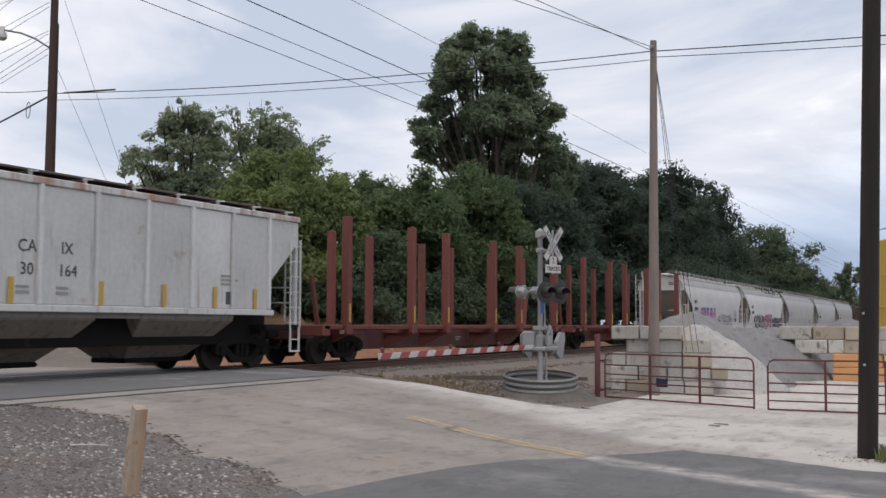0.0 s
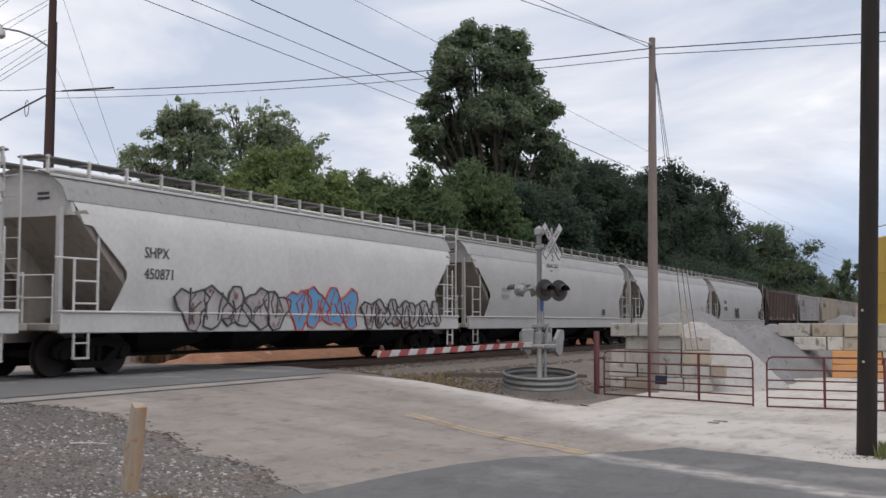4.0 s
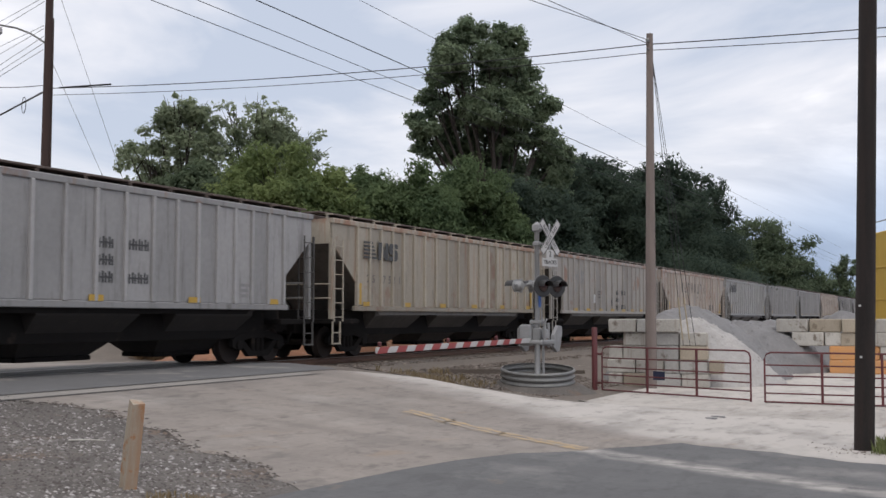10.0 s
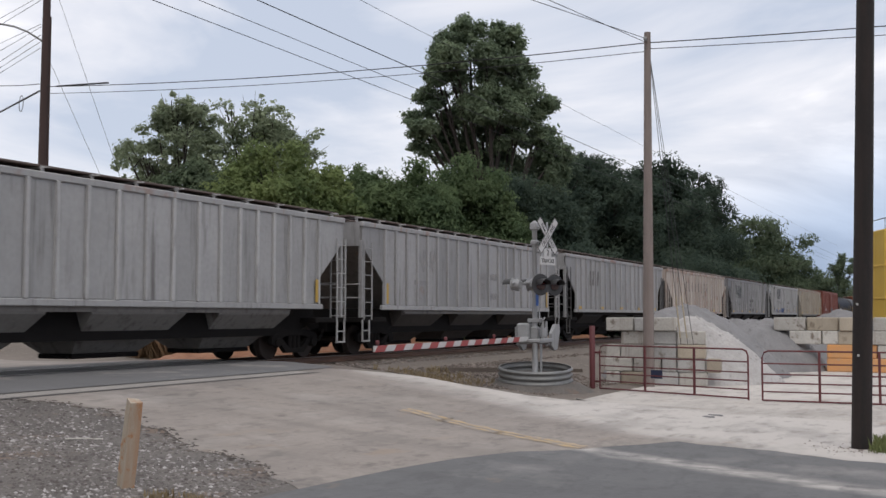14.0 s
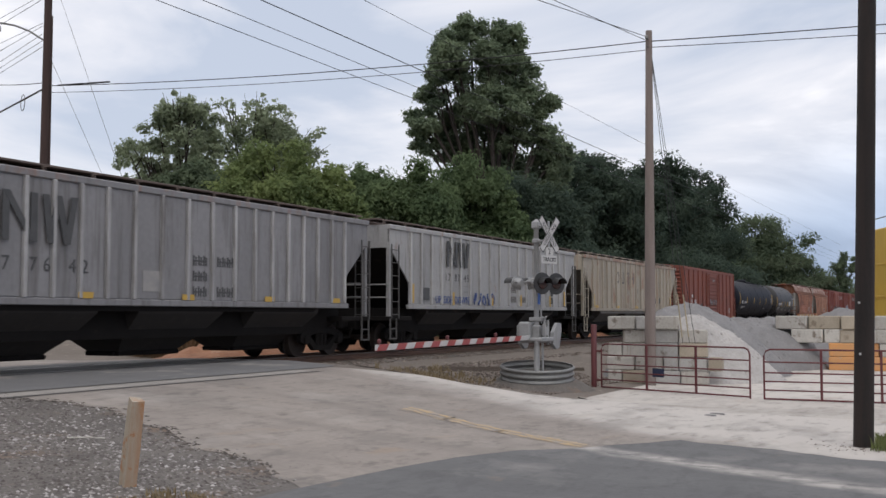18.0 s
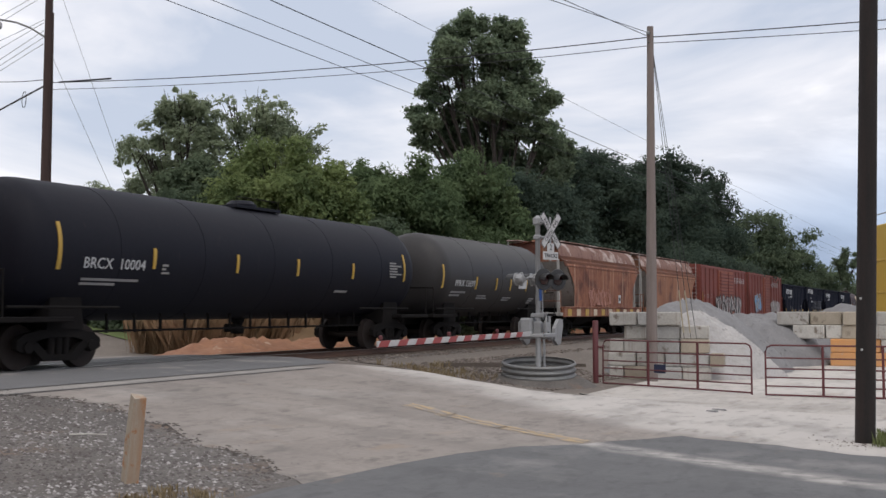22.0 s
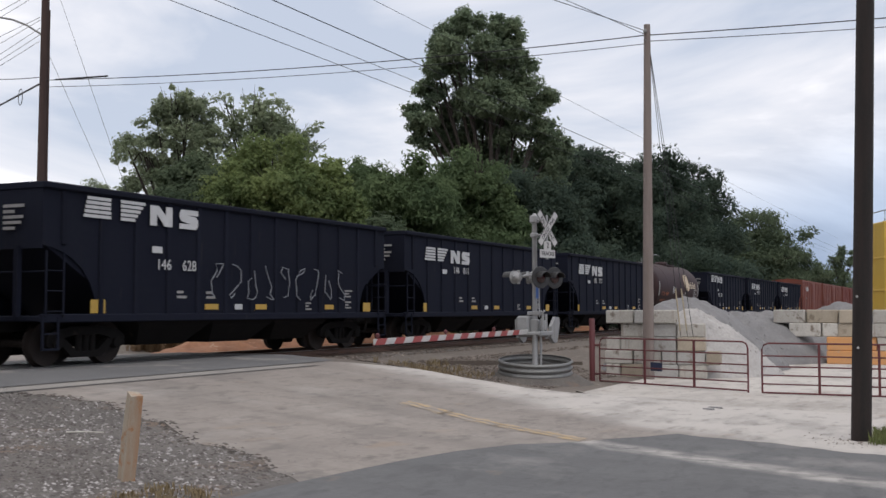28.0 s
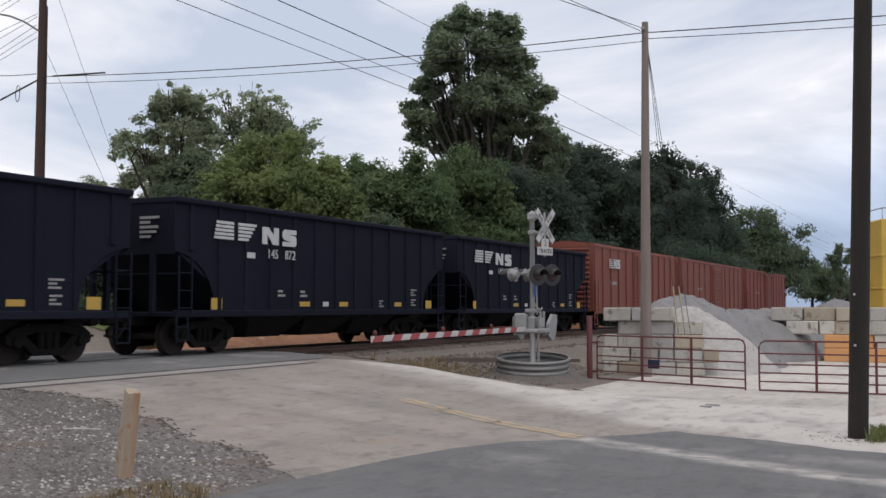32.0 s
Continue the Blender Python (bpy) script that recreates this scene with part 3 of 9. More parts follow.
# loose stones
def stones(count, place, size, seed, flat=0.65):
    rng = np.random.default_rng(seed)
    base = np.array([(1, 0, 0), (0.4, 0.9, 0), (-0.8, 0.6, 0), (-0.8, -0.6, 0), (0.4, -0.9, 0), (0.1, 0.1, 0.8), (0, 0, -0.7)])
    tris = [(0, 1, 5), (1, 2, 5), (2, 3, 5), (3, 4, 5), (4, 0, 5), (1, 0, 6), (2, 1, 6), (3, 2, 6), (4, 3, 6), (0, 4, 6)]
    v, f = [], []
    for i in range(count):
        x, y = place(rng)
        r = size * (0.4 + rng.random() ** 3 * 1.5)
        a = rng.random() * 6.28
        p = base * rng.uniform(0.7, 1.2, (7, 1)) * (r, r * rng.uniform(0.6, 1), r * flat)
        c, sn = math.cos(a), math.sin(a)
        p = np.c_[p[:, 0] * c - p[:, 1] * sn, p[:, 0] * sn + p[:, 1] * c, p[:, 2]]
        p += (x, y, land_top(x, y) + r * 0.15)
        k = len(v)
        v.extend(map(tuple, p))
        f.extend((a0 + k, b0 + k, c0 + k) for a0, b0, c0 in tris)
    me = bpy.data.meshes.new("stones")
    me.from_pydata(v, [], f)
    return me


def land_top(x, y):
    if x > 24.3 and abs(y - TRACK_Y) < 3.4:
        return float(np.interp(abs(y - TRACK_Y), [0, 1.5, 2.0, 3.4], [-0.215, -0.215, -0.26, -0.55]))
    return ground_z(x, y)


def stone_material(name, a, b):
    m = material(name, a, b, 0.95, scale=3, fine=30, bump=0.3)
    n, l = m.node_tree.nodes, m.node_tree.links
    g = n.new("ShaderNodeNewGeometry")
    mx = n.new("ShaderNodeMix"); mx.data_type = "RGBA"
    mx.inputs["A"].default_value, mx.inputs["B"].default_value = (*b, 1), (*a, 1)
    pw = n.new("ShaderNodeMath"); pw.operation = "POWER"; pw.inputs[1].default_value = 2.2
    tc = n.new("ShaderNodeTexCoord")
    ns = n.new("ShaderNodeTexNoise"); ns.inputs["Scale"].default_value = 1.1; ns.inputs["Detail"].default_value = 5
    l.new(tc.outputs["Object"], ns.inputs["Vector"])
    mr = n.new("ShaderNodeMapRange"); mr.inputs["From Min"].default_value, mr.inputs["From Max"].default_value = 0.32, 0.66
    mr.inputs["To Min"].default_value, mr.inputs["To Max"].default_value = 0.25, 1.25
    l.new(ns.outputs["Fac"], mr.inputs["Value"])
    mu = n.new("ShaderNodeMath"); mu.operation = "MULTIPLY"
    l.new(g.outputs["Random Per Island"], pw.inputs[0]); l.new(pw.outputs[0], mu.inputs[0]); l.new(mr.outputs[0], mu.inputs[1]); l.new(mu.outputs[0], mx.inputs["Factor"])
    l.new(mx.outputs["Result"], n["Principled BSDF"].inputs["Base Color"])
    return m


M["stones"] = stone_material("mixed_grey_stones", (0.44, 0.415, 0.40), (0.085, 0.073, 0.066))
M["dark_clods"] = stone_material("dark_earth_clods", (0.16, 0.13, 0.11), (0.05, 0.042, 0.036))
M["ballast_stones"] = stone_material("brown_grey_ballast", (0.30, 0.255, 0.22), (0.11, 0.088, 0.075))


def place_shoulder(r):
    y = 7.2 + 7.0 * r.random() ** 1.15
    return road_left(y) + 0.12 + 0.3 * r.normal() * (r.random() < 0.12) - 4.8 * r.random() ** 0.8 * (1 + 0.05 * y), y


def place_ballast(r):
    x = 24.5 + 45 * r.random() ** 1.5
    return x, 14.0 + 2.9 * r.random()


def place_verge(r):
    x = 25 + 10 * r.random() ** 1.2
    y = 10.2 + 4.4 * r.random()
    return x + 0.2, y


tagged(part("gravel", stones(42000, place_shoulder, 0.022, 1), M["stones"]), "loose grey crushed stone on the shoulder", "gravel", kind="stuff")
tagged(part("ballast_stones", stones(12000, place_ballast, 0.04, 2), M["ballast_stones"]), "loose brown-grey ballast stones beside the rails", "ballast", kind="stuff")
tagged(part("verge_stones", stones(7000, place_verge, 0.036, 3), M["ballast_stones"]), "loose stones round the crossing signal", "gravel", kind="stuff")


def tufts(count, place, height, seed):
    rng = np.random.default_rng(seed)
    v, f = [], []
    for i in range(count):
        x, y = place(rng)
        z = land_top(x, y)
        for j in range(7):
            a, h, w = rng.random() * 6.28, height * rng.uniform(0.4, 1.2), 0.008
            dx, dy = math.cos(a), math.sin(a)
            lean = h * rng.uniform(0.1, 0.6)
            bx, by = x + rng.normal() * 0.04, y + rng.normal() * 0.04
            k = len(v)
            v.extend([(bx - dy * w, by + dx * w, z), (bx + dy * w, by - dx * w, z), (bx + dx * lean * .5 + dy * w, by + dy * lean * .5 - dx * w, z + h * .7), (bx + dx * lean, by + dy * lean, z + h)])
            f.extend([(k, k + 1, k + 2), (k, k + 2, k + 3)])
    me = bpy.data.meshes.new("tufts")
    me.from_pydata(v, [], f)
    return me


tagged(part("dry_grass", tufts(120, lambda r: (25.0 + 3.8 * r.random() ** 1.3, 12.1 + 2.0 * r.random()), 0.17, 4), M["weed"]), "dry straw-coloured grass beside the track", "grass", kind="stuff")
tagged(part("roadside_weeds", tufts(160, lambda r: (7.9 + 1.6 * r.random(), 7.15 + 0.75 * r.random() ** 2), 0.085, 5), M["weed"]), "patchy green and straw weeds at the foot of the post", "weeds", kind="stuff")
tagged(part("pole_stones", stones(900, lambda r: (19.6 + 0.35 * r.normal(), 1.75 + 0.3 * r.normal()), 0.022, 9), M["ballast_stones"]), "brown stones and dirt round the foot of the pole", "gravel", kind="stuff")
tagged(part("edge_dirt", stones(800, lambda r: (lambda y: (road_left(y) + 0.11 * r.normal() + 0.02, y))(7.6 + 6.0 * r.random()), 0.034, 10, 0.35), M["dark_clods"]), "dark clods of earth along the road edge", "dirt", kind="stuff")
tagged(part("stick", Solid().tube([(0, 0, 0.015), (0.25, 0.04, 0.02), (0.5, 0.03, 0.015)], [0.011, 0.01, 0.007], 6).mesh("stick"), M["block"], m=pose(11.0, 10.8, ground_z(11.0, 10.8), 0, 0, -70)), "pale bare stick lying on the gravel", "stick")
tagged(part("pole_grass", tufts(260, lambda r: (19.2 + 1.4 * r.random(), 0.4 + 1.2 * r.random()), 0.2, 6), M["weed_green"]), "green grass at the foot of the pole", "grass", kind="stuff")


# ---- crossing signal ----
MAST = (29.5, 11.3)
Z0 = ground_z(*MAST)
sig = thing("crossing_signal", "silver railroad crossing signal with crossbuck and lowered gate arm", "crossing signal", m=pose(MAST[0], MAST[1], Z0))
part("mast", Solid().spin_z([(0.17, 0.25), (0.17, 0.32), (0.085, 0.42), (0.075, 1.6), (0.07, 4.62), (0.085, 4.64), (0.085, 4.72), (0.03, 4.78)], 0, 0, 16).mesh("mast", 40), M["signal_paint"], sig)
part("foundation", Solid().box(-0.35, 0.35, -0.35, 0.35, -0.1, 0.28, 0.04).mesh("base"), M["block"], sig)
# crossbuck: it faces the traffic that comes up the road, towards -y
FACE = pose(0, 0, 0, 0, 0, -16)
blade = once("blade", lambda: Solid().box(-0.61, 0.61, -0.008, 0.008, -0.115, 0.115, 0.006).mesh("blade"))
rim = once("blade_rim", lambda: Solid().box(-0.61, 0.61, -0.004, 0.004, 0.096, 0.113).box(-0.61, 0.61, -0.004, 0.004, -0.113, -0.096).box(-0.61, -0.595, -0.004, 0.004, -0.096, 0.096).box(0.595, 0.61, -0.004, 0.004, -0.096, 0.096).mesh("rim"))
for ang, words, yy in ((48, "RAIL   ROAD", -0.115), (-48, "CROSS  ING", -0.135)):
    cb = part("crossbuck_blade", blade, M["white_paint"], sig, "white reflective blade with black edges", FACE @ pose(0, yy - 0.34, 4.32, 0, ang, 0))
    part("blade_edge", rim, M["black"], cb, m=pose(0, -0.01, 0))
    part("lettering", lettering(words, 0.155), M["black"], cb, "black capital letters", pose(0, -0.01, -0.005))
tp = part("track_plate", Solid().box(-0.17, 0.17, -0.008, 0.008, 0.0, 0.24, 0.006).box(-0.36, 0.36, -0.008, 0.008, -0.23, 0.0, 0.006).mesh("plate"), M["white_paint"], sig, "white plate that counts the tracks", FACE @ pose(0, -0.455, 3.72))
part("number", lettering("2", 0.24), M["black"], tp, m=pose(0, -0.012, 0.115))
part("lettering", lettering("TRACKS", 0.165), M["black"], tp, m=pose(0, -0.012, -0.115))
part("light_bracket", Solid().tube([(-0.62, -0.3, 2.97), (0.62, -0.3, 2.97)], 0.035, 10).tube([(-0.62, 0.34, 2.97), (0.62, 0.34, 2.97)], 0.035, 10).tube([(0, -0.32, 3.0), (0, 0.36, 3.0)], 0.04, 10).box(-0.12, 0.12, -0.12, 0.12, 2.88, 3.1, 0.03).mesh("bracket", 40), M["signal_paint"], sig, m=FACE)
part("crossbuck_bracket", Solid().tube([(0, 0.02, 4.62), (0, -0.44, 4.5)], 0.03, 8).tube([(0, 0.02, 4.15), (0, -0.44, 4.15)], 0.03, 8).box(-0.04, 0.04, -0.46, -0.42, 3.45, 4.7, 0.01).box(-0.11, 0.11, -0.11, 0.11, 4.5, 4.72, 0.03).box(-0.1, 0.1, -0.1, 0.1, 4.08, 4.22, 0.03).mesh("buck_bracket", 40), M["signal_paint"], sig, m=FACE)
part("conduit", Solid().tube([(0.02, -0.17, 0.3), (0.02, -0.17, 1.3)], 0.035, 8).tube([(0.03, -0.13, 1.8), (0.03, -0.11, 2.9)], 0.022, 8).mesh("conduit", 40), M["signal_paint"], sig, "grey cable conduit")


def flasher(parent, x, y, z, turn, mat, back=True):
    lamp = part("flasher", once("flasher_bare", lambda: Solid().spin_y([(0.16, -0.02), (0.19, -0.02), (0.19, 0.02), (0.155, 0.02), (0.155, 0.14), (0.10, 0.22), (0.02, 0.23)], 0, 0, 18).box(-0.03, 0.03, 0.1, 0.2, -0.2, 0.2, 0.01).mesh("bare", 40)) if not back else once("flasher_disc", lambda: Solid().spin_y([(0.0, 0.0), (0.30, 0.0), (0.31, -0.01), (0.30, -0.025), (0.17, -0.03), (0.16, 0.0)], 0, 0, 24).spin_y([(0.155, 0.02), (0.155, 0.14), (0.10, 0.22), (0.02, 0.23)], 0, 0, 18).mesh("disc", 40)),
                mat, parent, "round crossing light with a deep hood", FACE @ pose(x, y, z, 0, 0, turn))
    part("lens", once("lens", lambda: Solid().spin_y([(0.15, -0.035), (0.11, -0.05), (0.03, -0.057)], 0, 0, 18).mesh("lens", 60)), M["red_lens"], lamp, "unlit dark red lens")
    s = Solid()
    rim_ = []
    for d, q0 in ((0.03, 1.0), (0.3, 0.93)):
        arc = [math.pi * i / 8 for i in range(9)]
        rim_.append([(0.16 * math.cos(a), -d, 0.16 * math.sin(a) * q0) for a in arc] + [(0.175 * math.cos(a), -d, 0.175 * math.sin(a) * q0) for a in reversed(arc)])
    s.loft(rim_)
    part("hood", once("flasher_hood", lambda: s.mesh("hood")), M["black"], lamp)
    return lamp


M["red_lens"] = material("dark_red_lens", (0.03, 0.005, 0.005), None, 0.15, bump=0)
flasher(sig, -0.30, -0.42, 2.93, -16, M["black"])
flasher(sig, 0.36, -0.42, 2.93, -16, M["black"])
flasher(sig, -0.36, 0.46, 2.95, 180, M["signal_paint"], False)
flasher(sig, 0.30, 0.46, 2.95, 200, M["signal_paint"], False)
part("emergency_plate", Solid().box(-0.13, 0.13, -0.006, 0.006, -0.16, 0.16, 0.004).mesh("plate"), M["blue_paint"], sig, "small blue information plate", pose(-0.02, -0.1, 2.5))
# gate mechanism
part("mechanism", Solid().box(-0.30, 0.24, 0.1, 0.46, 1.25, 1.85, 0.05).box(-0.24, 0.18, 0.46, 0.53, 1.32, 1.76, 0.03).box(-0.12, 0.12, -0.12, 0.12, 1.35, 1.75, 0.03).mesh("mechanism"), M["signal_paint"], sig, "silver gate motor housing")
for y0 in (-0.42, 0.55):
    part("counterweight", once("counterweight", lambda: Solid().prism([(0.2, 1.22), (0.5, 1.06), (0.72, 1.10), (0.92, 1.62), (0.88, 1.80), (0.6, 1.82), (0.25, 1.55)], 0, 0.1).mesh("weight")), M["signal_paint"], sig, "pale counterweight arm", pose(0, y0, 0))
part("arm_bracket", Solid().box(-0.78, 0.3, -0.45, -0.36, 1.30, 1.42, 0.02).box(-0.78, 0.3, 0.5, 0.58, 1.30, 1.42, 0.02).box(-0.8, -0.66, -0.45, 0.58, 1.31, 1.41, 0.02).tube([(-0.4, -0.4, 1.4), (-0.42, -0.4, 1.9), (-0.3, -0.4, 2.0)], 0.03).tube([(0.0, -0.42, 1.3), (0.0, 0.56, 1.36)], 0.06).tube([(-0.25, -0.3, 1.42), (-0.28, -0.3, 1.75), (-0.2, -0.3, 1.95), (-0.05, -0.2, 1.98)], 0.03).box(-0.14, 0.02, -0.34, -0.2, 1.45, 1.72, 0.02).box(-0.1, 0.1, -0.2, 0.2, 1.86, 1.98, 0.02).tube([(0.1, -0.3, 1.2), (0.1, -0.3, 1.9)], 0.04).mesh("bracket", 40), M["signal_paint"], sig)
arm_z = 0.50 - Z0
AL = 9.45
arm = part("gate_arm", Solid().box(-AL, -0.7, -0.022, 0.022, -0.065, 0.065, 0.008).mesh("arm"), M["white_paint"], sig, "white and red striped gate arm, lowered", pose(0, -0.05, arm_z + 0.03, 0, -0.35, 0))
s_len = 0.42
i = 0
x = -AL
while x + s_len < -1.0:
    part("stripe", once("stripe", lambda: Solid().add([(0, -0.026, -0.066), (s_len, -0.026, -0.066), (s_len + 0.13, -0.026, 0.066), (0.13, -0.026, 0.066), (0, 0.026, -0.066), (s_len, 0.026, -0.066), (s_len + 0.13, 0.026, 0.066), (0.13, 0.026, 0.066)],
                                                     [(0, 1, 2, 3), (7, 6, 5, 4), (0, 4, 5, 1), (3, 2, 6, 7), (0, 3, 7, 4), (1, 5, 6, 2)]).mesh("stripe")), M["red_paint"], arm, m=pose(x, 0, 0))
    x += 2 * s_len
for x in (-9.3, -6.0, -3.1):
    part("arm_lamp", once("arm_lamp", lambda: Solid().spin_z([(0.025, 0.06), (0.025, 0.09), (0.045, 0.1), (0.045, 0.16), (0.02, 0.18)], 0, 0, 10).mesh("lamp", 40)), M["gate_red"], arm, "small red lamp on the arm", pose(x, 0, 0))

ring = Solid()
RR = 1.04
prof = []
for k in range(15):
    z = 0.40 * k / 14
    prof.append((RR + 0.028 * math.sin(z * 2 * math.pi / 0.155), z))
prof += [(RR - 0.03, 0.40)] + [(r - 0.03, z) for r, z in reversed(prof[:-1])]
ring.spin_z(prof, 0, 0, 48)
tub = thing("steel_ring", "galvanised corrugated steel ring round the signal, filled with gravel", "steel ring", m=pose(MAST[0] - 0.05, MAST[1] - 0.02, Z0 + 0.22, 0, 0, 21) @ pose(0, 0, 0, 0.8, -6.0, 0))
part("gravel_berm", Solid().spin_z([(1.9, -0.42), (1.35, -0.12), (1.06, 0.02), (0.9, 0.02)], 0, 0, 40).mesh("berm", 60), M["gravel_bed"], tub, "gravel banked against the ring")
part("ring_wall", ring.mesh("ring", 60), M["galv"], tub)
part("gravel_fill", Solid().spin_z([(1.0, 0.0), (1.0, 0.14), (0.5, 0.17), (0.05, 0.16)], 0, 0, 24).mesh("fill", 60), M["gravel_bed"], tub, "gravel fill inside the ring")


# ---- yard gates ----
def farm_gate(m, length, label):
    g = thing("tube_gate", label, "gate", "yard gates", m=m)
    h, r = 1.30, 0.024
    c = 0.16
    part("gate_frame", Solid().tube([(0, 0, 0.04), (0, 0, h - c), (c * 0.3, 0, h - c * 0.3), (c, 0, h), (length - c, 0, h), (length - c * 0.3, 0, h - c * 0.3), (length, 0, h - c), (length, 0, 0.0)], r, 8).tube([(0, 0, 0.05), (length, 0, 0.05)], r, 8).mesh("frame", 50), M["gate_red"], g)
    for z in (0.27, 0.49, 0.71, 0.98):
        part("rail", once(("gate_rail", length), lambda: Solid().tube([(0, 0, 0), (length, 0, 0)], 0.02, 8).mesh("rail", 50)), M["gate_red"], g, m=pose(0, 0, z))
    for x in (length / 3, 2 * length / 3):
        part("upright", once("gate_upright", lambda: Solid().box(-0.03, 0.03, -0.03, 0.03, 0.03, 1.29, 0.01).mesh("upright")), M["gate_red"], g, m=pose(x, 0, 0))
    return g


gx0, gy0, gx1, gy1 = 31.25, 9.95, 29.0, 5.28
glen = math.hypot(gx1 - gx0, gy1 - gy0)
gang = math.degrees(math.atan2(gy1 - gy0, gx1 - gx0))
farm_gate(pose(gx0, gy0, -0.99, 0, 0, gang), glen, "dark red tubular steel gate, closed")
farm_gate(pose(28.95, 4.92, -1.02, 0, 0, -92), 4.2, "dark red tubular steel gate leaf beside the utility pole, closed")
gp = thing("gate_post", "dark red steel gate post", "post", m=pose(31.32, 10.2, -1.0))
part("tube", Solid().spin_z([(0.085, -0.05), (0.085, 1.86), (0.07, 1.88)], 0, 0, 14).mesh("post", 40), M["gate_red"], gp)
for z in (0.25, 1.1):
    part("hinge", once("hinge", lambda: Solid().tube([(0, -0.05, 0), (0, -0.24, 0)], 0.03).mesh("hinge")), M["gate_red"], gp, m=pose(0, 0, z))
sgn = thing("gate_sign", "small dark blue notice plate on the gate", "sign", m=pose(30.33, 8.02, -0.46, 0, 0, gang + 180))
part("plate", Solid().box(-0.21, 0.21, -0.008, 0.008, -0.11, 0.13, 0.005).mesh("plate"), M["sign_blue"], sgn)
part("print", bars(0.3, 0.08, 2), M["white_paint"], sgn, "unreadable white print", pose(0, -0.012, -0.08))
part("emblem", Solid().spin_y([(0.05, -0.012), (0.05, -0.002)], 0, 0.06, 14).mesh("emblem"), M["white_paint"], sgn)

# ---- block walls and stone heaps ----
block_mesh = Solid().box(-0.3, 0.3, -0.6, 0.6, 0.0, 0.53, 0.035).mesh("block")
half_mesh = Solid().box(-0.3, 0.3, -0.3, 0.3, 0.0, 0.53, 0.035).mesh("half_block")
small_mesh = Solid().box(-0.28, 0.28, -0.43, 0.43, 0.0, 0.42, 0.03).mesh("small_block")
small_half = Solid().box(-0.28, 0.28, -0.215, 0.215, 0.0, 0.42, 0.03).mesh("small_half_block")


def block_wall(m, rows, label, seed, unit=1.2, course=0.537):
    """rows: per course, from the ground up, its start and the blocks (1 long, 0.5 half), with a material letter."""
    rng = random.Random(seed)
    w = thing("block_wall", label, "block wall", "yard walls", m=m)
    for r, (y, blocks) in enumerate(rows):
        for code in blocks:
            size = unit if code.isupper() else unit / 2
            mt = {"c": M["block"], "t": M["block_tan"], "o": M["block_orange"], "g": M["block_grey"]}[code.lower()]
            big, half_ = (block_mesh, half_mesh) if unit > 1 else (small_mesh, small_half)
            part("block", big if code.isupper() else half_, mt, w, m=pose(rng.uniform(-.12, .1), y - size / 2, r * course, rng.uniform(-.4, .4), 0, rng.uniform(-3, 3)))
            y -= size + rng.uniform(0.0, 0.05)
    return w


block_wall(pose(34.15, 10.5, -1.0, 0, 0, 8), [(0.1, "cTGC"), (0.15, "CCgGt"), (0.1, "cCGT"), (-0.35, "CGC"), (0.1, "CgC")], "stacked pale concrete blocks in front of the stone heap", 3, 0.86, 0.426)
block_wall(pose(46.2, 7.2, -1.02), [(-1.9, "OOCCT"), (-1.9, "OoCTCCC"), (-0.5, "CcTCtC"), (0.1, "CTTcTC")], "stacked pale, tan and orange-stained concrete blocks", 4)


def heap(name, cx, cy, rx, ry, h, mat, label, seed, rough=0.3, left=1.0, power=1.1):
    """A tipped heap: a rounded cone with slumps, runs and loose lumps; left squeezes the side against a wall."""
    s = Solid()
    n, rings = 110, 40
    rng = random.Random(seed)

    def skin(t, a):
        q = 1 + 0.16 * noise.noise((math.cos(a) * 1.3 + seed, math.sin(a) * 1.3, seed)) + 0.07 * noise.noise((math.cos(a) * 5, math.sin(a) * 5, seed))
        x, y = rx * t * q * math.cos(a), ry * t * q * math.sin(a) * (left if math.sin(a) > 0 else 1)
        z = h * (1 - (t ** (2 * power) + 0.012) ** 0.5 + 0.1 * t * (1 - t))
        z += rough * noise.noise((x * 0.9, y * 0.9, seed * 3.0)) * (1 - t) + 0.16 * noise.noise((x * 2.2, y * 2.2, seed)) * (1 - t * 0.6) + 0.04 * noise.noise((x * 6, y * 6, seed)) * (1 - t * 0.6)
        return x, y, z - 0.03

    for i in range(rings + 1):
        for j in range(n):
            x, y, z = skin(i / rings, 2 * math.pi * j / n)
            s.v.append((x, y, z if i < rings else -0.1))
    for i in range(rings):
        for j in range(n):
            s.f.append((i * n + j, i * n + (j + 1) % n, (i + 1) * n + (j + 1) % n, (i + 1) * n + j))
    for i in range(600):
        x, y, z = skin(rng.random() ** 0.6 * 0.98, rng.uniform(0, 2 * math.pi))
        r = 0.02 + 0.05 * rng.random() ** 3
        k = len(s.v)
        s.v += [(x + r, y, z), (x, y + r * 0.8, z + 0.01), (x - r * 0.9, y, z), (x, y - r, z), (x, y, z + r * 0.9)]
        s.f += [(k, k + 1, k + 4), (k + 1, k + 2, k + 4), (k + 2, k + 3, k + 4), (k + 3, k, k + 4)]
    ob = part(name, s.mesh("heap", 60), mat, m=pose(cx, cy, -1.0))
    return tagged(ob, label, "stone heap", "stone heaps", "stuff")


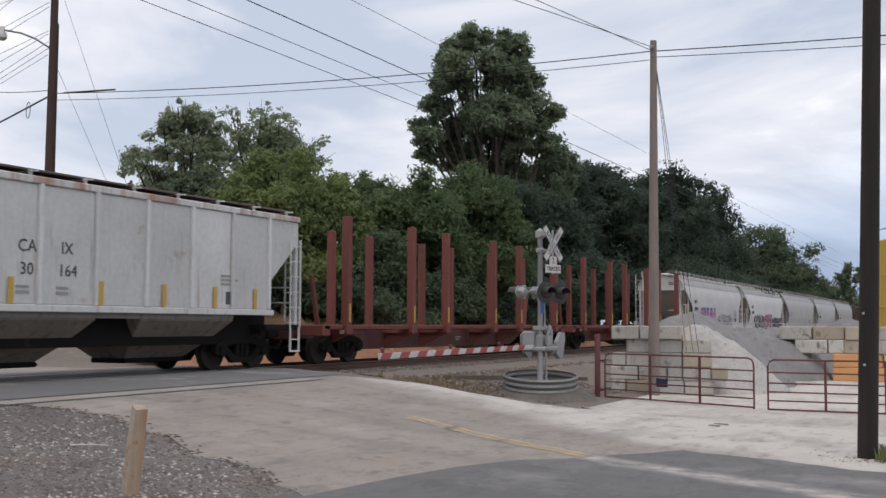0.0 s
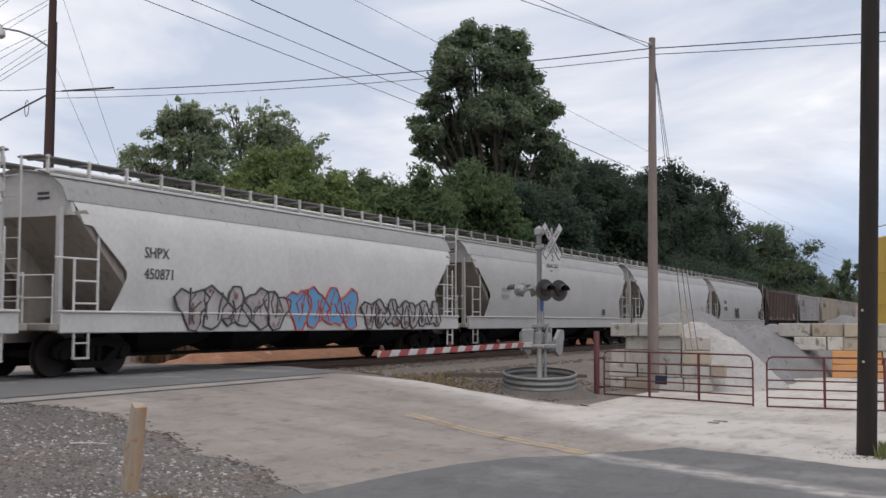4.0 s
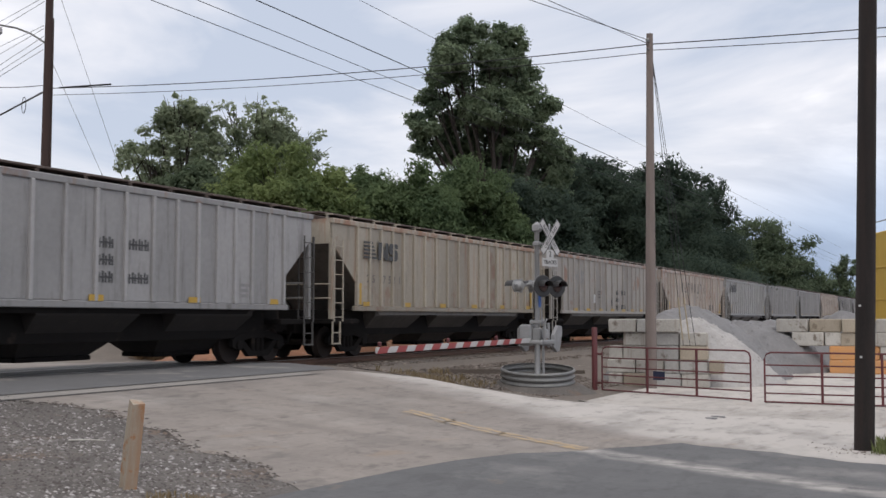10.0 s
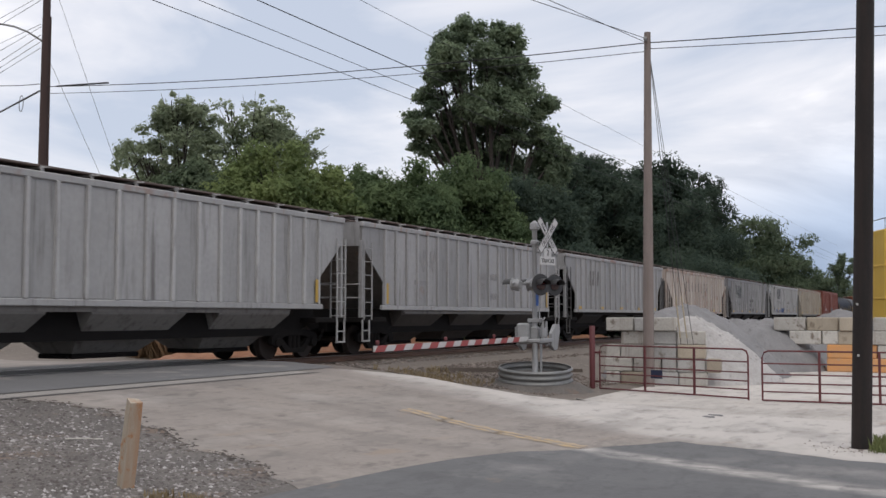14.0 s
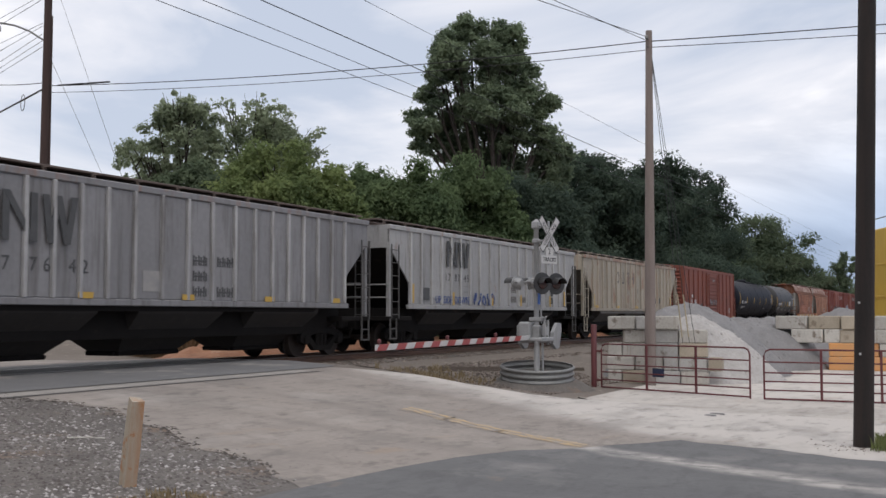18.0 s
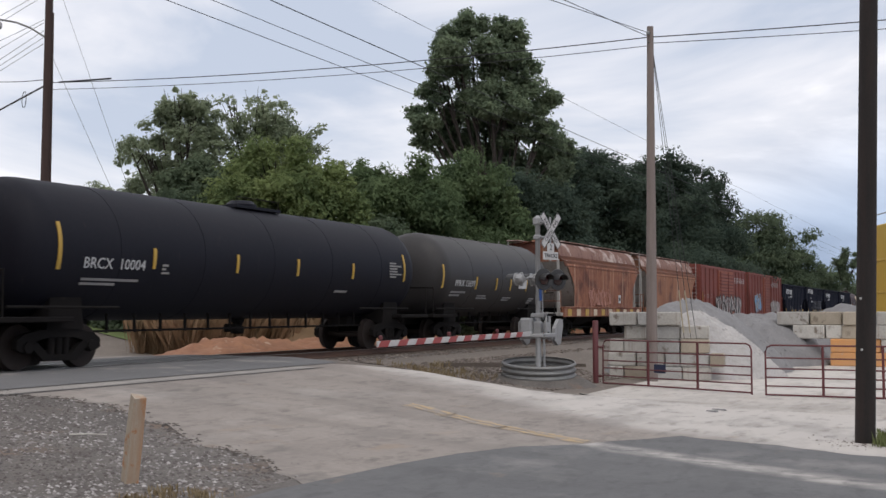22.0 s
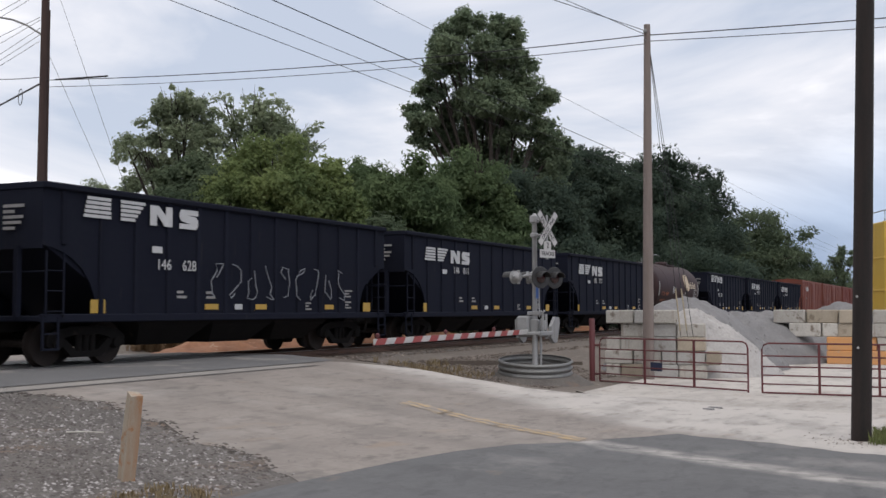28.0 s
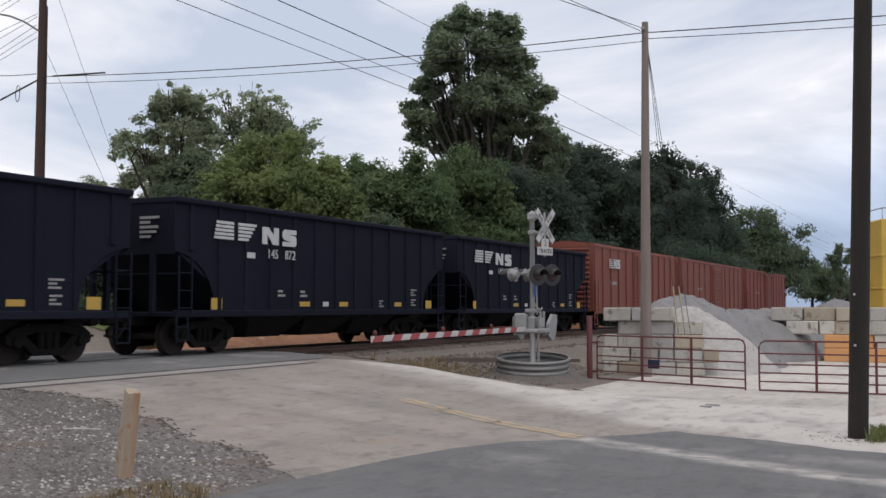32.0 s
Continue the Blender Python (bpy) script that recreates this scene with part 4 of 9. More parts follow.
heap("stockpile", 40.2, 9.75, 5.6, 3.7, 2.78, M["stone_pile"], "large heap of grey crushed stone", 2, 0.2, 0.66, 1.55)
heap("stockpile", 37.3, 8.7, 2.9, 2.9, 2.42, M["white_pile"], "heap of pale crushed stone spilling over the blocks", 5, 0.2, 1.0, 1.2)
heap("stockpile", 47.8, 8.6, 4.6, 3.2, 2.2, M["stone_pile"], "low ridge of grey stone beside the block wall", 9, 0.2, 1.0, 2.4)
heap("stockpile", 55.0, 5.6, 5.0, 4.0, 2.75, M["stone_pile"], "heap of grey crushed stone behind the block wall", 7)
for w_, d_, x0, y0 in ((0.32, 0.09, 23.9, 5.05), (0.24, 0.16, 23.45, 5.1)):
    tagged(part("loose_stone", Solid().box(-w_ / 2, w_ / 2, -d_ / 2, d_ / 2, 0.0, 0.05, 0.02).mesh("debris"), M["stone_pile"], m=pose(x0, y0, -0.985, 0, 0, 80)), "flat grey lump of broken paving on the dust", "debris")


# ---- poles and wires ----
def utility_pole(x, y, z, h, r0, r1, mat, label, lean=(0, 0)):
    p = thing("utility_pole", label, "utility pole", "utility poles", m=pose(x, y, z))
    part("shaft", Solid().tube([(lean[0] * t * h, lean[1] * t * h, t * h - 0.1) for t in (0, 0.25, 0.5, 0.75, 1)], [r0 + (r1 - r0) * t for t in (0, 0.25, 0.5, 0.75, 1)], 16).mesh("shaft", 50), mat, p)
    return p


near = utility_pole(19.7, 1.76, -1.06, 12.5, 0.165, 0.135, M["dark_pole"], "dark creosoted wooden utility pole", (0.013, -0.028))
for zz in (1.55, 2.4):
    part("tag", Solid().box(-0.172, -0.166, -0.018, 0.018, zz, zz + 0.035).mesh("tag"), M["white_paint"], near, "small pale tag nailed to the pole")
MID = (33.3, 9.05)
mid = utility_pole(MID[0], MID[1], -1.0, 11.1, 0.18, 0.10, M["grey_pole"], "silver-grey weathered wooden utility pole", (0.003, -0.006))
part("pole_bolt", Solid().tube([(-0.3, -0.06, 10.72), (0.3, -0.06, 10.72)], 0.02).tube([(-0.25, -0.06, 10.48), (0.25, -0.06, 10.48)], 0.02).spin_z([(0.05, 10.7), (0.06, 10.76), (0.03, 10.82)], -0.2, -0.06, 8).mesh("bolt"), M["galv"], mid, "galvanised bolts and clamps")
FARP = (33.0, 34.0)
FZ = ground_z(*FARP)
far = utility_pole(FARP[0], FARP[1], FZ, 15.0, 0.2, 0.15, M["wood_pole"], "brown wooden utility pole with a street-lamp arm", (0.003, -0.004))
part("lamp_arm", Solid().tube([(0, 0.1, 12.39 - FZ), (-0.3, 0.62, 12.77 - FZ), (-0.55, 1.15, 13.0 - FZ), (-0.85, 1.75, 13.12 - FZ)], 0.04).mesh("arm", 50), M["galv"], far)
part("lamp_head", Solid().spin_z([(0.02, 13.3 - FZ), (0.09, 13.25 - FZ), (0.12, 13.05 - FZ), (0.2, 12.98 - FZ), (0.21, 12.8 - FZ), (0.1, 12.7 - FZ)], -0.9, 1.85, 14).mesh("head", 50), M["white_paint"], far, "pale bucket street-lamp head")
part("riser_pipe", Solid().tube([(0.12, -0.2, 2), (0.12, -0.2, 12.5)], 0.04).mesh("riser", 50), M["wood_pole"], far)


def wire(a, b, sag, r, label, name="overhead_wire"):
    pts = []
    a, b = Vector(a), Vector(b)
    for i in range(17):
        t = i / 16
        p = a.lerp(b, t)
        p.z -= sag * 4 * t * (1 - t)
        pts.append(p)
    return tagged(part(name, Solid().tube(pts, r, 5).mesh("wire", 80), M["wire"]), label, "wire", "overhead wires")


fz = lambda z: z
wire((FARP[0], FARP[1], 10.50), (MID[0], MID[1], 9.67), 0.25, 0.017, "black overhead cable from pole to pole")
wire((FARP[0], FARP[1], 10.22), (MID[0], MID[1], 9.40), 0.25, 0.012, "thin black overhead wire from pole to pole")
tagged(part("cable_splice", Solid().tube([(33.02, 33.3, 10.46), (33.05, 30.6, 10.36)], 0.035, 8).mesh("splice", 50), M["wire"]), "thick black splice hanging on the overhead cable", "splice")
wire((MID[0], MID[1], 9.67), (36.0, -2.6, 9.97), 0.05, 0.018, "black overhead cable from the grey pole")
wire((MID[0], MID[1], 9.48), (36.0, -2.6, 9.64), 0.05, 0.013, "thin black overhead wire from the grey pole")
for z, r in ((11.5, 0.014), (12.12, 0.014), (13.03, 0.021), (15.05, 0.011)):
    wire((8, 24.0, z), (230, 24.0, z), 0.0, r, "black overhead wire along the railway")
wire((MID[0], MID[1], 9.82), (12.0, 14.9, 9.5), 0.0, 0.011, "thin black service wire from the grey pole")
wire((MID[0], MID[1], 9.7), (12.0, 13.65, 9.9), 0.0, 0.011, "thin black service wire from the grey pole")
for px in (0.0, 0.3):
    top_, foot_ = Vector((MID[0], MID[1] - 0.1, 9.6)), Vector((33.95, 8.2 - px * 0.7, 0.3))
    tagged(part("guy_guard", Solid().tube([foot_.lerp(top_, 0.02), foot_.lerp(top_, 0.16)], 0.022, 6).mesh("guard"), M["guy_guard"]), "faded yellow plastic guard round a guy wire", "wire guard", "guy guards")
for px in (0.0, 0.3, 0.55):
    wire((MID[0], MID[1] - 0.1, 9.6), (33.95, 8.2 - px * 0.7, 0.3), 0.0, 0.009, "thin steel guy wire of the grey pole", "guy_wire")
for za, zb in ((14.11, 14.78), (14.3, 15.3), (15.04, 17.2), (15.63, 15.73), (13.1, 14.2), (12.98, 13.43), (12.65, 12.6), (12.37, 12.3), (12.11, 12.09)):
    wire((FARP[0] - 0.05, FARP[1] + 0.15, za), (40.95, 49.8, zb), 0.0, 0.011, "thin black overhead wire running from the lamp pole")
wire((FARP[0] - 0.05, FARP[1] + 0.15, 10.62), (40.9, 49.9, 14.0), 0.25, 0.018, "thin black service wire running from the lamp pole")
wire((FARP[0] - 0.05, FARP[1] + 0.15, 10.33), (40.96, 49.8, 10.24), 0.0, 0.04, "thick black overhead cable running from the lamp pole")
tagged(part("cable_loop", Solid().tube([(34.3 + 0.17 * math.cos(q), 36.6 + 0.3 * math.cos(q), 10.25 + 0.35 * math.sin(q)) for q in (2 * math.pi * i / 14 for i in range(15))], 0.016, 5, False).mesh("loop", 60), M["wire"]), "slack loop of black cable", "cable")
wire((33.1, 33.9, 15.3), (32.24, 26.8, 1.2), 0.0, 0.008, "thin steel guy wire of the lamp pole", "guy_wire")
wire((33.06, 33.86, 11.74), (31.93, 27.46, 2.4), 0.0, 0.008, "thin steel guy wire of the lamp pole", "guy_wire")

# short post beside the road
wp = thing("roadside_post", "short grey-painted square post with running rust stains", "post", m=pose(9.44, 8.4, -0.8, 6.5, 0, 0) @ pose(0, 0, 0, 0, 0, -28))
part("shaft", Solid().loft([[(-.075, -.078, -.1), (.072, -.08, -.1), (.078, .07, -.1), (-.07, .075, -.1)], [(-.07, -.076, .5), (.076, -.074, .5), (.074, .074, .5), (-.073, .073, .5)], [(-.066, -.072, 1.02), (.07, -.07, 1.03), (.068, .064, 1.05), (-.06, .066, 1.06)]]).mesh("post"), M["post_paint"], wp)

# ---- the train ----
HW = 1.6          # half width of a car
SPEED = 17.5      # metres a second, towards -x
CARS = []         # (thing, u): its centre along the track at the start

# black underbody steel; on bays and recessed sheets its darkness includes shade
M["t_black"] = material("sooty_shade_black_steel", (0.010, 0.009, 0.009), (0.018, 0.016, 0.015), 0.9, scale=2, fine=20, spots=(0.036, 0.028, 0.023), spot_amount=0.22, spot_scale=1.4, spec=0.08)
M["wheel"] = material("brown_wheel_steel", (0.022, 0.016, 0.014), (0.04, 0.03, 0.026), 0.8, 0.1, scale=6, spec=0.3)
M["yellow_mark"] = material("yellow_reflective_tape", (0.54, 0.32, 0.035), (0.36, 0.24, 0.06), 0.5, scale=6)
M["letter_black"] = material("black_lettering", (0.035, 0.035, 0.038), (0.09, 0.09, 0.09), 0.7, scale=3)
M["letter_white"] = material("white_lettering", (0.58, 0.58, 0.58), (0.40, 0.40, 0.40), 0.6, scale=3)
M["letter_worn"] = material("worn_black_lettering", (0.075, 0.07, 0.07), (0.22, 0.20, 0.185), 0.8, scale=2.5, contrast=0.6)
M["letter_faint"] = material("faded_lettering", (0.20, 0.20, 0.21), (0.33, 0.31, 0.29), 0.8, scale=4, contrast=0.7)
M["letter_cream"] = material("cream_lettering", (0.66, 0.55, 0.40), (0.5, 0.4, 0.3), 0.6, scale=4)
M["letter_orange"] = material("rusty_orange_lettering", (0.38, 0.13, 0.06), (0.25, 0.09, 0.05), 0.7, scale=4)


PAINT = {}


def paint(name, base, rust=0.3, grime=0.3, second=None, rough=0.55, vary=0.1, spec=0.4):
    PAINT[name] = (base, rust, grime)
    return material(name, base, second or tuple(c * 0.72 for c in base), rough, scale=0.8, fine=9, contrast=0.55, bump=0.06,
                    spots=tuple(0.65 * a + 0.35 * b for a, b in zip(RUST, base)), spot_amount=rust * 0.85, spot_scale=0.9,
                    streak=tuple(0.82 * a + 0.18 * b for a, b in zip((0.25, 0.10, 0.045) if rust > 0.25 else GRIME, base)), streak_amount=max(rust, grime) * 1.05, vary=vary, spec=spec,
                    grime=tuple(0.75 * a + 0.25 * b for a, b in zip(GRIME, base)), grime_amount=0.12 + grime * 0.75)


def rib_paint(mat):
    """The same paint on ribs, lightened as if catching light, with less rust and dirt."""
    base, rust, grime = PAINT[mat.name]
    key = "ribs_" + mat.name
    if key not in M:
        M[key] = paint("highlit_" + mat.name, tuple(min(0.6, c * 1.14) for c in base), rust * 0.6, grime * 0.8)
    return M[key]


def edge_paint(mat):
    """The same paint on the top edge, rusting through."""
    base, rust, grime = PAINT[mat.name]
    key = "edge_" + mat.name
    if key not in M:
        M[key] = paint("rusting_" + mat.name, base, 0.62 if rust > 0.25 else 0.35, grime)
    return M[key]


# wheels and trucks
def wheelset_mesh():
    s = Solid()
    for k in (-1, 1):
        y = k * 0.72
        prof = [(0.10, y + k * 0.09), (0.30, y + k * 0.045), (0.385, y + k * 0.07), (0.45, y + k * 0.07), (0.457, y), (0.458, y - k * 0.055), (0.485, y - k * 0.07), (0.485, y - k * 0.09), (0.385, y - k * 0.085), (0.28, y - k * 0.03), (0.12, y - k * 0.06)]
        s.spin_y(prof, 0, 0, 22)
    s.tube([(0, -1.02, 0), (0, 1.02, 0)], [0.085, 0.085], 10)
    return s.mesh("wheelset", 35)


def sideframe_mesh():
    s = Solid()
    top = [(-1.12, 0.60), (-0.95, 0.72), (-0.5, 0.80), (0.5, 0.80), (0.95, 0.72), (1.12, 0.60), (1.12, 0.42), (0.98, 0.36), (0.86, 0.46), (0.62, 0.58), (0.36, 0.64), (-0.36, 0.64), (-0.62, 0.58), (-0.86, 0.46), (-0.98, 0.36), (-1.12, 0.42)]
    s.prism(top, -0.07, 0.07)
    s.prism([(-0.80, 0.50), (-0.62, 0.56), (-0.30, 0.30), (0.30, 0.30), (0.62, 0.56), (0.80, 0.50), (0.42, 0.17), (-0.42, 0.17)], -0.07, 0.07)
    for x in (-0.86, 0.86):
        s.spin_y([(0.02, -0.13), (0.12, -0.12), (0.13, 0.02)], x, 0.457, 14)
    for x in (-0.2, 0, 0.2):
        s.tube([(x, 0, 0.29), (x, 0, 0.63)], 0.075, 10)
    return s.mesh("side_frame", 40)


def truck(parent, x, mat=None):
    mat = mat or M["t_black"]
    t = part("truck", once("bolster", lambda: Solid().box(-0.2, 0.2, -1.0, 1.0, 0.42, 0.66, 0.04).box(-0.35, 0.35, -0.3, 0.3, 0.64, 0.80, 0.03).tube([(-0.5, -0.8, 0.4), (-0.5, 0.8, 0.4)], 0.05).tube([(0.5, -0.8, 0.4), (0.5, 0.8, 0.4)], 0.05).mesh("bolster")), mat, parent, "two-axle freight truck", pose(x, 0, 0))
    for dx in (-0.86, 0.86):
        part("wheelset", once("wheelset", wheelset_mesh), M["wheel"], t, "worn steel wheels on an axle", pose(dx, 0, 0.457))
    for y, a in ((-1.0, 0), (1.0, 180)):
        part("side_frame", once("side_frame", sideframe_mesh), mat, t, m=pose(0, y, 0, 0, 0, a))
    return t


def couplers(parent, half, mat=None):
    for k in (-1, 1):
        part("coupler", once("coupler", lambda: Solid().box(-0.5, 0.28, -0.09, 0.09, 0.78, 0.98, 0.03).box(0.2, 0.52, -0.16, 0.12, 0.72, 1.03, 0.05).tube([(0.1, 0.3, 0.75), (0.35, 0.32, 0.45), (0.6, 0.1, 0.5)], 0.03).mesh("coupler")), mat or M["t_black"], parent, m=pose(k * half, 0, 0, 0, 0, 0 if k > 0 else 180))


def ladder_mesh(h, w, step=0.4):
    s = Solid()
    s.box(-0.018, 0.018, -0.015, 0.015, 0, h).box(w - 0.018, w + 0.018, -0.015, 0.015, 0, h)
    z = 0.12
    while z < h:
        s.tube([(0, 0, z), (w, 0, z)], 0.013, 6, False)
        z += step
    return s.mesh("ladder")


def end_gear(car, half, z0, z1, mat, y=HW - 0.06):
    """Ladders, a sill step and a brake wheel at the ends."""
    for k in (-1, 1):
        w = 0.46
        part("ladder", once(("ladder", round(z1 - z0, 2)), lambda: ladder_mesh(z1 - z0, w)), mat, car, m=pose(k * half - (w if k > 0 else 0) - k * 0.04, -y - 0.05, z0))
        part("end_ladder", once(("ladder", round(z1 - z0, 2)), lambda: ladder_mesh(z1 - z0, w)), mat, car, m=pose(k * (half + 0.03), (y - 0.5) if k < 0 else -y + 0.02, z0, 0, 0, 90))
        part("sill_step", once("sill_step", lambda: Solid().box(-0.02, 0.02, -0.02, 0.02, -0.62, 0).box(0.38, 0.42, -0.02, 0.02, -0.62, 0).box(-0.02, 0.42, -0.03, 0.03, -0.64, -0.60).box(-0.02, 0.42, -0.02, 0.02, -0.33, -0.30).mesh("step")), mat, car, m=pose(k * half - (0.44 if k > 0 else 0), -y - 0.02, z0))
    part("brake_wheel", once("brake_wheel", lambda: Solid().tube([(0, 0.28 * math.cos(a), 0.28 * math.sin(a)) for a in (2 * math.pi * i / 14 for i in range(15))], 0.025, 6, False).tube([(0, -0.28, 0), (0, 0.28, 0)], 0.018).tube([(0, 0, -0.28), (0, 0, 0.28)], 0.018).tube([(0, 0, 0), (0.25, 0, 0)], 0.03).mesh("brake_wheel")), mat, car, m=pose(-half - 0.25, 0.55, z0 + 1.0))


def put_text(car, text, x, z, size, mat, y, name="lettering", label=""):
    return part(name, lettering(text, size), mat, car, label, pose(x, y, z))


def put_bars(car, x, z, w, h, rows, mat, y):
    return part("small_print", once(("bars", w, h, rows), lambda: bars(w, h, rows)), mat, car, m=pose(x, y, z))


def plate(car, x, z, w, h, mat, y, name="reflector", label=""):
    return part(name, once(("plate", w, h), lambda: Solid().box(-w / 2, w / 2, -0.004, 0.004, -h / 2, h / 2).mesh("plate")), mat, car, label, pose(x, y, z))


def striped_mark(car, x, z, size, mat, y):
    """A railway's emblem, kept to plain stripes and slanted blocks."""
    s = Solid()
    for i in range(5):
        w = size * (1.55 - 0.12 * (4 - i))
        s.box(-size * 1.9, -size * 1.9 + w, -0.004, 0.004, size * (0.5 - 0.22 * i) - size * 0.12, size * (0.5 - 0.22 * i))
    k = size * 2.1
    for ox, shape in ((0.28, ((-0.38, -0.25), (-0.16, -0.25), (-0.16, 0.04), (0.1, -0.25), (0.36, -0.25), (0.36, 0.25), (0.14, 0.25), (0.14, 0.0), (-0.1, 0.25), (-0.38, 0.25))),
                      (1.02, ((-0.32, -0.25), (0.26, -0.25), (0.34, -0.17), (0.34, 0.0), (0.26, 0.07), (-0.08, 0.12), (0.34, 0.12), (0.34, 0.25), (-0.24, 0.25), (-0.32, 0.17), (-0.32, 0.02), (-0.24, -0.05), (0.1, -0.12), (-0.32, -0.12)))):
        s.prism([((ox + a) * k * 0.8, b * k) for a, b in shape], -0.004, 0.004)
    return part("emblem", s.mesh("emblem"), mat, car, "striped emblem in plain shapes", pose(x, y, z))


def letter_blocks(car, count, x, z, w, h, pitch, mat, y, slant=0.0):
    """A name in tall capitals, as plain block shapes."""
    t = w * 0.22
    d = (-0.004, 0.004)

    def capital(k):
        if k == 0:
            return Solid().loft([[(w / 2 + (w / 2 - d0) * math.cos(a), yy, h / 2 + (h / 2 - d0) * math.sin(a)) for a in (2 * math.pi * i / 16 for i in range(16))] for yy, d0 in ((0.004, 0), (-0.004, 0), (-0.004, t), (0.004, t), (0.004, 0))], False).mesh("ring")
        q = Solid().box(0, t, *d, 0, h).box(w - t, w, *d, 0, h)
        z0 = (0, h - t, h * 0.42)[k - 1]
        return q.box(t, w - t, *d, z0, z0 + t).mesh("capital")

    first = None
    for i in range(count):
        me = once(("capital", i % 4, w, h), lambda: capital(i % 4))
        if first is None:
            first = part("emblem", me, mat, car, "large faded capitals in plain shapes", pose(x, y, z))
        else:
            part("capital", me, mat, first, m=pose(i * pitch, 0, 0))
    return first


def graffiti(car, x, z, w, h, fill, line, y, seed, n=6):
    """Spray paint: rounded blobs with outlined strokes."""
    rng = random.Random(seed)
    for i in range(n):
        s, o = Solid(), Solid()
        cx = x + w * (i + 0.5) / n
        a = w / n * 0.62
        k = 14
        pts = []
        for j in range(k):
            q = 2 * math.pi * j / k
            r = 1 + 0.28 * math.sin(3 * q + i * 1.7) + rng.uniform(-.14, .14)
            pts.append((cx + a * r * math.cos(q), z + h * 0.5 + h * 0.5 * min(1.15, r) * math.sin(q)))
        s.prism(pts, -0.002 - 0.0006 * i, 0.004)
        o.tube([(px, -0.004, pz) for px, pz in pts + pts[:1]], 0.028, 4, False)
        for j in range(3):
            x0 = cx + rng.uniform(-.7, .3) * a
            z0, z1 = z + h * rng.uniform(0.05, .4), z + h * rng.uniform(.55, 1.0)
            xm = x0 + a * rng.uniform(-.3, .5)
            o.tube([(x0, -0.005, z0), (xm, -0.005, (z0 + z1) / 2), (x0 + a * rng.uniform(0, .5), -0.005, z1)], 0.022, 4, False)
        letter = part("graffiti_letter", s.mesh("graffiti"), fill, car, "sprayed graffiti letter", pose(0, y, 0))
        part("outline", o.mesh("graffiti_outline"), line, letter, m=pose(0, -0.002, 0))


def scrawl(car, x, z, w, h, mat, y, seed, r=0.014, n=7):
    """A loose tag in thin chalky lines."""
    rng = random.Random(seed)
    s = Solid()
    for i in range(n):
        x0 = x + w * i / n
        pts = []
        for j in range(9):
            t = j / 8
            pts.append((x0 + w / n * (0.5 * t + 0.45 * math.sin(t * 5 + rng.random())), 0, z + h * (0.5 + 0.5 * math.sin(t * 4.2 + i * 1.3 + rng.uniform(-.3, .3)))))
        s.tube(pts, r, 4, False)
    return part("chalk_scrawl", s.mesh("scrawl"), mat, car, "hand-drawn chalk scrawl", pose(0, y, 0))


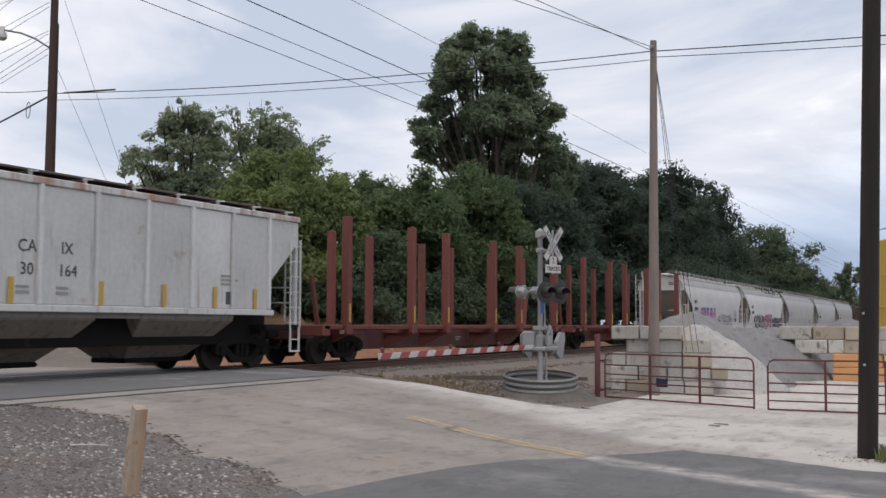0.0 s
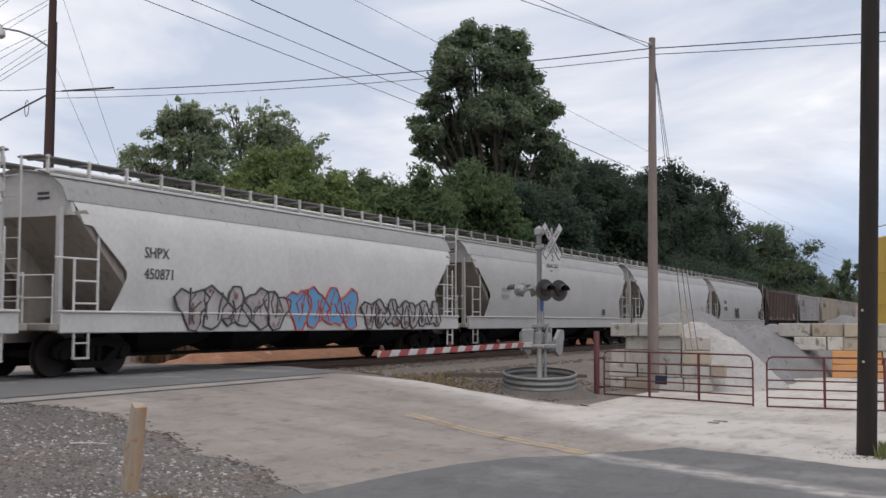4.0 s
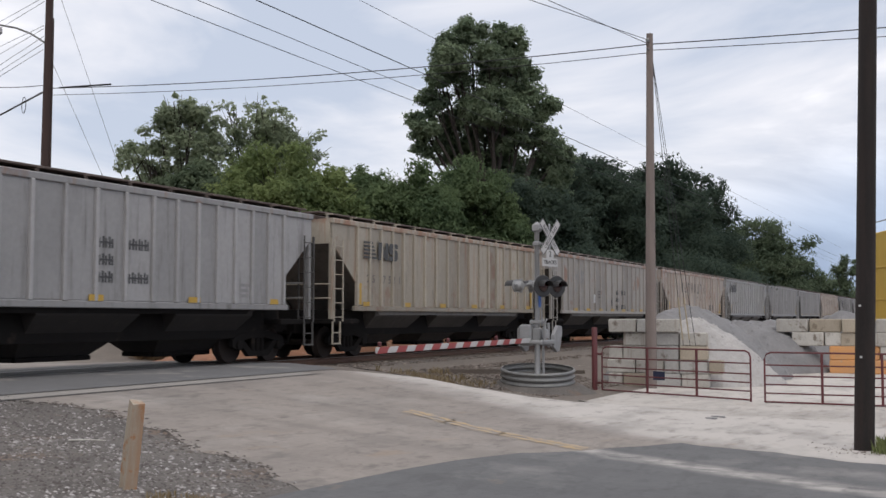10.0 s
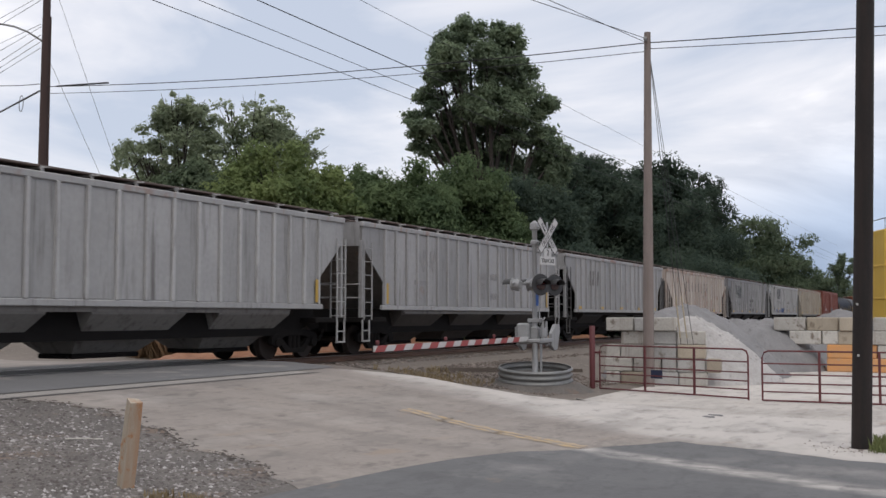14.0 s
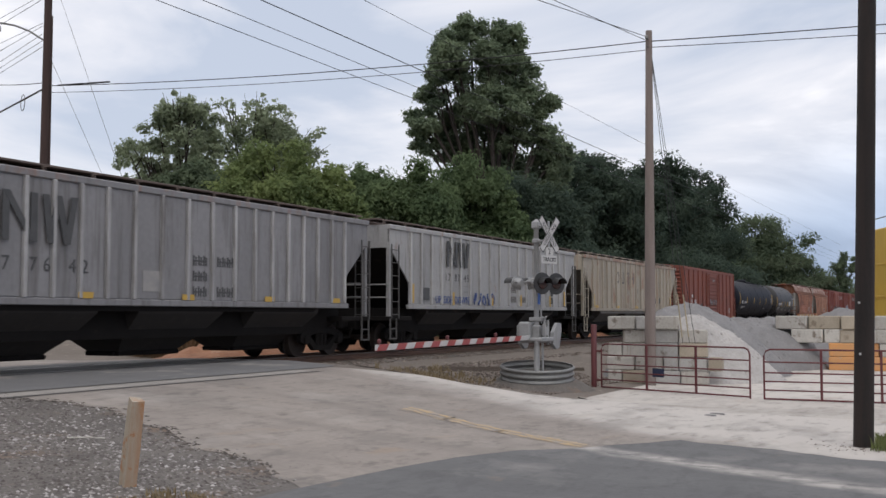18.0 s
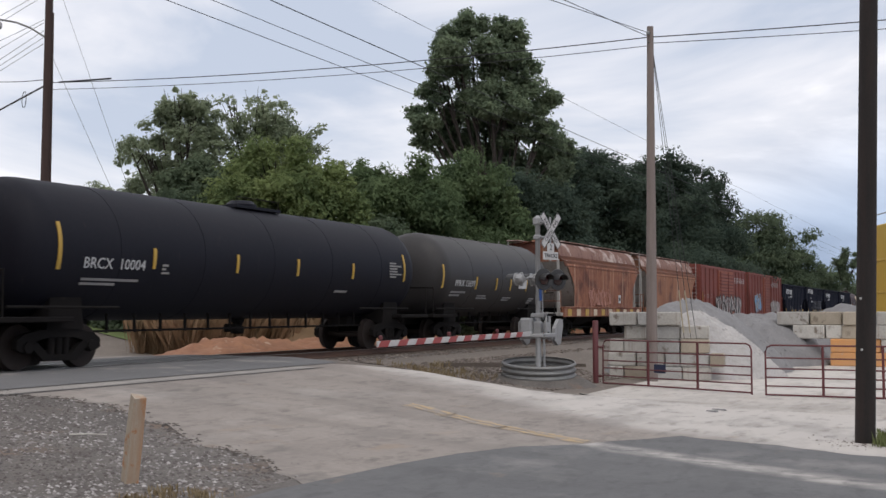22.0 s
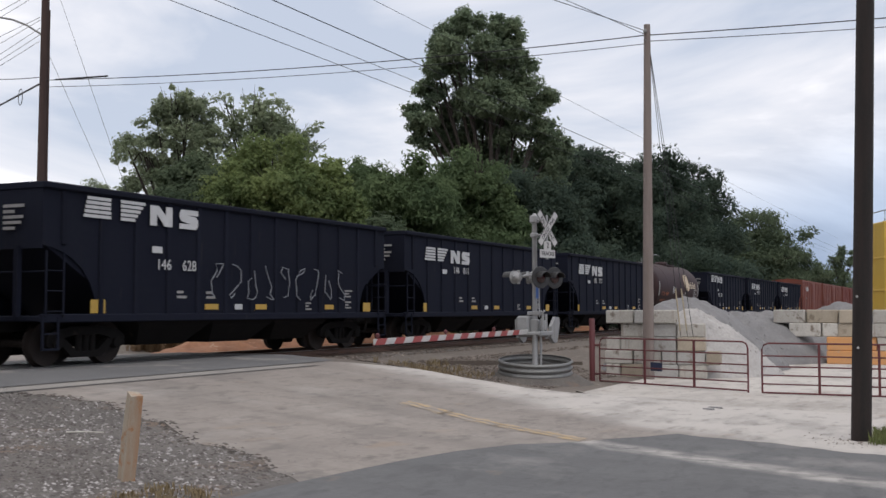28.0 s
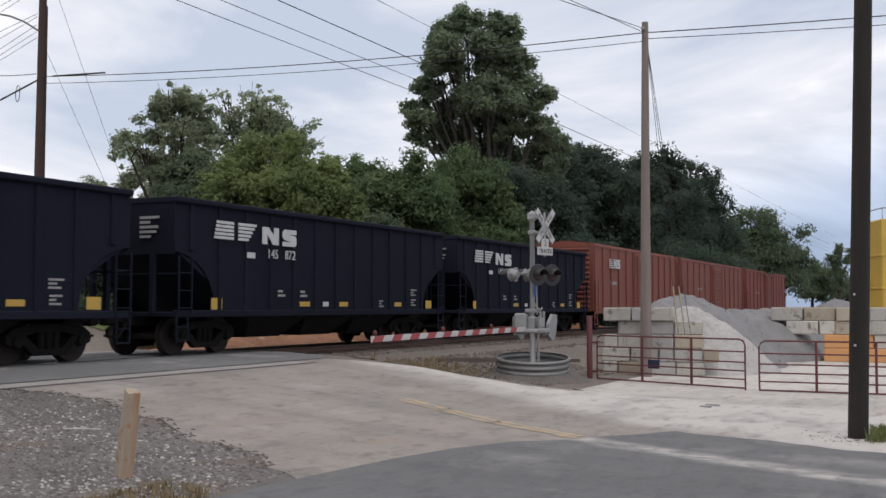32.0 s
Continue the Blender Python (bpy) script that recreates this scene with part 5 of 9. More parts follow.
# ribbed covered hopper ------------------------------------------------------------------
def ribbed_hopper(u0, u1, mat, label, dark=None, ribs=18, top=3.93, sill=1.44, bay_mat=None, cover=True):
    half = (u1 - u0) / 2
    dark = dark or M["t_black"]
    car = thing("covered_hopper_car", label, "hopper car", "cars of the train")
    cut, zc0, zc1 = 1.4, 2.13, 3.27
    key = round(half, 2)

    def side():
        s = Solid()
        o = [(-half + 0.05, top), (half - 0.05, top), (half - 0.05, zc1), (half - cut, zc0), (half - cut, sill), (-half + cut, sill), (-half + cut, zc0), (-half + 0.05, zc1)]
        s.prism(o, -0.02, 0.02)
        return s.mesh("side")

    for k in (-1, 1):
        part("side_sheet", once(("rh_side", key), side), mat, car, m=pose(0, k * (HW - 0.08), 0))

    def inner():
        s = Solid()
        w = HW - 0.11
        s.prism([(-half + 0.06, top - 0.02), (half - 0.06, top - 0.02), (half - 0.06, zc1 + 0.02), (half - 2.9, sill - 0.2), (-half + 2.9, sill - 0.2), (-half + 0.06, zc1 + 0.02)], -w, w)
        return s.mesh("slope")

    # the recess's shade is put into the slope's paint, grey or black
    part("end_slope", once(("rh_inner", key), inner), M["slope_grey"] if cover else dark, car, "end slope sheet painted in shade tones")
    part("side_sill", once(("rh_sill", key), lambda: Solid().box(-half + cut - 0.2, half - cut + 0.2, -HW + 0.0, -HW + 0.1, sill - 0.09, sill + 0.05, 0.015).box(-half + cut - 0.2, half - cut + 0.2, HW - 0.1, HW, sill - 0.09, sill + 0.05, 0.015).mesh("sill")), mat, car)
    part("top_chord", once(("rh_top", key), lambda: Solid().box(-half, half, -HW + 0.01, -HW + 0.12, top - 0.12, top + 0.03, 0.02).box(-half, half, HW - 0.12, HW - 0.01, top - 0.12, top + 0.03, 0.02).mesh("chord")), edge_paint(mat), car)
    part("roof", once(("rh_roof", key), lambda: Solid().extrude_x([(-HW + 0.1, top), (-0.7, top + 0.14), (0.7, top + 0.14), (HW - 0.1, top), (HW - 0.1, top - 0.04), (-HW + 0.1, top - 0.04)], -half + 0.04, half - 0.04).box(-half + 0.9, half - 0.9, -0.35, 0.35, top + 0.1, top + 0.26, 0.04).mesh("roof")), M["galv_dirty"], car)
    if ribs == 18:
        at = [0.0, 0.95, 1.9, 2.78, 3.6, 4.38, 5.15, 5.92, 6.68, 7.44]
        at = [-x for x in at[:0:-1]] + at
    else:
        at = [2 * i / ribs - 1 for i in range(ribs + 1)]
    at = [x * (half - cut) / at[-1] for x in at]
    rib = once("rh_rib", lambda: Solid().box(-0.05, 0.05, -0.115, 0.0, sill + 0.05, 3.82, 0.014).mesh("rib"))
    for i in range(ribs + 1):
        for k in (-1, 1):
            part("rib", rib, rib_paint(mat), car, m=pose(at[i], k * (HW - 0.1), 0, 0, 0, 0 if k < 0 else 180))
            if k < 0 and i < ribs:
                step = at[i + 1] - at[i]
                part("panel", once(("rh_panel", round(step, 3)), lambda: Solid().box(0.085, step - 0.085, -0.012, 0.0, sill + 0.07, top - 0.14, 0.004).mesh("panel")), mat, car, m=pose(at[i], -HW + 0.06, 0))
    # running boards
    zt = top + 0.17
    for k in (-1, 1):
        part("running_board", once(("rh_board", key), lambda: Solid().box(-half - 0.15, half + 0.15, -0.28, 0.28, 0.0, 0.05, 0.01).mesh("board")), M["galv_dirty"], car, m=pose(0, k * 0.95, zt))
        br = once("rh_bracket", lambda: Solid().box(-0.03, 0.03, -0.34, -0.28, -0.22, 0.02).box(-0.03, 0.03, -0.5, 0.2, -0.03, 0.0).mesh("bracket"))
        n = 12
        for i in range(n + 1):
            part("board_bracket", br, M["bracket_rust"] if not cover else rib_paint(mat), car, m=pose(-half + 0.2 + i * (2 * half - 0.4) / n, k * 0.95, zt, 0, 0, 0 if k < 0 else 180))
    # corner posts and end frame
    for k in (-1, 1):
        for y in (-1, 1):
            part("corner_post", once("rh_post", lambda: Solid().box(-0.06, 0.06, -0.06, 0.06, 1.0, 3.4, 0.015).mesh("post")), mat, car, m=pose(k * (half - 0.09), y * (HW - 0.12), 0))
        part("end_sheet", once("rh_end", lambda: Solid().box(-0.02, 0.02, -HW + 0.12, HW - 0.12, 3.24, 3.95).mesh("end")), mat, car, m=pose(k * (half - 0.03), 0, 0))
        part("end_platform", once("rh_plat", lambda: Solid().box(-1.5, 0.0, -HW + 0.03, HW - 0.03, 0.98, 1.12, 0.02).box(-1.5, 0, -0.35, 0.35, 0.7, 1.0, 0.03).mesh("platform")), dark, car, m=pose(half, 0, 0) if k > 0 else pose(-half, 0, 0, 0, 0, 180))
        part("end_rail", once("rh_rail", lambda: Solid().tube([(0, -HW + 0.1, 2.1), (0, HW - 0.1, 2.1)], 0.022).tube([(0, -HW + 0.1, 1.7), (0, HW - 0.1, 1.7)], 0.022).mesh("rail")), mat, car, m=pose(k * half, 0, 0))
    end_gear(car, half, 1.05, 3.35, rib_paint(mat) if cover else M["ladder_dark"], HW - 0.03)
    # three bays below
    span = 2 * half - 2 * cut - 0.4
    bw = span / 3.2

    def bay():
        x, w = bw * 0.36, HW - 0.1
        rings = [[(-a, -b, z), (a, -b, z), (a, b, z), (-a, b, z)] for a, b, z in ((x, w, sill - 0.05), (x * 0.98, w * 0.97, 1.2), (1.3, 0.85, 0.66), (1.0, 0.45, 0.34))]
        return Solid().loft(rings).mesh("bay")

    def shroud():
        x = span / 2 + 0.15
        return Solid().prism([(-x, sill - 0.05), (x, sill - 0.05), (x + 0.6, sill - 0.06), (x + 0.6, 1.0), (x - 0.5, 0.64), (-x + 0.5, 0.64), (-x - 0.6, 1.0), (-x - 0.6, sill - 0.06)], -HW + 0.55, HW - 0.55).mesh("shroud")

    # black body added between the bays to stand for the shade there
    part("bay_shroud", once(("rh_shroud", key), shroud), dark, car, "dark filler between the bays, standing for shade")
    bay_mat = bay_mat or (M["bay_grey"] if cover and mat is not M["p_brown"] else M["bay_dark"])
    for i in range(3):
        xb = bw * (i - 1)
        b = part("hopper_bay", once(("rh_bay", key), bay), bay_mat, car, "grimy sloping hopper bay, toned for shade", pose(xb, 0, 0))
        part("outlet_gate", once("rh_gate", lambda: Solid().box(-1.04, 1.04, -0.5, 0.5, 0.24, 0.35, 0.02).box(-1.14, -1.0, -0.42, -0.2, 0.25, 0.33, 0.02).box(1.0, 1.14, -0.42, -0.2, 0.25, 0.33, 0.02).mesh("gate")), dark, b)
        part("bay_rim", once("rh_rim", lambda: Solid().box(-1.29, 1.29, -0.9, -0.84, 0.64, 0.69, 0.015).mesh("rim")), dark, b)
    part("centre_sill", once(("rh_cs", key), lambda: Solid().box(-half, half, -0.3, 0.3, 0.72, 1.05, 0.03).mesh("cs")), dark, car)
    for k in (-1, 1):
        truck(car, k * (half - 1.75))
    couplers(car, half)
    CARS.append((car, (u0 + u1) / 2))
    return car, half


M["galv_dirty"] = material("rusty_grating", (0.15, 0.115, 0.10), (0.085, 0.064, 0.056), 0.8, 0.2, scale=3)
M["ladder_dark"] = material("sooty_grey_ladder", (0.10, 0.095, 0.092), (0.05, 0.047, 0.045), 0.8, scale=4)
M["bracket_rust"] = material("dark_rusty_bracket", (0.09, 0.065, 0.055), (0.16, 0.13, 0.115), 0.85, scale=4)
# bay greys and browns, grimy and darkened for the shade below the car
M["bay_grey"] = material("shade_toned_grimy_bay", (0.085, 0.073, 0.064), (0.04, 0.034, 0.03), 0.9, scale=0.9, fine=9, streak=(0.045, 0.038, 0.033), streak_amount=0.5)
M["bay_dark"] = material("shade_toned_sooty_bay", (0.026, 0.021, 0.019), (0.013, 0.011, 0.010), 0.9, scale=0.9, fine=9, streak=(0.035, 0.028, 0.024), streak_amount=0.4)
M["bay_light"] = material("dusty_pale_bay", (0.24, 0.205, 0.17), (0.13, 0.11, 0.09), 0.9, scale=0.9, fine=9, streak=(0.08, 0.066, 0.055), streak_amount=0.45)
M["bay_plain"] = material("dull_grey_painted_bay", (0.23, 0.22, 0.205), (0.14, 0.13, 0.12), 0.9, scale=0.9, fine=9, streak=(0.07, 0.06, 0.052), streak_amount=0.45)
M["roof_grey"] = paint("dusty_grey_roof_paint", (0.33, 0.325, 0.315), 0.03, 0.3)
M["walk_grey"] = material("weathered_grating", (0.21, 0.195, 0.19), (0.13, 0.12, 0.115), 0.7, 0.3, scale=3)
# end slope grey, darker than the sides to hold the shade there
M["slope_grey"] = paint("grimy_shade_end_slope_paint", (0.21, 0.19, 0.17), 0.15, 0.4)
M["p_white"] = paint("white_hopper_paint", (0.62, 0.605, 0.585), 0.02, 0.06)
M["p_dullwhite"] = paint("dull_white_hopper_paint", (0.49, 0.48, 0.465), 0.02, 0.08)
M["p_cream"] = paint("cream_hopper_paint", (0.42, 0.405, 0.385), 0.02, 0.1)
M["p_grey"] = paint("pale_grey_hopper_paint", (0.335, 0.325, 0.32), 0.16, 0.35, vary=0.16)
M["p_greyrust"] = paint("rust_streaked_grey_paint", (0.345, 0.318, 0.29), 0.34, 0.32, vary=0.2)
M["p_nwgrey"] = paint("lavender_grey_hopper_paint", (0.235, 0.228, 0.232), 0.1, 0.42, vary=0.1)
M["p_palegrey"] = paint("worn_pale_hopper_paint", (0.36, 0.352, 0.345), 0.16, 0.35, vary=0.1)
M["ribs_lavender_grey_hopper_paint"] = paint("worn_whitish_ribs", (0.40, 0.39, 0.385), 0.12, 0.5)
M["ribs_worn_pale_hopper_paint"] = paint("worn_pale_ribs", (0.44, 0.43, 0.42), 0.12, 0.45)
M["p_tan"] = paint("tan_grey_hopper_paint", (0.38, 0.335, 0.27), 0.42, 0.35, vary=0.2)
M["p_southern"] = paint("faded_pinkish_grey_paint", (0.45, 0.395, 0.35), 0.5, 0.3, vary=0.2)
M["p_brown"] = material("brown_hopper_paint", (0.062, 0.036, 0.030), (0.105, 0.070, 0.060), 0.75, scale=0.8, fine=9, contrast=0.6, bump=0.06, spots=(0.035, 0.022, 0.019), spot_amount=0.4, spot_scale=0.8, streak=(0.19, 0.145, 0.125), streak_amount=0.42, vary=0.28, grime=(0.03, 0.021, 0.018), grime_amount=0.45, spec=0.3)
PAINT["brown_hopper_paint"] = ((0.075, 0.045, 0.038), 0.2, 0.3)
M["p_red"] = paint("oxide_red_boxcar_paint", (0.205, 0.060, 0.035), 0.16, 0.35, (0.155, 0.043, 0.032), 0.65)
M["p_red2"] = paint("dull_oxide_red_paint", (0.195, 0.047, 0.033), 0.15, 0.36, (0.145, 0.037, 0.028), 0.7)
M["p_orange"] = material("rusted_orange_paint", (0.33, 0.135, 0.075), (0.17, 0.065, 0.042), 0.8, scale=0.5, fine=6, contrast=0.72, bump=0.1, spots=(0.12, 0.045, 0.032), spot_amount=0.5, spot_scale=0.6, streak=(0.46, 0.29, 0.20), streak_amount=0.48, spec=0.3, grime=(0.14, 0.05, 0.034), grime_amount=0.5)
M["p_orange2"] = material("faded_orange_paint", (0.33, 0.150, 0.085), (0.22, 0.098, 0.058), 0.8, scale=0.7, fine=8, contrast=0.55, bump=0.1, spots=(0.15, 0.066, 0.045), spot_amount=0.45, spot_scale=0.6, streak=(0.45, 0.30, 0.22), streak_amount=0.42, spec=0.3, grime=(0.17, 0.07, 0.045), grime_amount=0.45)
M["p_black"] = paint("black_car_paint", (0.0095, 0.011, 0.0205), 0.0, 0.1, (0.0135, 0.015, 0.023), 0.75, 0.16, 0.07)
M["p_tank"] = paint("black_tank_paint", (0.0085, 0.0088, 0.014), 0.02, 0.08, (0.0125, 0.0125, 0.018), 0.6, 0, 0.15)
M["p_tankgrey"] = paint("weathered_black_tank_paint", (0.024, 0.022, 0.022), 0.08, 0.15, (0.034, 0.030, 0.029), 0.55, 0, 0.4)
M["p_maroon"] = paint("dark_maroon_tank_paint", (0.030, 0.013, 0.014), 0.08, 0.2, (0.040, 0.019, 0.019), 0.65, 0, 0.3)
M["p_log"] = paint("red_oxide_flatcar_paint", (0.16, 0.045, 0.034), 0.25, 0.3, (0.12, 0.038, 0.03), 0.75)
# the flatcar red again, darkened because the sill lies in shade
M["log_sill"] = paint("shade_dark_oxide_sill_paint", (0.095, 0.032, 0.027), 0.2, 0.5, (0.065, 0.026, 0.023), 0.8)
M["eave_rust"] = material("dark_eave_rust", (0.075, 0.032, 0.023), (0.17, 0.07, 0.04), 0.85, scale=0.8, fine=9, contrast=0.65, streak=(0.30, 0.17, 0.11), streak_amount=0.3, spec=0.2)
M["roof_rust"] = material("mottled_roof_rust", (0.27, 0.16, 0.13), (0.16, 0.085, 0.066), 0.85, scale=0.8, fine=9, spots=(0.46, 0.37, 0.33), spot_amount=0.5, spot_scale=1.1, streak=(0.09, 0.042, 0.033), streak_amount=0.45, spec=0.2)
M["sp_purple"] = material("worn_purple_spray_paint", (0.38, 0.20, 0.36), (0.50, 0.24, 0.33), 0.7, scale=1.2, spots=(0.44, 0.38, 0.46), spot_amount=0.25, spot_scale=2.0)
M["sp_blue"] = material("dark_blue_spray_paint", (0.035, 0.055, 0.17), (0.05, 0.09, 0.24), 0.6, scale=2.0)
M["sp_cyan"] = material("cyan_spray_paint", (0.12, 0.35, 0.55), (0.1, 0.22, 0.42), 0.6, scale=1.5)
M["sp_grey"] = material("faded_grey_spray_paint", (0.45, 0.46, 0.51), (0.34, 0.36, 0.42), 0.6, scale=1.5, spots=(0.54, 0.53, 0.52), spot_amount=0.5)
M["sp_pink"] = material("faded_pink_spray_paint", (0.42, 0.23, 0.18), (0.33, 0.15, 0.11), 0.8, scale=2, spots=(0.28, 0.115, 0.07), spot_amount=0.55, spot_scale=1.6)
M["sp_red"] = material("red_spray_paint", (0.50, 0.10, 0.07), None, 0.6)
M["sp_white"] = material("worn_white_spray_paint", (0.46, 0.44, 0.43), (0.26, 0.22, 0.21), 0.7, scale=2, contrast=0.7, spots=(0.15, 0.06, 0.05), spot_amount=0.46, spot_scale=2.2)
M["chalk"] = material("chalk_line", (0.27, 0.28, 0.31), (0.16, 0.17, 0.19), 0.9, scale=4)


# round-sided covered hopper ---------------------------------------------------------------
def smooth_hopper(u0, u1, mat, label, bays=4, end_mat=None, shell_top=4.22, band=True, ledge=False):
    half = (u1 - u0) / 2
    car = thing("covered_hopper_car", label, "hopper car", "cars of the train")
    end_mat = end_mat or M["hopper_end"]
    key = (round(half, 2), ledge, round(shell_top, 2))
    if ledge:
        prof = [(-1.52, 1.15), (-1.55, 1.5), (-1.56, 1.9), (-1.565, 2.3), (-1.57, 2.7), (-1.57, 3.0), (-1.57, 3.2), (-1.50, 3.35), (-1.34, 3.45), (-1.22, 3.95), (-1.0, shell_top), (0, shell_top + 0.08), (1.0, shell_top), (1.22, 3.95), (1.34, 3.45), (1.50, 3.35), (1.57, 3.2), (1.57, 3.0), (1.57, 2.7), (1.565, 2.3), (1.56, 1.9), (1.55, 1.5), (1.52, 1.15)]
    else:
        prof = [(-1.47, 1.2), (-1.53, 1.45), (-1.57, 1.7), (-1.59, 2.0), (-1.60, 2.3), (-1.595, 2.6), (-1.58, 2.9), (-1.55, 3.1), (-1.51, 3.28), (-1.46, 3.45), (-1.28, 3.85), (-1.0, 4.1), (-0.6, shell_top), (0, shell_top + 0.05), (0.6, shell_top), (1.0, 4.1), (1.28, 3.85), (1.46, 3.45), (1.51, 3.28), (1.55, 3.1), (1.58, 2.9), (1.595, 2.6), (1.60, 2.3), (1.59, 2.0), (1.57, 1.7), (1.53, 1.45), (1.47, 1.2)]

    # how far each height of the side is cut back at the ends
    if ledge:
        cut = ([1.15, 2.35, 2.6, 3.2, 3.45, 4.0], [1.75, 1.72, 1.45, 0.75, 0.5, 0.4])
    else:
        cut = ([1.2, 1.4, 2.05, 2.2, 2.9, 3.08, 3.1, 3.38, 4.0], [1.62, 1.72, 2.07, 2.07, 1.24, 1.1, 0.84, 0.75, 0.45])

    def shell():
        zs = sorted({1.2, 1.4, 1.7, 2.05, 2.2, 2.55, 2.9, 3.08, 3.1, 3.28, 3.38, 3.5, 3.85, 4.1} if not ledge else {z for _, z in prof})
        near = [(y, z) for y, z in prof if y < 0]
        flank = [(float(np.interp(z, [q for _, q in near], [y for y, _ in near])), z) for z in zs if z < shell_top]
        outline = flank + [(0, shell_top + 0.06)] + [(-y, z) for y, z in reversed(flank)]
        rings = [[(-half + float(np.interp(z, *cut)), y, z) for y, z in outline]]
        rings += [[(x, y, z) for y, z in outline] for x in spaced(-half + 2.3, half - 2.3, 1.6)]
        rings.append([(half - float(np.interp(z, *cut)), y, z) for y, z in outline])
        return Solid().loft(rings, False).mesh("shell", 32)

    part("shell", once(("sh_shell", key), shell), mat, car, "smooth rounded body")

    def slope():
        return Solid().prism([(half - 0.64, 3.34), (half - 2.75, 1.25), (half - 3.1, 1.25), (half - 0.95, 3.4)], -1.5, 1.5).mesh("slope")

    for a in (0, 180):
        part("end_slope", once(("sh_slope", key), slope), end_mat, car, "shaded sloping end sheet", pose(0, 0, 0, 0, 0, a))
    for y in (0.3, 1.2):
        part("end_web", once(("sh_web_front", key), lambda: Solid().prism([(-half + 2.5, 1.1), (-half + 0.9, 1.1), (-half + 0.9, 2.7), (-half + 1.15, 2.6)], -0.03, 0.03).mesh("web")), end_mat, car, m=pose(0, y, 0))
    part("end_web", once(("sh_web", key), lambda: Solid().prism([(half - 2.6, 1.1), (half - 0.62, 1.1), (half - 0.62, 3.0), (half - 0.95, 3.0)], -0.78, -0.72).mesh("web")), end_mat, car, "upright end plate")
    if not ledge:
        for k in (-1, 1):
            part("roof_slope", once(("sh_roofband", key), lambda: Solid().extrude_x([(-1.425, 3.56), (-1.29, 3.85), (-1.01, 4.11), (-0.6, shell_top + 0.012), (-0.6, shell_top - 0.03), (-0.98, 4.07), (-1.25, 3.82), (-1.38, 3.56)], -half + 0.5, half - 0.5).mesh("roofband", 30)), M["roof_grey"], car, "dusty grey roof slope", pose(0, 0, 0, 0, 0, 0 if k < 0 else 180))
    if ledge:
        for k in (-1, 1):
            part("eave_band", once(("sh_eave", key), lambda: Solid().extrude_x([(-1.582, 3.12), (-1.512, 3.37), (-1.352, 3.47), (-1.32, 3.6), (-1.30, 3.6), (-1.33, 3.45), (-1.49, 3.34), (-1.56, 3.12)], -half + 0.5, half - 0.5).mesh("eave")), M["eave_rust"], car, "dark rusted eave", pose(0, 0, 0, 0, 0, 0 if k < 0 else 180))
            part("roof_slope", once(("sh_roofslope", key), lambda: Solid().extrude_x([(-1.325, 3.6), (-1.23, 3.96), (-1.005, shell_top + 0.008), (-0.5, shell_top + 0.05), (-0.5, shell_top + 0.02), (-0.98, shell_top - 0.02), (-1.2, 3.94), (-1.30, 3.6)], -half + 0.45, half - 0.45).mesh("roofslope", 30)), M["roof_rust"], car, "mottled brown roof slope", pose(0, 0, 0, 0, 0, 0 if k < 0 else 180))
    if band:
        for k in (-1, 1):
            part("side_sill", once(("sh_sill", key), lambda: Solid().box(-half + 0.25, half - 0.25, -0.06, 0.06, 0.9, 1.32, 0.02).box(-half + 0.25, half - 0.25, -0.1, 0.1, 1.3, 1.36, 0.02).mesh("sill")), mat, car, m=pose(0, k * (HW - 0.06), 0))
    for k in (-1, 1):
        part("end_platform", once("sh_plat", lambda: Solid().box(-2.2, 0, -HW + 0.05, HW - 0.05, 0.95, 1.1, 0.02).box(-2.2, 0, -0.35, 0.35, 0.7, 0.96, 0.03).mesh("plat")), end_mat, car, m=pose(half, 0, 0) if k > 0 else pose(-half, 0, 0, 0, 0, 180))
        for y in (-1, 1):
            part("end_post", once("sh_post", lambda: Solid().loft([[(-0.05, -0.06, 1.05), (0.05, -0.06, 1.05), (0.05, 0.06, 1.05), (-0.05, 0.06, 1.05)], [(-0.06, -0.05, 3.45), (0.04, -0.05, 3.45), (0.04, 0.05, 3.45), (-0.06, 0.05, 3.45)]]).mesh("post")), end_mat if ledge else mat, car, m=pose(k * (half - 0.5), y * 1.25, 0))
        part("end_hood", once(("sh_hood", ledge), lambda: Solid().extrude_x([(y * 0.985, z) for y, z in prof if z > 3.25], -0.04, 0.04).mesh("hood")), mat, car, m=pose(k * (half - 0.66), 0, 0))
        part("grab_rail", once("sh_grab", lambda: Solid().tube([(0, -HW + 0.1, 1.1), (0, -HW + 0.1, 2.05), (0, -0.6, 2.05)], 0.02).tube([(0, -HW + 0.1, 1.6), (0, -0.6, 1.6)], 0.02).mesh("grab")), mat, car, m=pose(k * (half - 0.1), 0, 0))
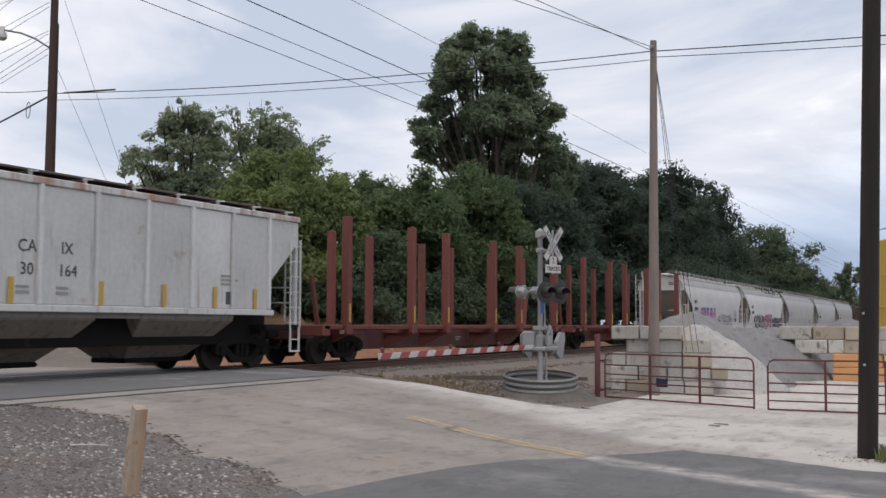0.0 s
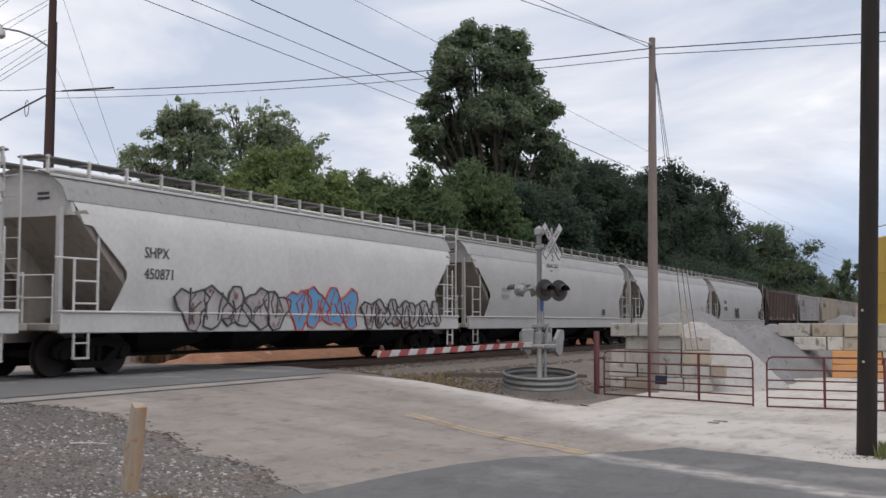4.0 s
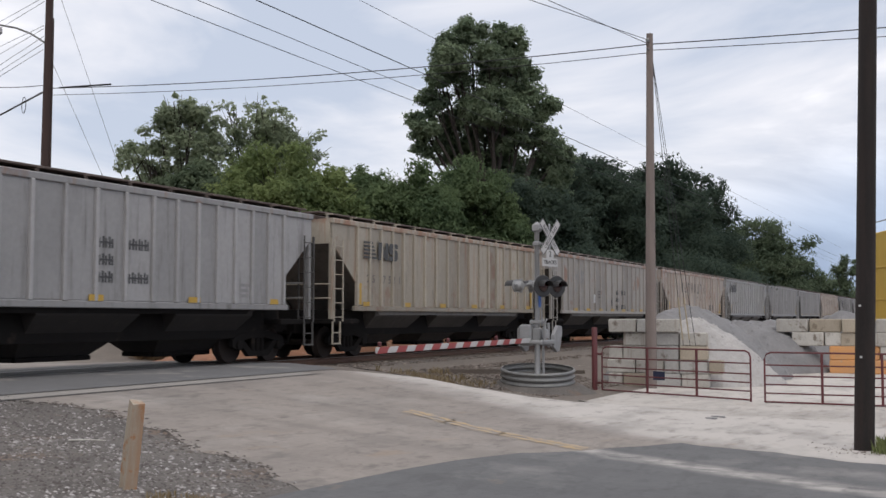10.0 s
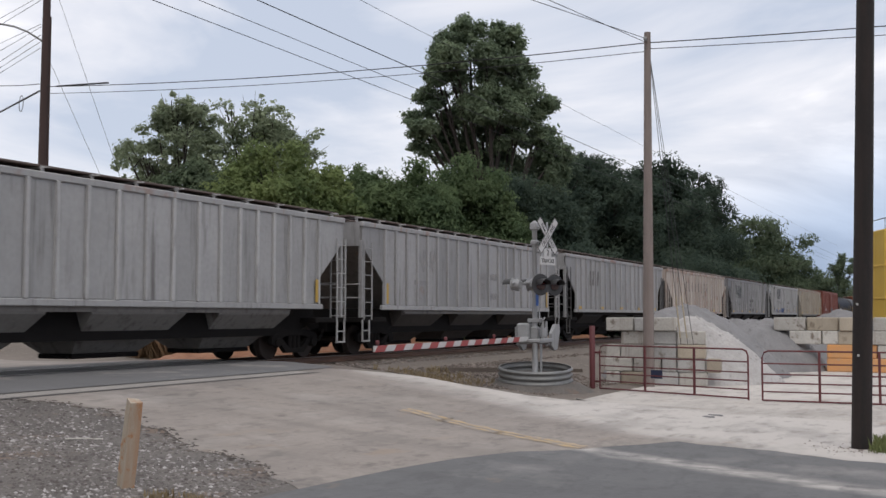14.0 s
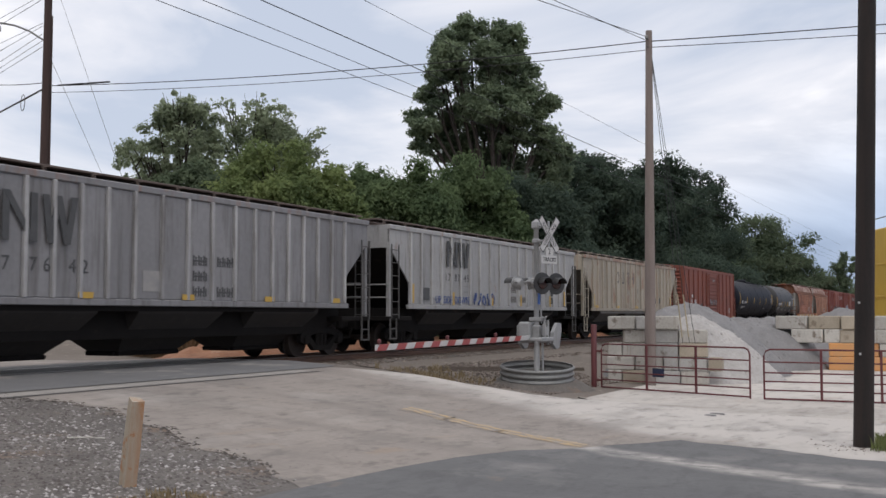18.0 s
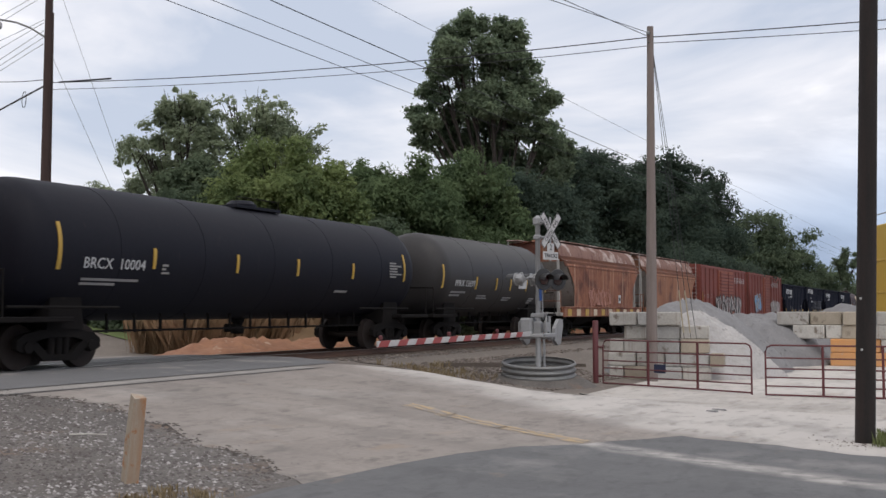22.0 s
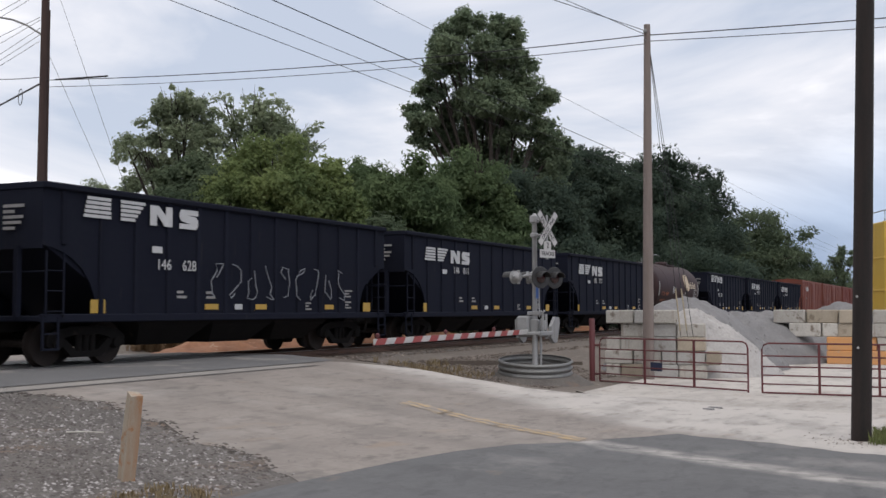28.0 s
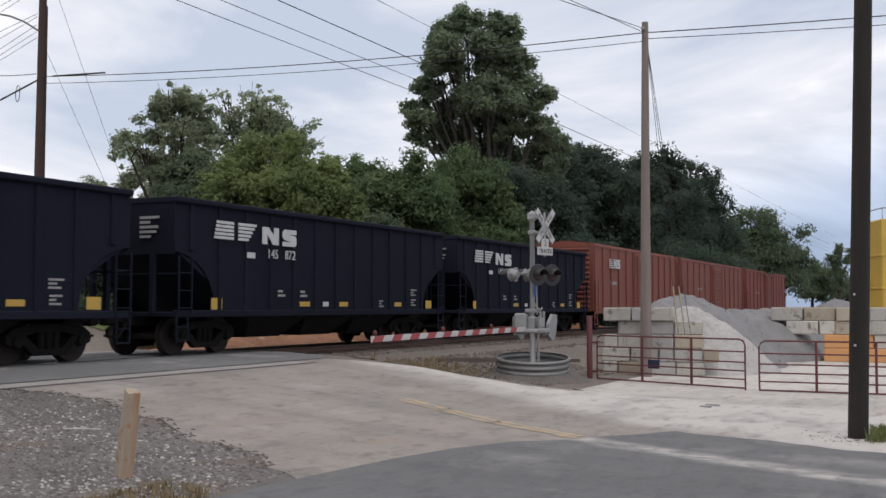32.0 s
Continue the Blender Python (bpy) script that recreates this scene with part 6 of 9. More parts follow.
    if not ledge:
        for k in (-1, 1):
            part("side_ladder", once("sh_side_ladder", lambda: Solid().tube([(0, 0, 1.1), (0, 0, 2.42)], 0.028, 6).tube([(0.66, 0, 1.1), (0.66, 0, 2.9)], 0.028, 6).tube([(0, 0, 1.5), (0.66, 0, 1.5)], 0.02, 6).tube([(0, 0, 1.95), (0.66, 0, 1.95)], 0.02, 6).tube([(-0.5, 0.02, 2.4), (0.66, 0, 2.4)], 0.02, 6).box(-0.05, 0.7, -0.03, 0.03, 1.0, 1.32, 0.02).mesh("side_ladder")), mat, car, m=pose(-half + 0.62, -HW + 0.06, 0) if k < 0 else pose(half - 1.28, -HW + 0.06, 0))
            part("sill_step", once("sh_step", lambda: Solid().box(-0.02, 0.02, -0.02, 0.02, -0.62, 0).box(0.38, 0.42, -0.02, 0.02, -0.62, 0).box(-0.02, 0.42, -0.03, 0.03, -0.64, -0.60).box(-0.02, 0.42, -0.02, 0.02, -0.33, -0.30).mesh("step")), mat, car, m=pose(k * (half - 0.62) - (0.42 if k > 0 else 0), -HW + 0.04, 1.02))
        put_bars(car, 0, 3.72, 0.5, 0.2, 2, M["letter_black"], 0).matrix_basis = pose(-half + 0.61, -0.75, 3.72, 0, 0, -90)
    part("tall_ladder", once("sh_tall", lambda: ladder_mesh(3.3, 0.45)), end_mat if ledge else mat, car, "ladder to the roof", pose(-half + 0.2, HW - 0.6, 1.0, 0, 0, 90))
    part("tall_ladder", once("sh_tall", lambda: ladder_mesh(3.3, 0.45)), end_mat if ledge else mat, car, "ladder to the roof", pose(half - 0.2, -HW + 0.12, 1.0, 0, 0, 90))
    # roof walk with its railing brackets
    zt = shell_top + (0.07 if ledge else 0.2)
    for k in (-1, 1):
        part("running_board", once(("sh_board", key[0]), lambda: Solid().box(-half + 0.1, half - 0.1, -0.3, 0.3, 0.0, 0.045, 0.01).mesh("board")), M["roof_rust"] if ledge else M["walk_grey"], car, m=pose(0, k * 0.75, zt))
        n = 16
        if not ledge:
            part("walk_rail", once(("sh_walkrail", key[0]), lambda: Solid().box(-half + 0.35, half - 0.35, -0.36, -0.32, -0.36, -0.3, 0.008).mesh("walk_rail")), mat, car, m=pose(0, k * 0.75, zt, 0, 0, 0 if k < 0 else 180))
        for i in range(0 if ledge else n + 1):
            part("board_bracket", once("sh_bracket", lambda: Solid().box(-0.025, 0.025, -0.36, -0.3, -0.3, 0.06).box(-0.025, 0.025, -0.36, 0.2, -0.04, 0.0).mesh("br")), mat, car, m=pose(-half + 0.3 + i * (2 * half - 0.6) / n, k * 0.75, zt, 0, 0, 0 if k < 0 else 180))
    part("hatch_trough", once(("sh_hatch", key[0]), lambda: Solid().box(-half + 1.2, half - 1.2, -0.32, 0.32, shell_top - 0.02, shell_top + 0.16, 0.05).mesh("hatch")), mat, car)
    span = 2 * half - 5.0
    bw = span / bays

    def bay():
        x, w = bw / 2 - 0.05, 1.4
        rings = [[(-a, -b, z), (a, -b, z), (a, b, z), (-a, b, z)] for a, b, z in ((x, w, 1.3), (x * 0.86, w * 0.94, 1.0), (x * 0.66, w * 0.72, 0.68), (0.62, 0.6, 0.48), (0.42, 0.4, 0.36))]
        return Solid().loft(rings).mesh("bay", 30)

    # outlets near black under any body paint, their shade held in the colour
    for i in range(bays):
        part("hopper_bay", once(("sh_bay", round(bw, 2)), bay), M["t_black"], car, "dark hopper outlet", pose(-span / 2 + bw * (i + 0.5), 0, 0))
    part("outlet_pipe", once(("sh_pipe", key[0]), lambda: Solid().tube([(-half + 3.0, -0.5, 0.40), (half - 3.0, -0.5, 0.40)], 0.045, 8).mesh("pipe")), M["t_black"], car)
    part("centre_sill", once(("sh_cs", key[0]), lambda: Solid().box(-half, half, -0.3, 0.3, 0.72, 1.02, 0.03).mesh("cs")), M["t_black"], car)
    for k in (-1, 1):
        truck(car, k * (half - 1.7))
    couplers(car, half)
    CARS.append((car, (u0 + u1) / 2))
    return car, half


# stained tan, darkened to include the shade under the end hood
M["hopper_end"] = paint("stained_shade_tan_end_paint", (0.33, 0.295, 0.255), 0.06, 0.35)


# log flatcar ------------------------------------------------------------------------------
def log_flat(u0, u1, first, label):
    half = (u1 - u0) / 2
    c = (u0 + u1) / 2
    car = thing("log_flatcar", label, "flatcar", "cars of the train")
    mat = M["p_log"]

    def deck():
        s = Solid()
        s.box(-half + 0.2, half - 0.2, -1.5, -1.2, 0.98, 1.12, 0.02).box(-half + 0.2, half - 0.2, 1.2, 1.5, 0.98, 1.12, 0.02)
        s.box(-half + 0.1, -half + 0.5, -1.5, 1.5, 0.8, 1.12, 0.03).box(half - 0.5, half - 0.1, -1.5, 1.5, 0.8, 1.12, 0.03)
        return s.mesh("deck")

    part("deck_frame", once("lf_deck", deck), mat, car)
    part("centre_sill", once("lf_sill", lambda: Solid().prism([(-half, 1.02), (half, 1.02), (half, 0.72), (half - 2.9, 0.72), (half - 4.0, 0.36), (-half + 4.0, 0.36), (-half + 2.9, 0.72), (-half, 0.72)], -0.55, 0.55).mesh("sill")), M["log_sill"], car, "deep fish-belly centre sill")
    for off in (0, 4.0, 6.5, 10.55, 13.1, 17.1):
        x = first + off - c
        part("cross_bearer", once("lf_bearer", lambda: Solid().prism([(-0.16, 0.86), (0.16, 0.86), (0.16, 1.12), (-0.16, 1.12)], -1.62, 1.62).mesh("bearer")), mat, car, m=pose(x, 0, 0))
        part("gusset", once("lf_gusset", lambda: Solid().loft([[(-0.05, -1.6, 0.86), (0.05, -1.6, 0.86), (0.05, -1.6, 1.0), (-0.05, -1.6, 1.0)], [(-0.05, -0.55, 0.4), (0.05, -0.55, 0.4), (0.05, -0.55, 1.0), (-0.05, -0.55, 1.0)]]).mesh("gusset")), mat, car, m=pose(x, 0, 0))
        for k in (-1, 1):
            st = part("stake", once("lf_stake", lambda: Solid().box(-0.125, 0.125, -0.11, 0.11, 0.9, 4.22, 0.02).mesh("stake")), mat, car, "tall red-brown steel stake", pose(x, k * 1.5, 0))
            if k < 0:
                part("reflector", once("lf_mark", lambda: Solid().box(-0.045, 0.045, -0.118, -0.11, 1.2, 1.72).mesh("mark")), M["yellow_mark"], st, "yellow reflective stripe")
    for x in spaced(-half + 1.2, half - 1.2, 1.45):
        part("cross_tie", once("lf_tie", lambda: Solid().box(-0.06, 0.06, -1.5, 1.5, 0.96, 1.1, 0.02).mesh("tie")), mat, car, m=pose(x, 0, 0))
    for x, a in ((first - c + 0.35, -14), (first + 17.1 - c - 0.45, 12)):
        part("end_brace", once("lf_brace", lambda: Solid().box(-0.05, 0.05, -0.05, 0.05, 0, 1.5).mesh("brace")), mat, car, m=pose(x, -0.3, 1.1, 0, a, 0))
    put_bars(car, -half + 1.2, 0.93, 0.5, 0.12, 2, M["letter_faint"], -1.51)
    plate(car, half - 1.9, 0.93, 0.3, 0.26, M["letter_white"], -1.505, "stencil_plate")
    put_bars(car, 1.0, 0.66, 0.6, 0.16, 2, M["letter_faint"], -0.56)
    for k in (-1, 1):
        truck(car, k * (half - 1.9))
    couplers(car, half)
    CARS.append((car, c))
    return car, half


# boxcar -----------------------------------------------------------------------------------
def boxcar(u0, u1, mat, label, door=(0.02, 2.1), ribs=13, top=4.14, sill=0.82, plug=True):
    half = (u1 - u0) / 2
    car = thing("boxcar", label, "boxcar", "cars of the train")
    key = round(half, 2)
    part("body", once(("bx_body", key), lambda: Solid().box(-half, half, -HW + 0.08, HW - 0.08, sill + 0.12, top, 0.02).mesh("body")), mat, car)
    part("roof", once(("bx_roof", key), lambda: Solid().extrude_x([(-HW + 0.04, top), (-HW + 0.06, top + 0.05), (0, top + 0.2), (HW - 0.06, top + 0.05), (HW - 0.04, top), (HW - 0.04, top - 0.1), (-HW + 0.04, top - 0.1)], -half - 0.04, half + 0.04).mesh("roof")), mat, car)
    for i in range(9):
        part("roof_rib", once("bx_roofrib", lambda: Solid().extrude_x([(-HW + 0.08, 0.0), (0, 0.16), (HW - 0.08, 0.0), (HW - 0.08, 0.06), (0, 0.22), (-HW + 0.08, 0.06)], -0.05, 0.05).mesh("rr")), mat, car, m=pose(-half + 0.8 + i * (2 * half - 1.6) / 8, 0, top + 0.02))
    for k in (-1, 1):
        part("side_sill", once(("bx_sill", key), lambda: Solid().prism([(-half, sill + 0.16), (half, sill + 0.16), (half, sill), (half - 3.2, sill), (half - 4.0, sill - 0.12), (-half + 4.0, sill - 0.12), (-half + 3.2, sill), (-half, sill)], -0.03, 0.03).mesh("sill")), mat, car, m=pose(0, k * (HW - 0.04), 0))
    rib = once(("bx_rib", round(top, 2)), lambda: Solid().box(-0.055, 0.055, -0.07, 0.0, sill + 0.14, top - 0.1, 0.018).mesh("rib"))
    d0, d1 = door
    for i in range(ribs):
        x = -half + 0.08 + i * (2 * half - 0.16) / (ribs - 1)
        for k in (-1, 1):
            if k < 0 and d0 - 0.1 < x < d1 + 0.1:
                continue
            part("rib", rib, mat, car, m=pose(x, k * (HW - 0.085), 0, 0, 0, 0 if k < 0 else 180))
    dr = part("door", once(("bx_door", round(d1 - d0, 2)), lambda: Solid().box(0, d1 - d0, -0.09, 0.0, sill + 0.1, top - 0.16, 0.02).mesh("door")), M["p_door"] if plug and mat is M["p_red2"] else mat, car, "sliding door", pose(d0, -HW + 0.08, 0))
    n = 12
    for i in range(n):
        part("corrugation", once(("bx_corr", round(d1 - d0, 2)), lambda: Solid().box(0.14, d1 - d0 - 0.14, -0.125, -0.08, -0.05, 0.05, 0.02).mesh("corr")), mat, dr, m=pose(0, 0, sill + 0.35 + i * (top - sill - 0.75) / (n - 1)))
    part("door_bar", once("bx_bar", lambda: Solid().tube([(0.3, -0.15, sill + 0.15), (0.3, -0.15, top - 0.25)], 0.025).tube([(d1 - d0 - 0.3, -0.15, sill + 0.15), (d1 - d0 - 0.3, -0.15, top - 0.25)], 0.025).mesh("bar")), mat, dr)
    for k in (-1, 1):
        en = part("end_wall", once("bx_end", lambda: Solid().box(-0.03, 0.03, -HW + 0.1, HW - 0.1, sill + 0.1, top, 0.01).mesh("end")), mat, car, m=pose(k * half, 0, 0))
        for i in range(13):
            part("corrugation", once("bx_ecorr", lambda: Solid().box(-0.06, 0.06, -HW + 0.26, HW - 0.26, -0.075, 0.075, 0.05).mesh("ecorr")), mat, en, m=pose(k * 0.04, 0, sill + 0.32 + i * (top - sill - 0.55) / 12))
    end_gear(car, half + 0.1, sill + 0.1, sill + 1.6, mat, HW - 0.03)
    part("underframe", once(("bx_under", key), lambda: Solid().box(-half, half, -0.3, 0.3, 0.6, 0.95).box(-1.2, 0.4, -1.2, -0.5, 0.45, 0.8, 0.05).tube([(-half + 3, -0.7, 0.5), (half - 3, -0.7, 0.5)], 0.03).mesh("under")), M["t_black"], car, "dark underframe with brake gear")
    for k in (-1, 1):
        truck(car, k * (half - 1.75))
    couplers(car, half + 0.2)
    CARS.append((car, (u0 + u1) / 2))
    return car, half


M["p_door"] = paint("faded_orange_red_door_paint", (0.29, 0.085, 0.045), 0.2, 0.3, (0.22, 0.065, 0.04), 0.65)


# tank car ---------------------------------------------------------------------------------
def tank_car(u0, u1, mat, label, frame_gap=0.6, dome=0.0):
    half = (u1 - u0) / 2
    c = (u0 + u1) / 2
    car = thing("tank_car", label, "tank car", "cars of the train")
    r, zc = 1.48, 2.44
    L = half - frame_gap

    def tank():
        s = Solid()
        prof = [(0.02, -L - 0.02), (0.6, -L + 0.03), (1.0, -L + 0.12), (1.3, -L + 0.3), (1.44, -L + 0.52), (r, -L + 0.8)]
        ring_y = prof + [(r, x) for x in spaced(-L + 2.5, L - 2.5, 2.2)] + [(a, -b) for a, b in reversed(prof)]
        rings = [[(x, a * math.sin(q), zc + a * math.cos(q)) for q in (2 * math.pi * j / 36 for j in range(36))] for a, x in ring_y]
        s.loft(rings)
        return s.mesh("tank", 40)

    part("tank", once(("tk_tank", round(half, 2)), tank), mat, car, "long cylindrical tank with domed ends")
    for x in spaced(-L + 2.6, L - 2.6, 2.6):
        part("weld_band", once("tk_band", lambda: Solid().loft([[(x0, 1.486 * math.sin(q), zc + 1.486 * math.cos(q)) for q in (2 * math.pi * j / 36 for j in range(36))] for x0 in (-0.02, 0.02)], True).mesh("band", 40)), mat, car, m=pose(x, 0, 0))
    for k in (-1, 1):
        part("stub_sill", once("tk_stub", lambda: Solid().box(-3.4, 0, -0.35, 0.35, 0.72, 1.02, 0.03).mesh("stub")), M["t_black"], car, m=pose(half, 0, 0) if k > 0 else pose(-half, 0, 0, 0, 0, 180))
    part("brake_pipe", once(("tk_pipe", round(half, 2)), lambda: Solid().tube([(-half + 3.2, -0.7, 0.74), (half - 3.2, -0.7, 0.74)], 0.025, 6).mesh("pipe")), M["t_black"], car, "thin brake pipe under the tank")
    for x in spaced(-half + 3.6, half - 3.6, 0.9):
        part("pipe_hanger", once("tk_hanger", lambda: Solid().box(-0.02, 0.02, -0.73, -0.67, 0.7, 1.12).mesh("hanger")), M["t_black"], car, m=pose(x, 0, 0))
    part("outlet_valve", once("tk_valve", lambda: Solid().spin_z([(0.05, 0.56), (0.17, 0.58), (0.17, 0.75), (0.12, 0.78), (0.2, 0.98)], 0, 0, 12).box(-0.5, -0.2, -0.3, 0.1, 0.62, 0.84, 0.03).mesh("valve")), M["t_black"], car, "bottom outlet valve", pose(0.4, 0, 0))
    for k in (-1, 1):
        part("saddle", once("tk_saddle", lambda: Solid().prism([(-0.5, 0.8), (0.5, 0.8), (0.42, 1.5), (-0.42, 1.5)], -1.1, 1.1).mesh("saddle")), M["t_black"], car, m=pose(k * (half - 2.0), 0, 0))
        part("end_deck", once("tk_deck", lambda: Solid().box(-1.9, 0, -1.45, 1.45, 0.95, 1.06, 0.02).tube([(-0.1, -1.4, 1.05), (-0.1, -1.4, 1.95), (-0.1, 1.4, 1.95), (-0.1, 1.4, 1.05)], 0.025).mesh("deck")), M["t_black"], car, m=pose(half, 0, 0) if k > 0 else pose(-half, 0, 0, 0, 0, 180))
        part("side_rail", once("tk_rail", lambda: Solid().tube([(-3.0, -1.5, 1.25), (0.0, -1.5, 1.25)], 0.03).mesh("rail")), M["t_black"], car, m=pose(k * (half - 1.6) + (1.5 if k < 0 else 0), 0, 0))
    if dome is not None:
        part("manway", once("tk_dome", lambda: Solid().spin_z([(0.42, zc + r - 0.15), (0.42, zc + r + 0.1), (0.3, zc + r + 0.2), (0.05, zc + r + 0.21)], 0, 0, 18).box(-1.0, 1.0, -0.6, 0.6, zc + r - 0.06, zc + r + 0.015).mesh("dome", 40)), mat, car, "manway and valve housing on top", pose(dome, 0, 0))
        part("dome_railing", once("tk_railing", lambda: Solid().tube([(-0.95, -0.55, zc + r - 0.1), (-0.95, -0.55, zc + r + 0.22), (0.95, -0.55, zc + r + 0.22), (0.95, -0.55, zc + r - 0.1)], 0.016).mesh("railing")), M["t_black"], car, m=pose(dome, 0, 0))
    for k in (-1, 1):
        truck(car, k * (half - 1.9))
    couplers(car, half)
    CARS.append((car, c))
    return car, half


def on_tank(z):
    """The skin of a tank at a height: its distance from the middle and its slope."""
    d = (z - 2.44) / 1.492
    return -1.492 * math.sqrt(1 - d * d), math.degrees(math.asin(d))


def tank_text(car, text, x, z, size, mat, name="lettering"):
    y, a = on_tank(z)
    return part(name, lettering(text, size), mat, car, m=pose(x, y, z, -a, 0, 0))


def tank_bars(car, x, z, w, h, rows, mat):
    y, a = on_tank(z)
    return part("small_print", once(("bars", w, h, rows), lambda: bars(w, h, rows)), mat, car, m=pose(x, y - 0.004, z, -a, 0, 0))


def tank_stripe(car, x, z0, z1, mat, w=0.11):
    s = Solid()
    pts = spaced(z0, z1, 0.12)
    rings = []
    for z in pts:
        y, a = on_tank(z)
        rings.append([(-w / 2, y - 0.006, z), (w / 2, y - 0.006, z), (w / 2, y + 0.02, z), (-w / 2, y + 0.02, z)])
    s.loft(rings)
    return part("reflector", s.mesh("stripe"), mat, car, "vertical reflective stripe", pose(x, 0, 0))


def stripes(w, h, cut):
    """Five bars, slanted at the near end and cut short towards the bottom."""
    s = Solid()
    for i in range(5):
        z = h / 2 - i * h / 5
        lean = 0.12 * (0.5 - i / 5) if not cut else 0.0
        s.box(-w / 2 + lean, w / 2 - cut * i / 4 * w, -0.004, 0.004, z - h / 5 * 0.72, z)
    return s.mesh("stripes")


# open coal hopper -------------------------------------------------------------------------
def coal_hopper(u0, u1, label, style=0, seed=0, number=""):
    half = (u1 - u0) / 2
    car = thing("coal_hopper_car", label, "coal hopper", "cars of the train")
    mat = M["p_black"]
    top, sill = 3.62, 1.02
    key = round(half, 1)
    cut = 1.5

    def side():
        s = Solid()
        arc = [(half - cut * math.cos(q) , sill + 0.02 + 1.35 * math.sin(q)) for q in (math.pi / 2 * i / 6 for i in range(7))]
        o = [(-half, top), (half, top), (half, sill + 1.4)] + [(x, z) for x, z in reversed(arc[:-1])] + [(half - cut, sill), (-half + cut, sill)]
        o += [(-x, z) for x, z in arc[:-1]] + [(-half, sill + 1.4)]
        s.prism(o, -0.02, 0.02)
        return s.mesh("side")

    for k in (-1, 1):
        part("side_sheet", once(("ch_side", key), side), mat, car, m=pose(0, k * (HW - 0.08), 0))
        part("top_chord", once(("ch_top", key), lambda: Solid().box(-half - 0.02, half + 0.02, -0.09, 0.09, top - 0.1, top + 0.04, 0.03).mesh("chord")), mat, car, m=pose(0, k * (HW - 0.06), 0))
        part("side_sill", once(("ch_sill", key), lambda: Solid().box(-half, half, -0.06, 0.06, sill - 0.12, sill + 0.05, 0.02).mesh("sill")), mat, car, m=pose(0, k * (HW - 0.07), 0))
        part("end_wall", once("ch_end", lambda: Solid().box(-0.02, 0.02, -HW + 0.08, HW - 0.08, 2.35, top).box(-0.05, 0.05, -HW + 0.02, HW - 0.02, top - 0.1, top + 0.04, 0.02).mesh("end")), mat, car, m=pose(k * (half - 0.02), 0, 0))
        part("end_frame", once("ch_frame", lambda: Solid().box(-0.06, 0.06, -0.95, -0.85, 1.0, 2.4).box(-0.06, 0.06, 0.85, 0.95, 1.0, 2.4).box(-1.5, 0.0, -HW + 0.05, HW - 0.05, 0.92, 1.03, 0.02).tube([(-0.1, -HW + 0.1, 1.9), (-0.1, HW - 0.1, 1.9)], 0.02).mesh("frame")), mat, car, m=pose(half, 0, 0) if k > 0 else pose(-half, 0, 0, 0, 0, 180))
    for a in (0, 180):
        part("slope_sheet", once(("ch_slope", key), lambda: Solid().prism([(half - 0.05, 2.45), (half - 2.6, sill), (half - 2.8, sill), (half - 0.05, 2.6)], -HW + 0.1, HW - 0.1).mesh("slope")), mat, car, m=pose(0, 0, 0, 0, 0, a))
    part("coal", once(("ch_floor", key), lambda: Solid().box(-half + 0.06, half - 0.06, -HW + 0.1, HW - 0.1, 2.55, 2.62).mesh("floor")), M["t_black"], car, "dark load well below the rim")
    n = 12
    rib = once("ch_rib", lambda: Solid().box(-0.07, 0.07, -0.085, 0.0, sill + 0.02, 3.54, 0.02).mesh("rib"))
    for i in range(n + 1):
        x = -half + 0.55 + i * (2 * half - 1.1) / n
        for k in (-1, 1):
            if abs(x) > half - cut + 0.1:
                r2 = once(("ch_rib_short"), lambda: Solid().box(-0.07, 0.07, -0.085, 0.0, sill + 1.42, 3.54, 0.02).mesh("rib"))
                part("rib", r2, mat, car, m=pose(x, k * (HW - 0.1), 0, 0, 0, 0 if k < 0 else 180))
            else:
                part("rib", rib, mat, car, m=pose(x, k * (HW - 0.1), 0, 0, 0, 0 if k < 0 else 180))
    for x in (-2.6, 0.0, 2.6):
        part("hopper_bay", once("ch_bay", lambda: Solid().loft([[(-1.5, -1.4, sill), (1.5, -1.4, sill), (1.5, 1.4, sill), (-1.5, 1.4, sill)], [(-1.2, -1.3, 0.8), (1.2, -1.3, 0.8), (1.2, 1.3, 0.8), (-1.2, 1.3, 0.8)], [(-0.8, -0.85, 0.36), (0.8, -0.85, 0.36), (0.8, 0.85, 0.36), (-0.8, 0.85, 0.36)]]).mesh("bay")), M["t_black"], car, "dark discharge bay", pose(x, 0, 0))
    part("centre_sill", once(("ch_cs", key), lambda: Solid().box(-half, half, -0.3, 0.3, 0.7, 1.0, 0.03).mesh("cs")), M["t_black"], car)
    end_gear(car, half, 1.0, 2.3, mat, HW - 0.03)
    yf = -HW + 0.055
    # marks: two ways of setting them out, by the distance from the leading end
    (p1, p2, p3, p4), ze, zn = ((1.45, 2.5, 3.42, 4.35), 3.24, 2.14) if style == 0 else ((1.75, 2.68, 3.7, 4.55), 2.98, 2.49)
    pitch = (2 * half - 1.1) / n
    mid = [-half + 0.55 + pitch * (k + 0.5) for k in range(n)]
    part("emblem", once("ch_stripes", lambda: stripes(0.74, 0.46, 0.0)), M["letter_white"], car, "white stripes of an emblem", pose(-half + p1, yf - 0.047, ze))
    part("emblem", once("ch_stripes_cut", lambda: stripes(0.76, 0.46, 0.42)), M["letter_white"], car, "tapering white stripes of an emblem", pose(-half + p2, yf - 0.047, ze))
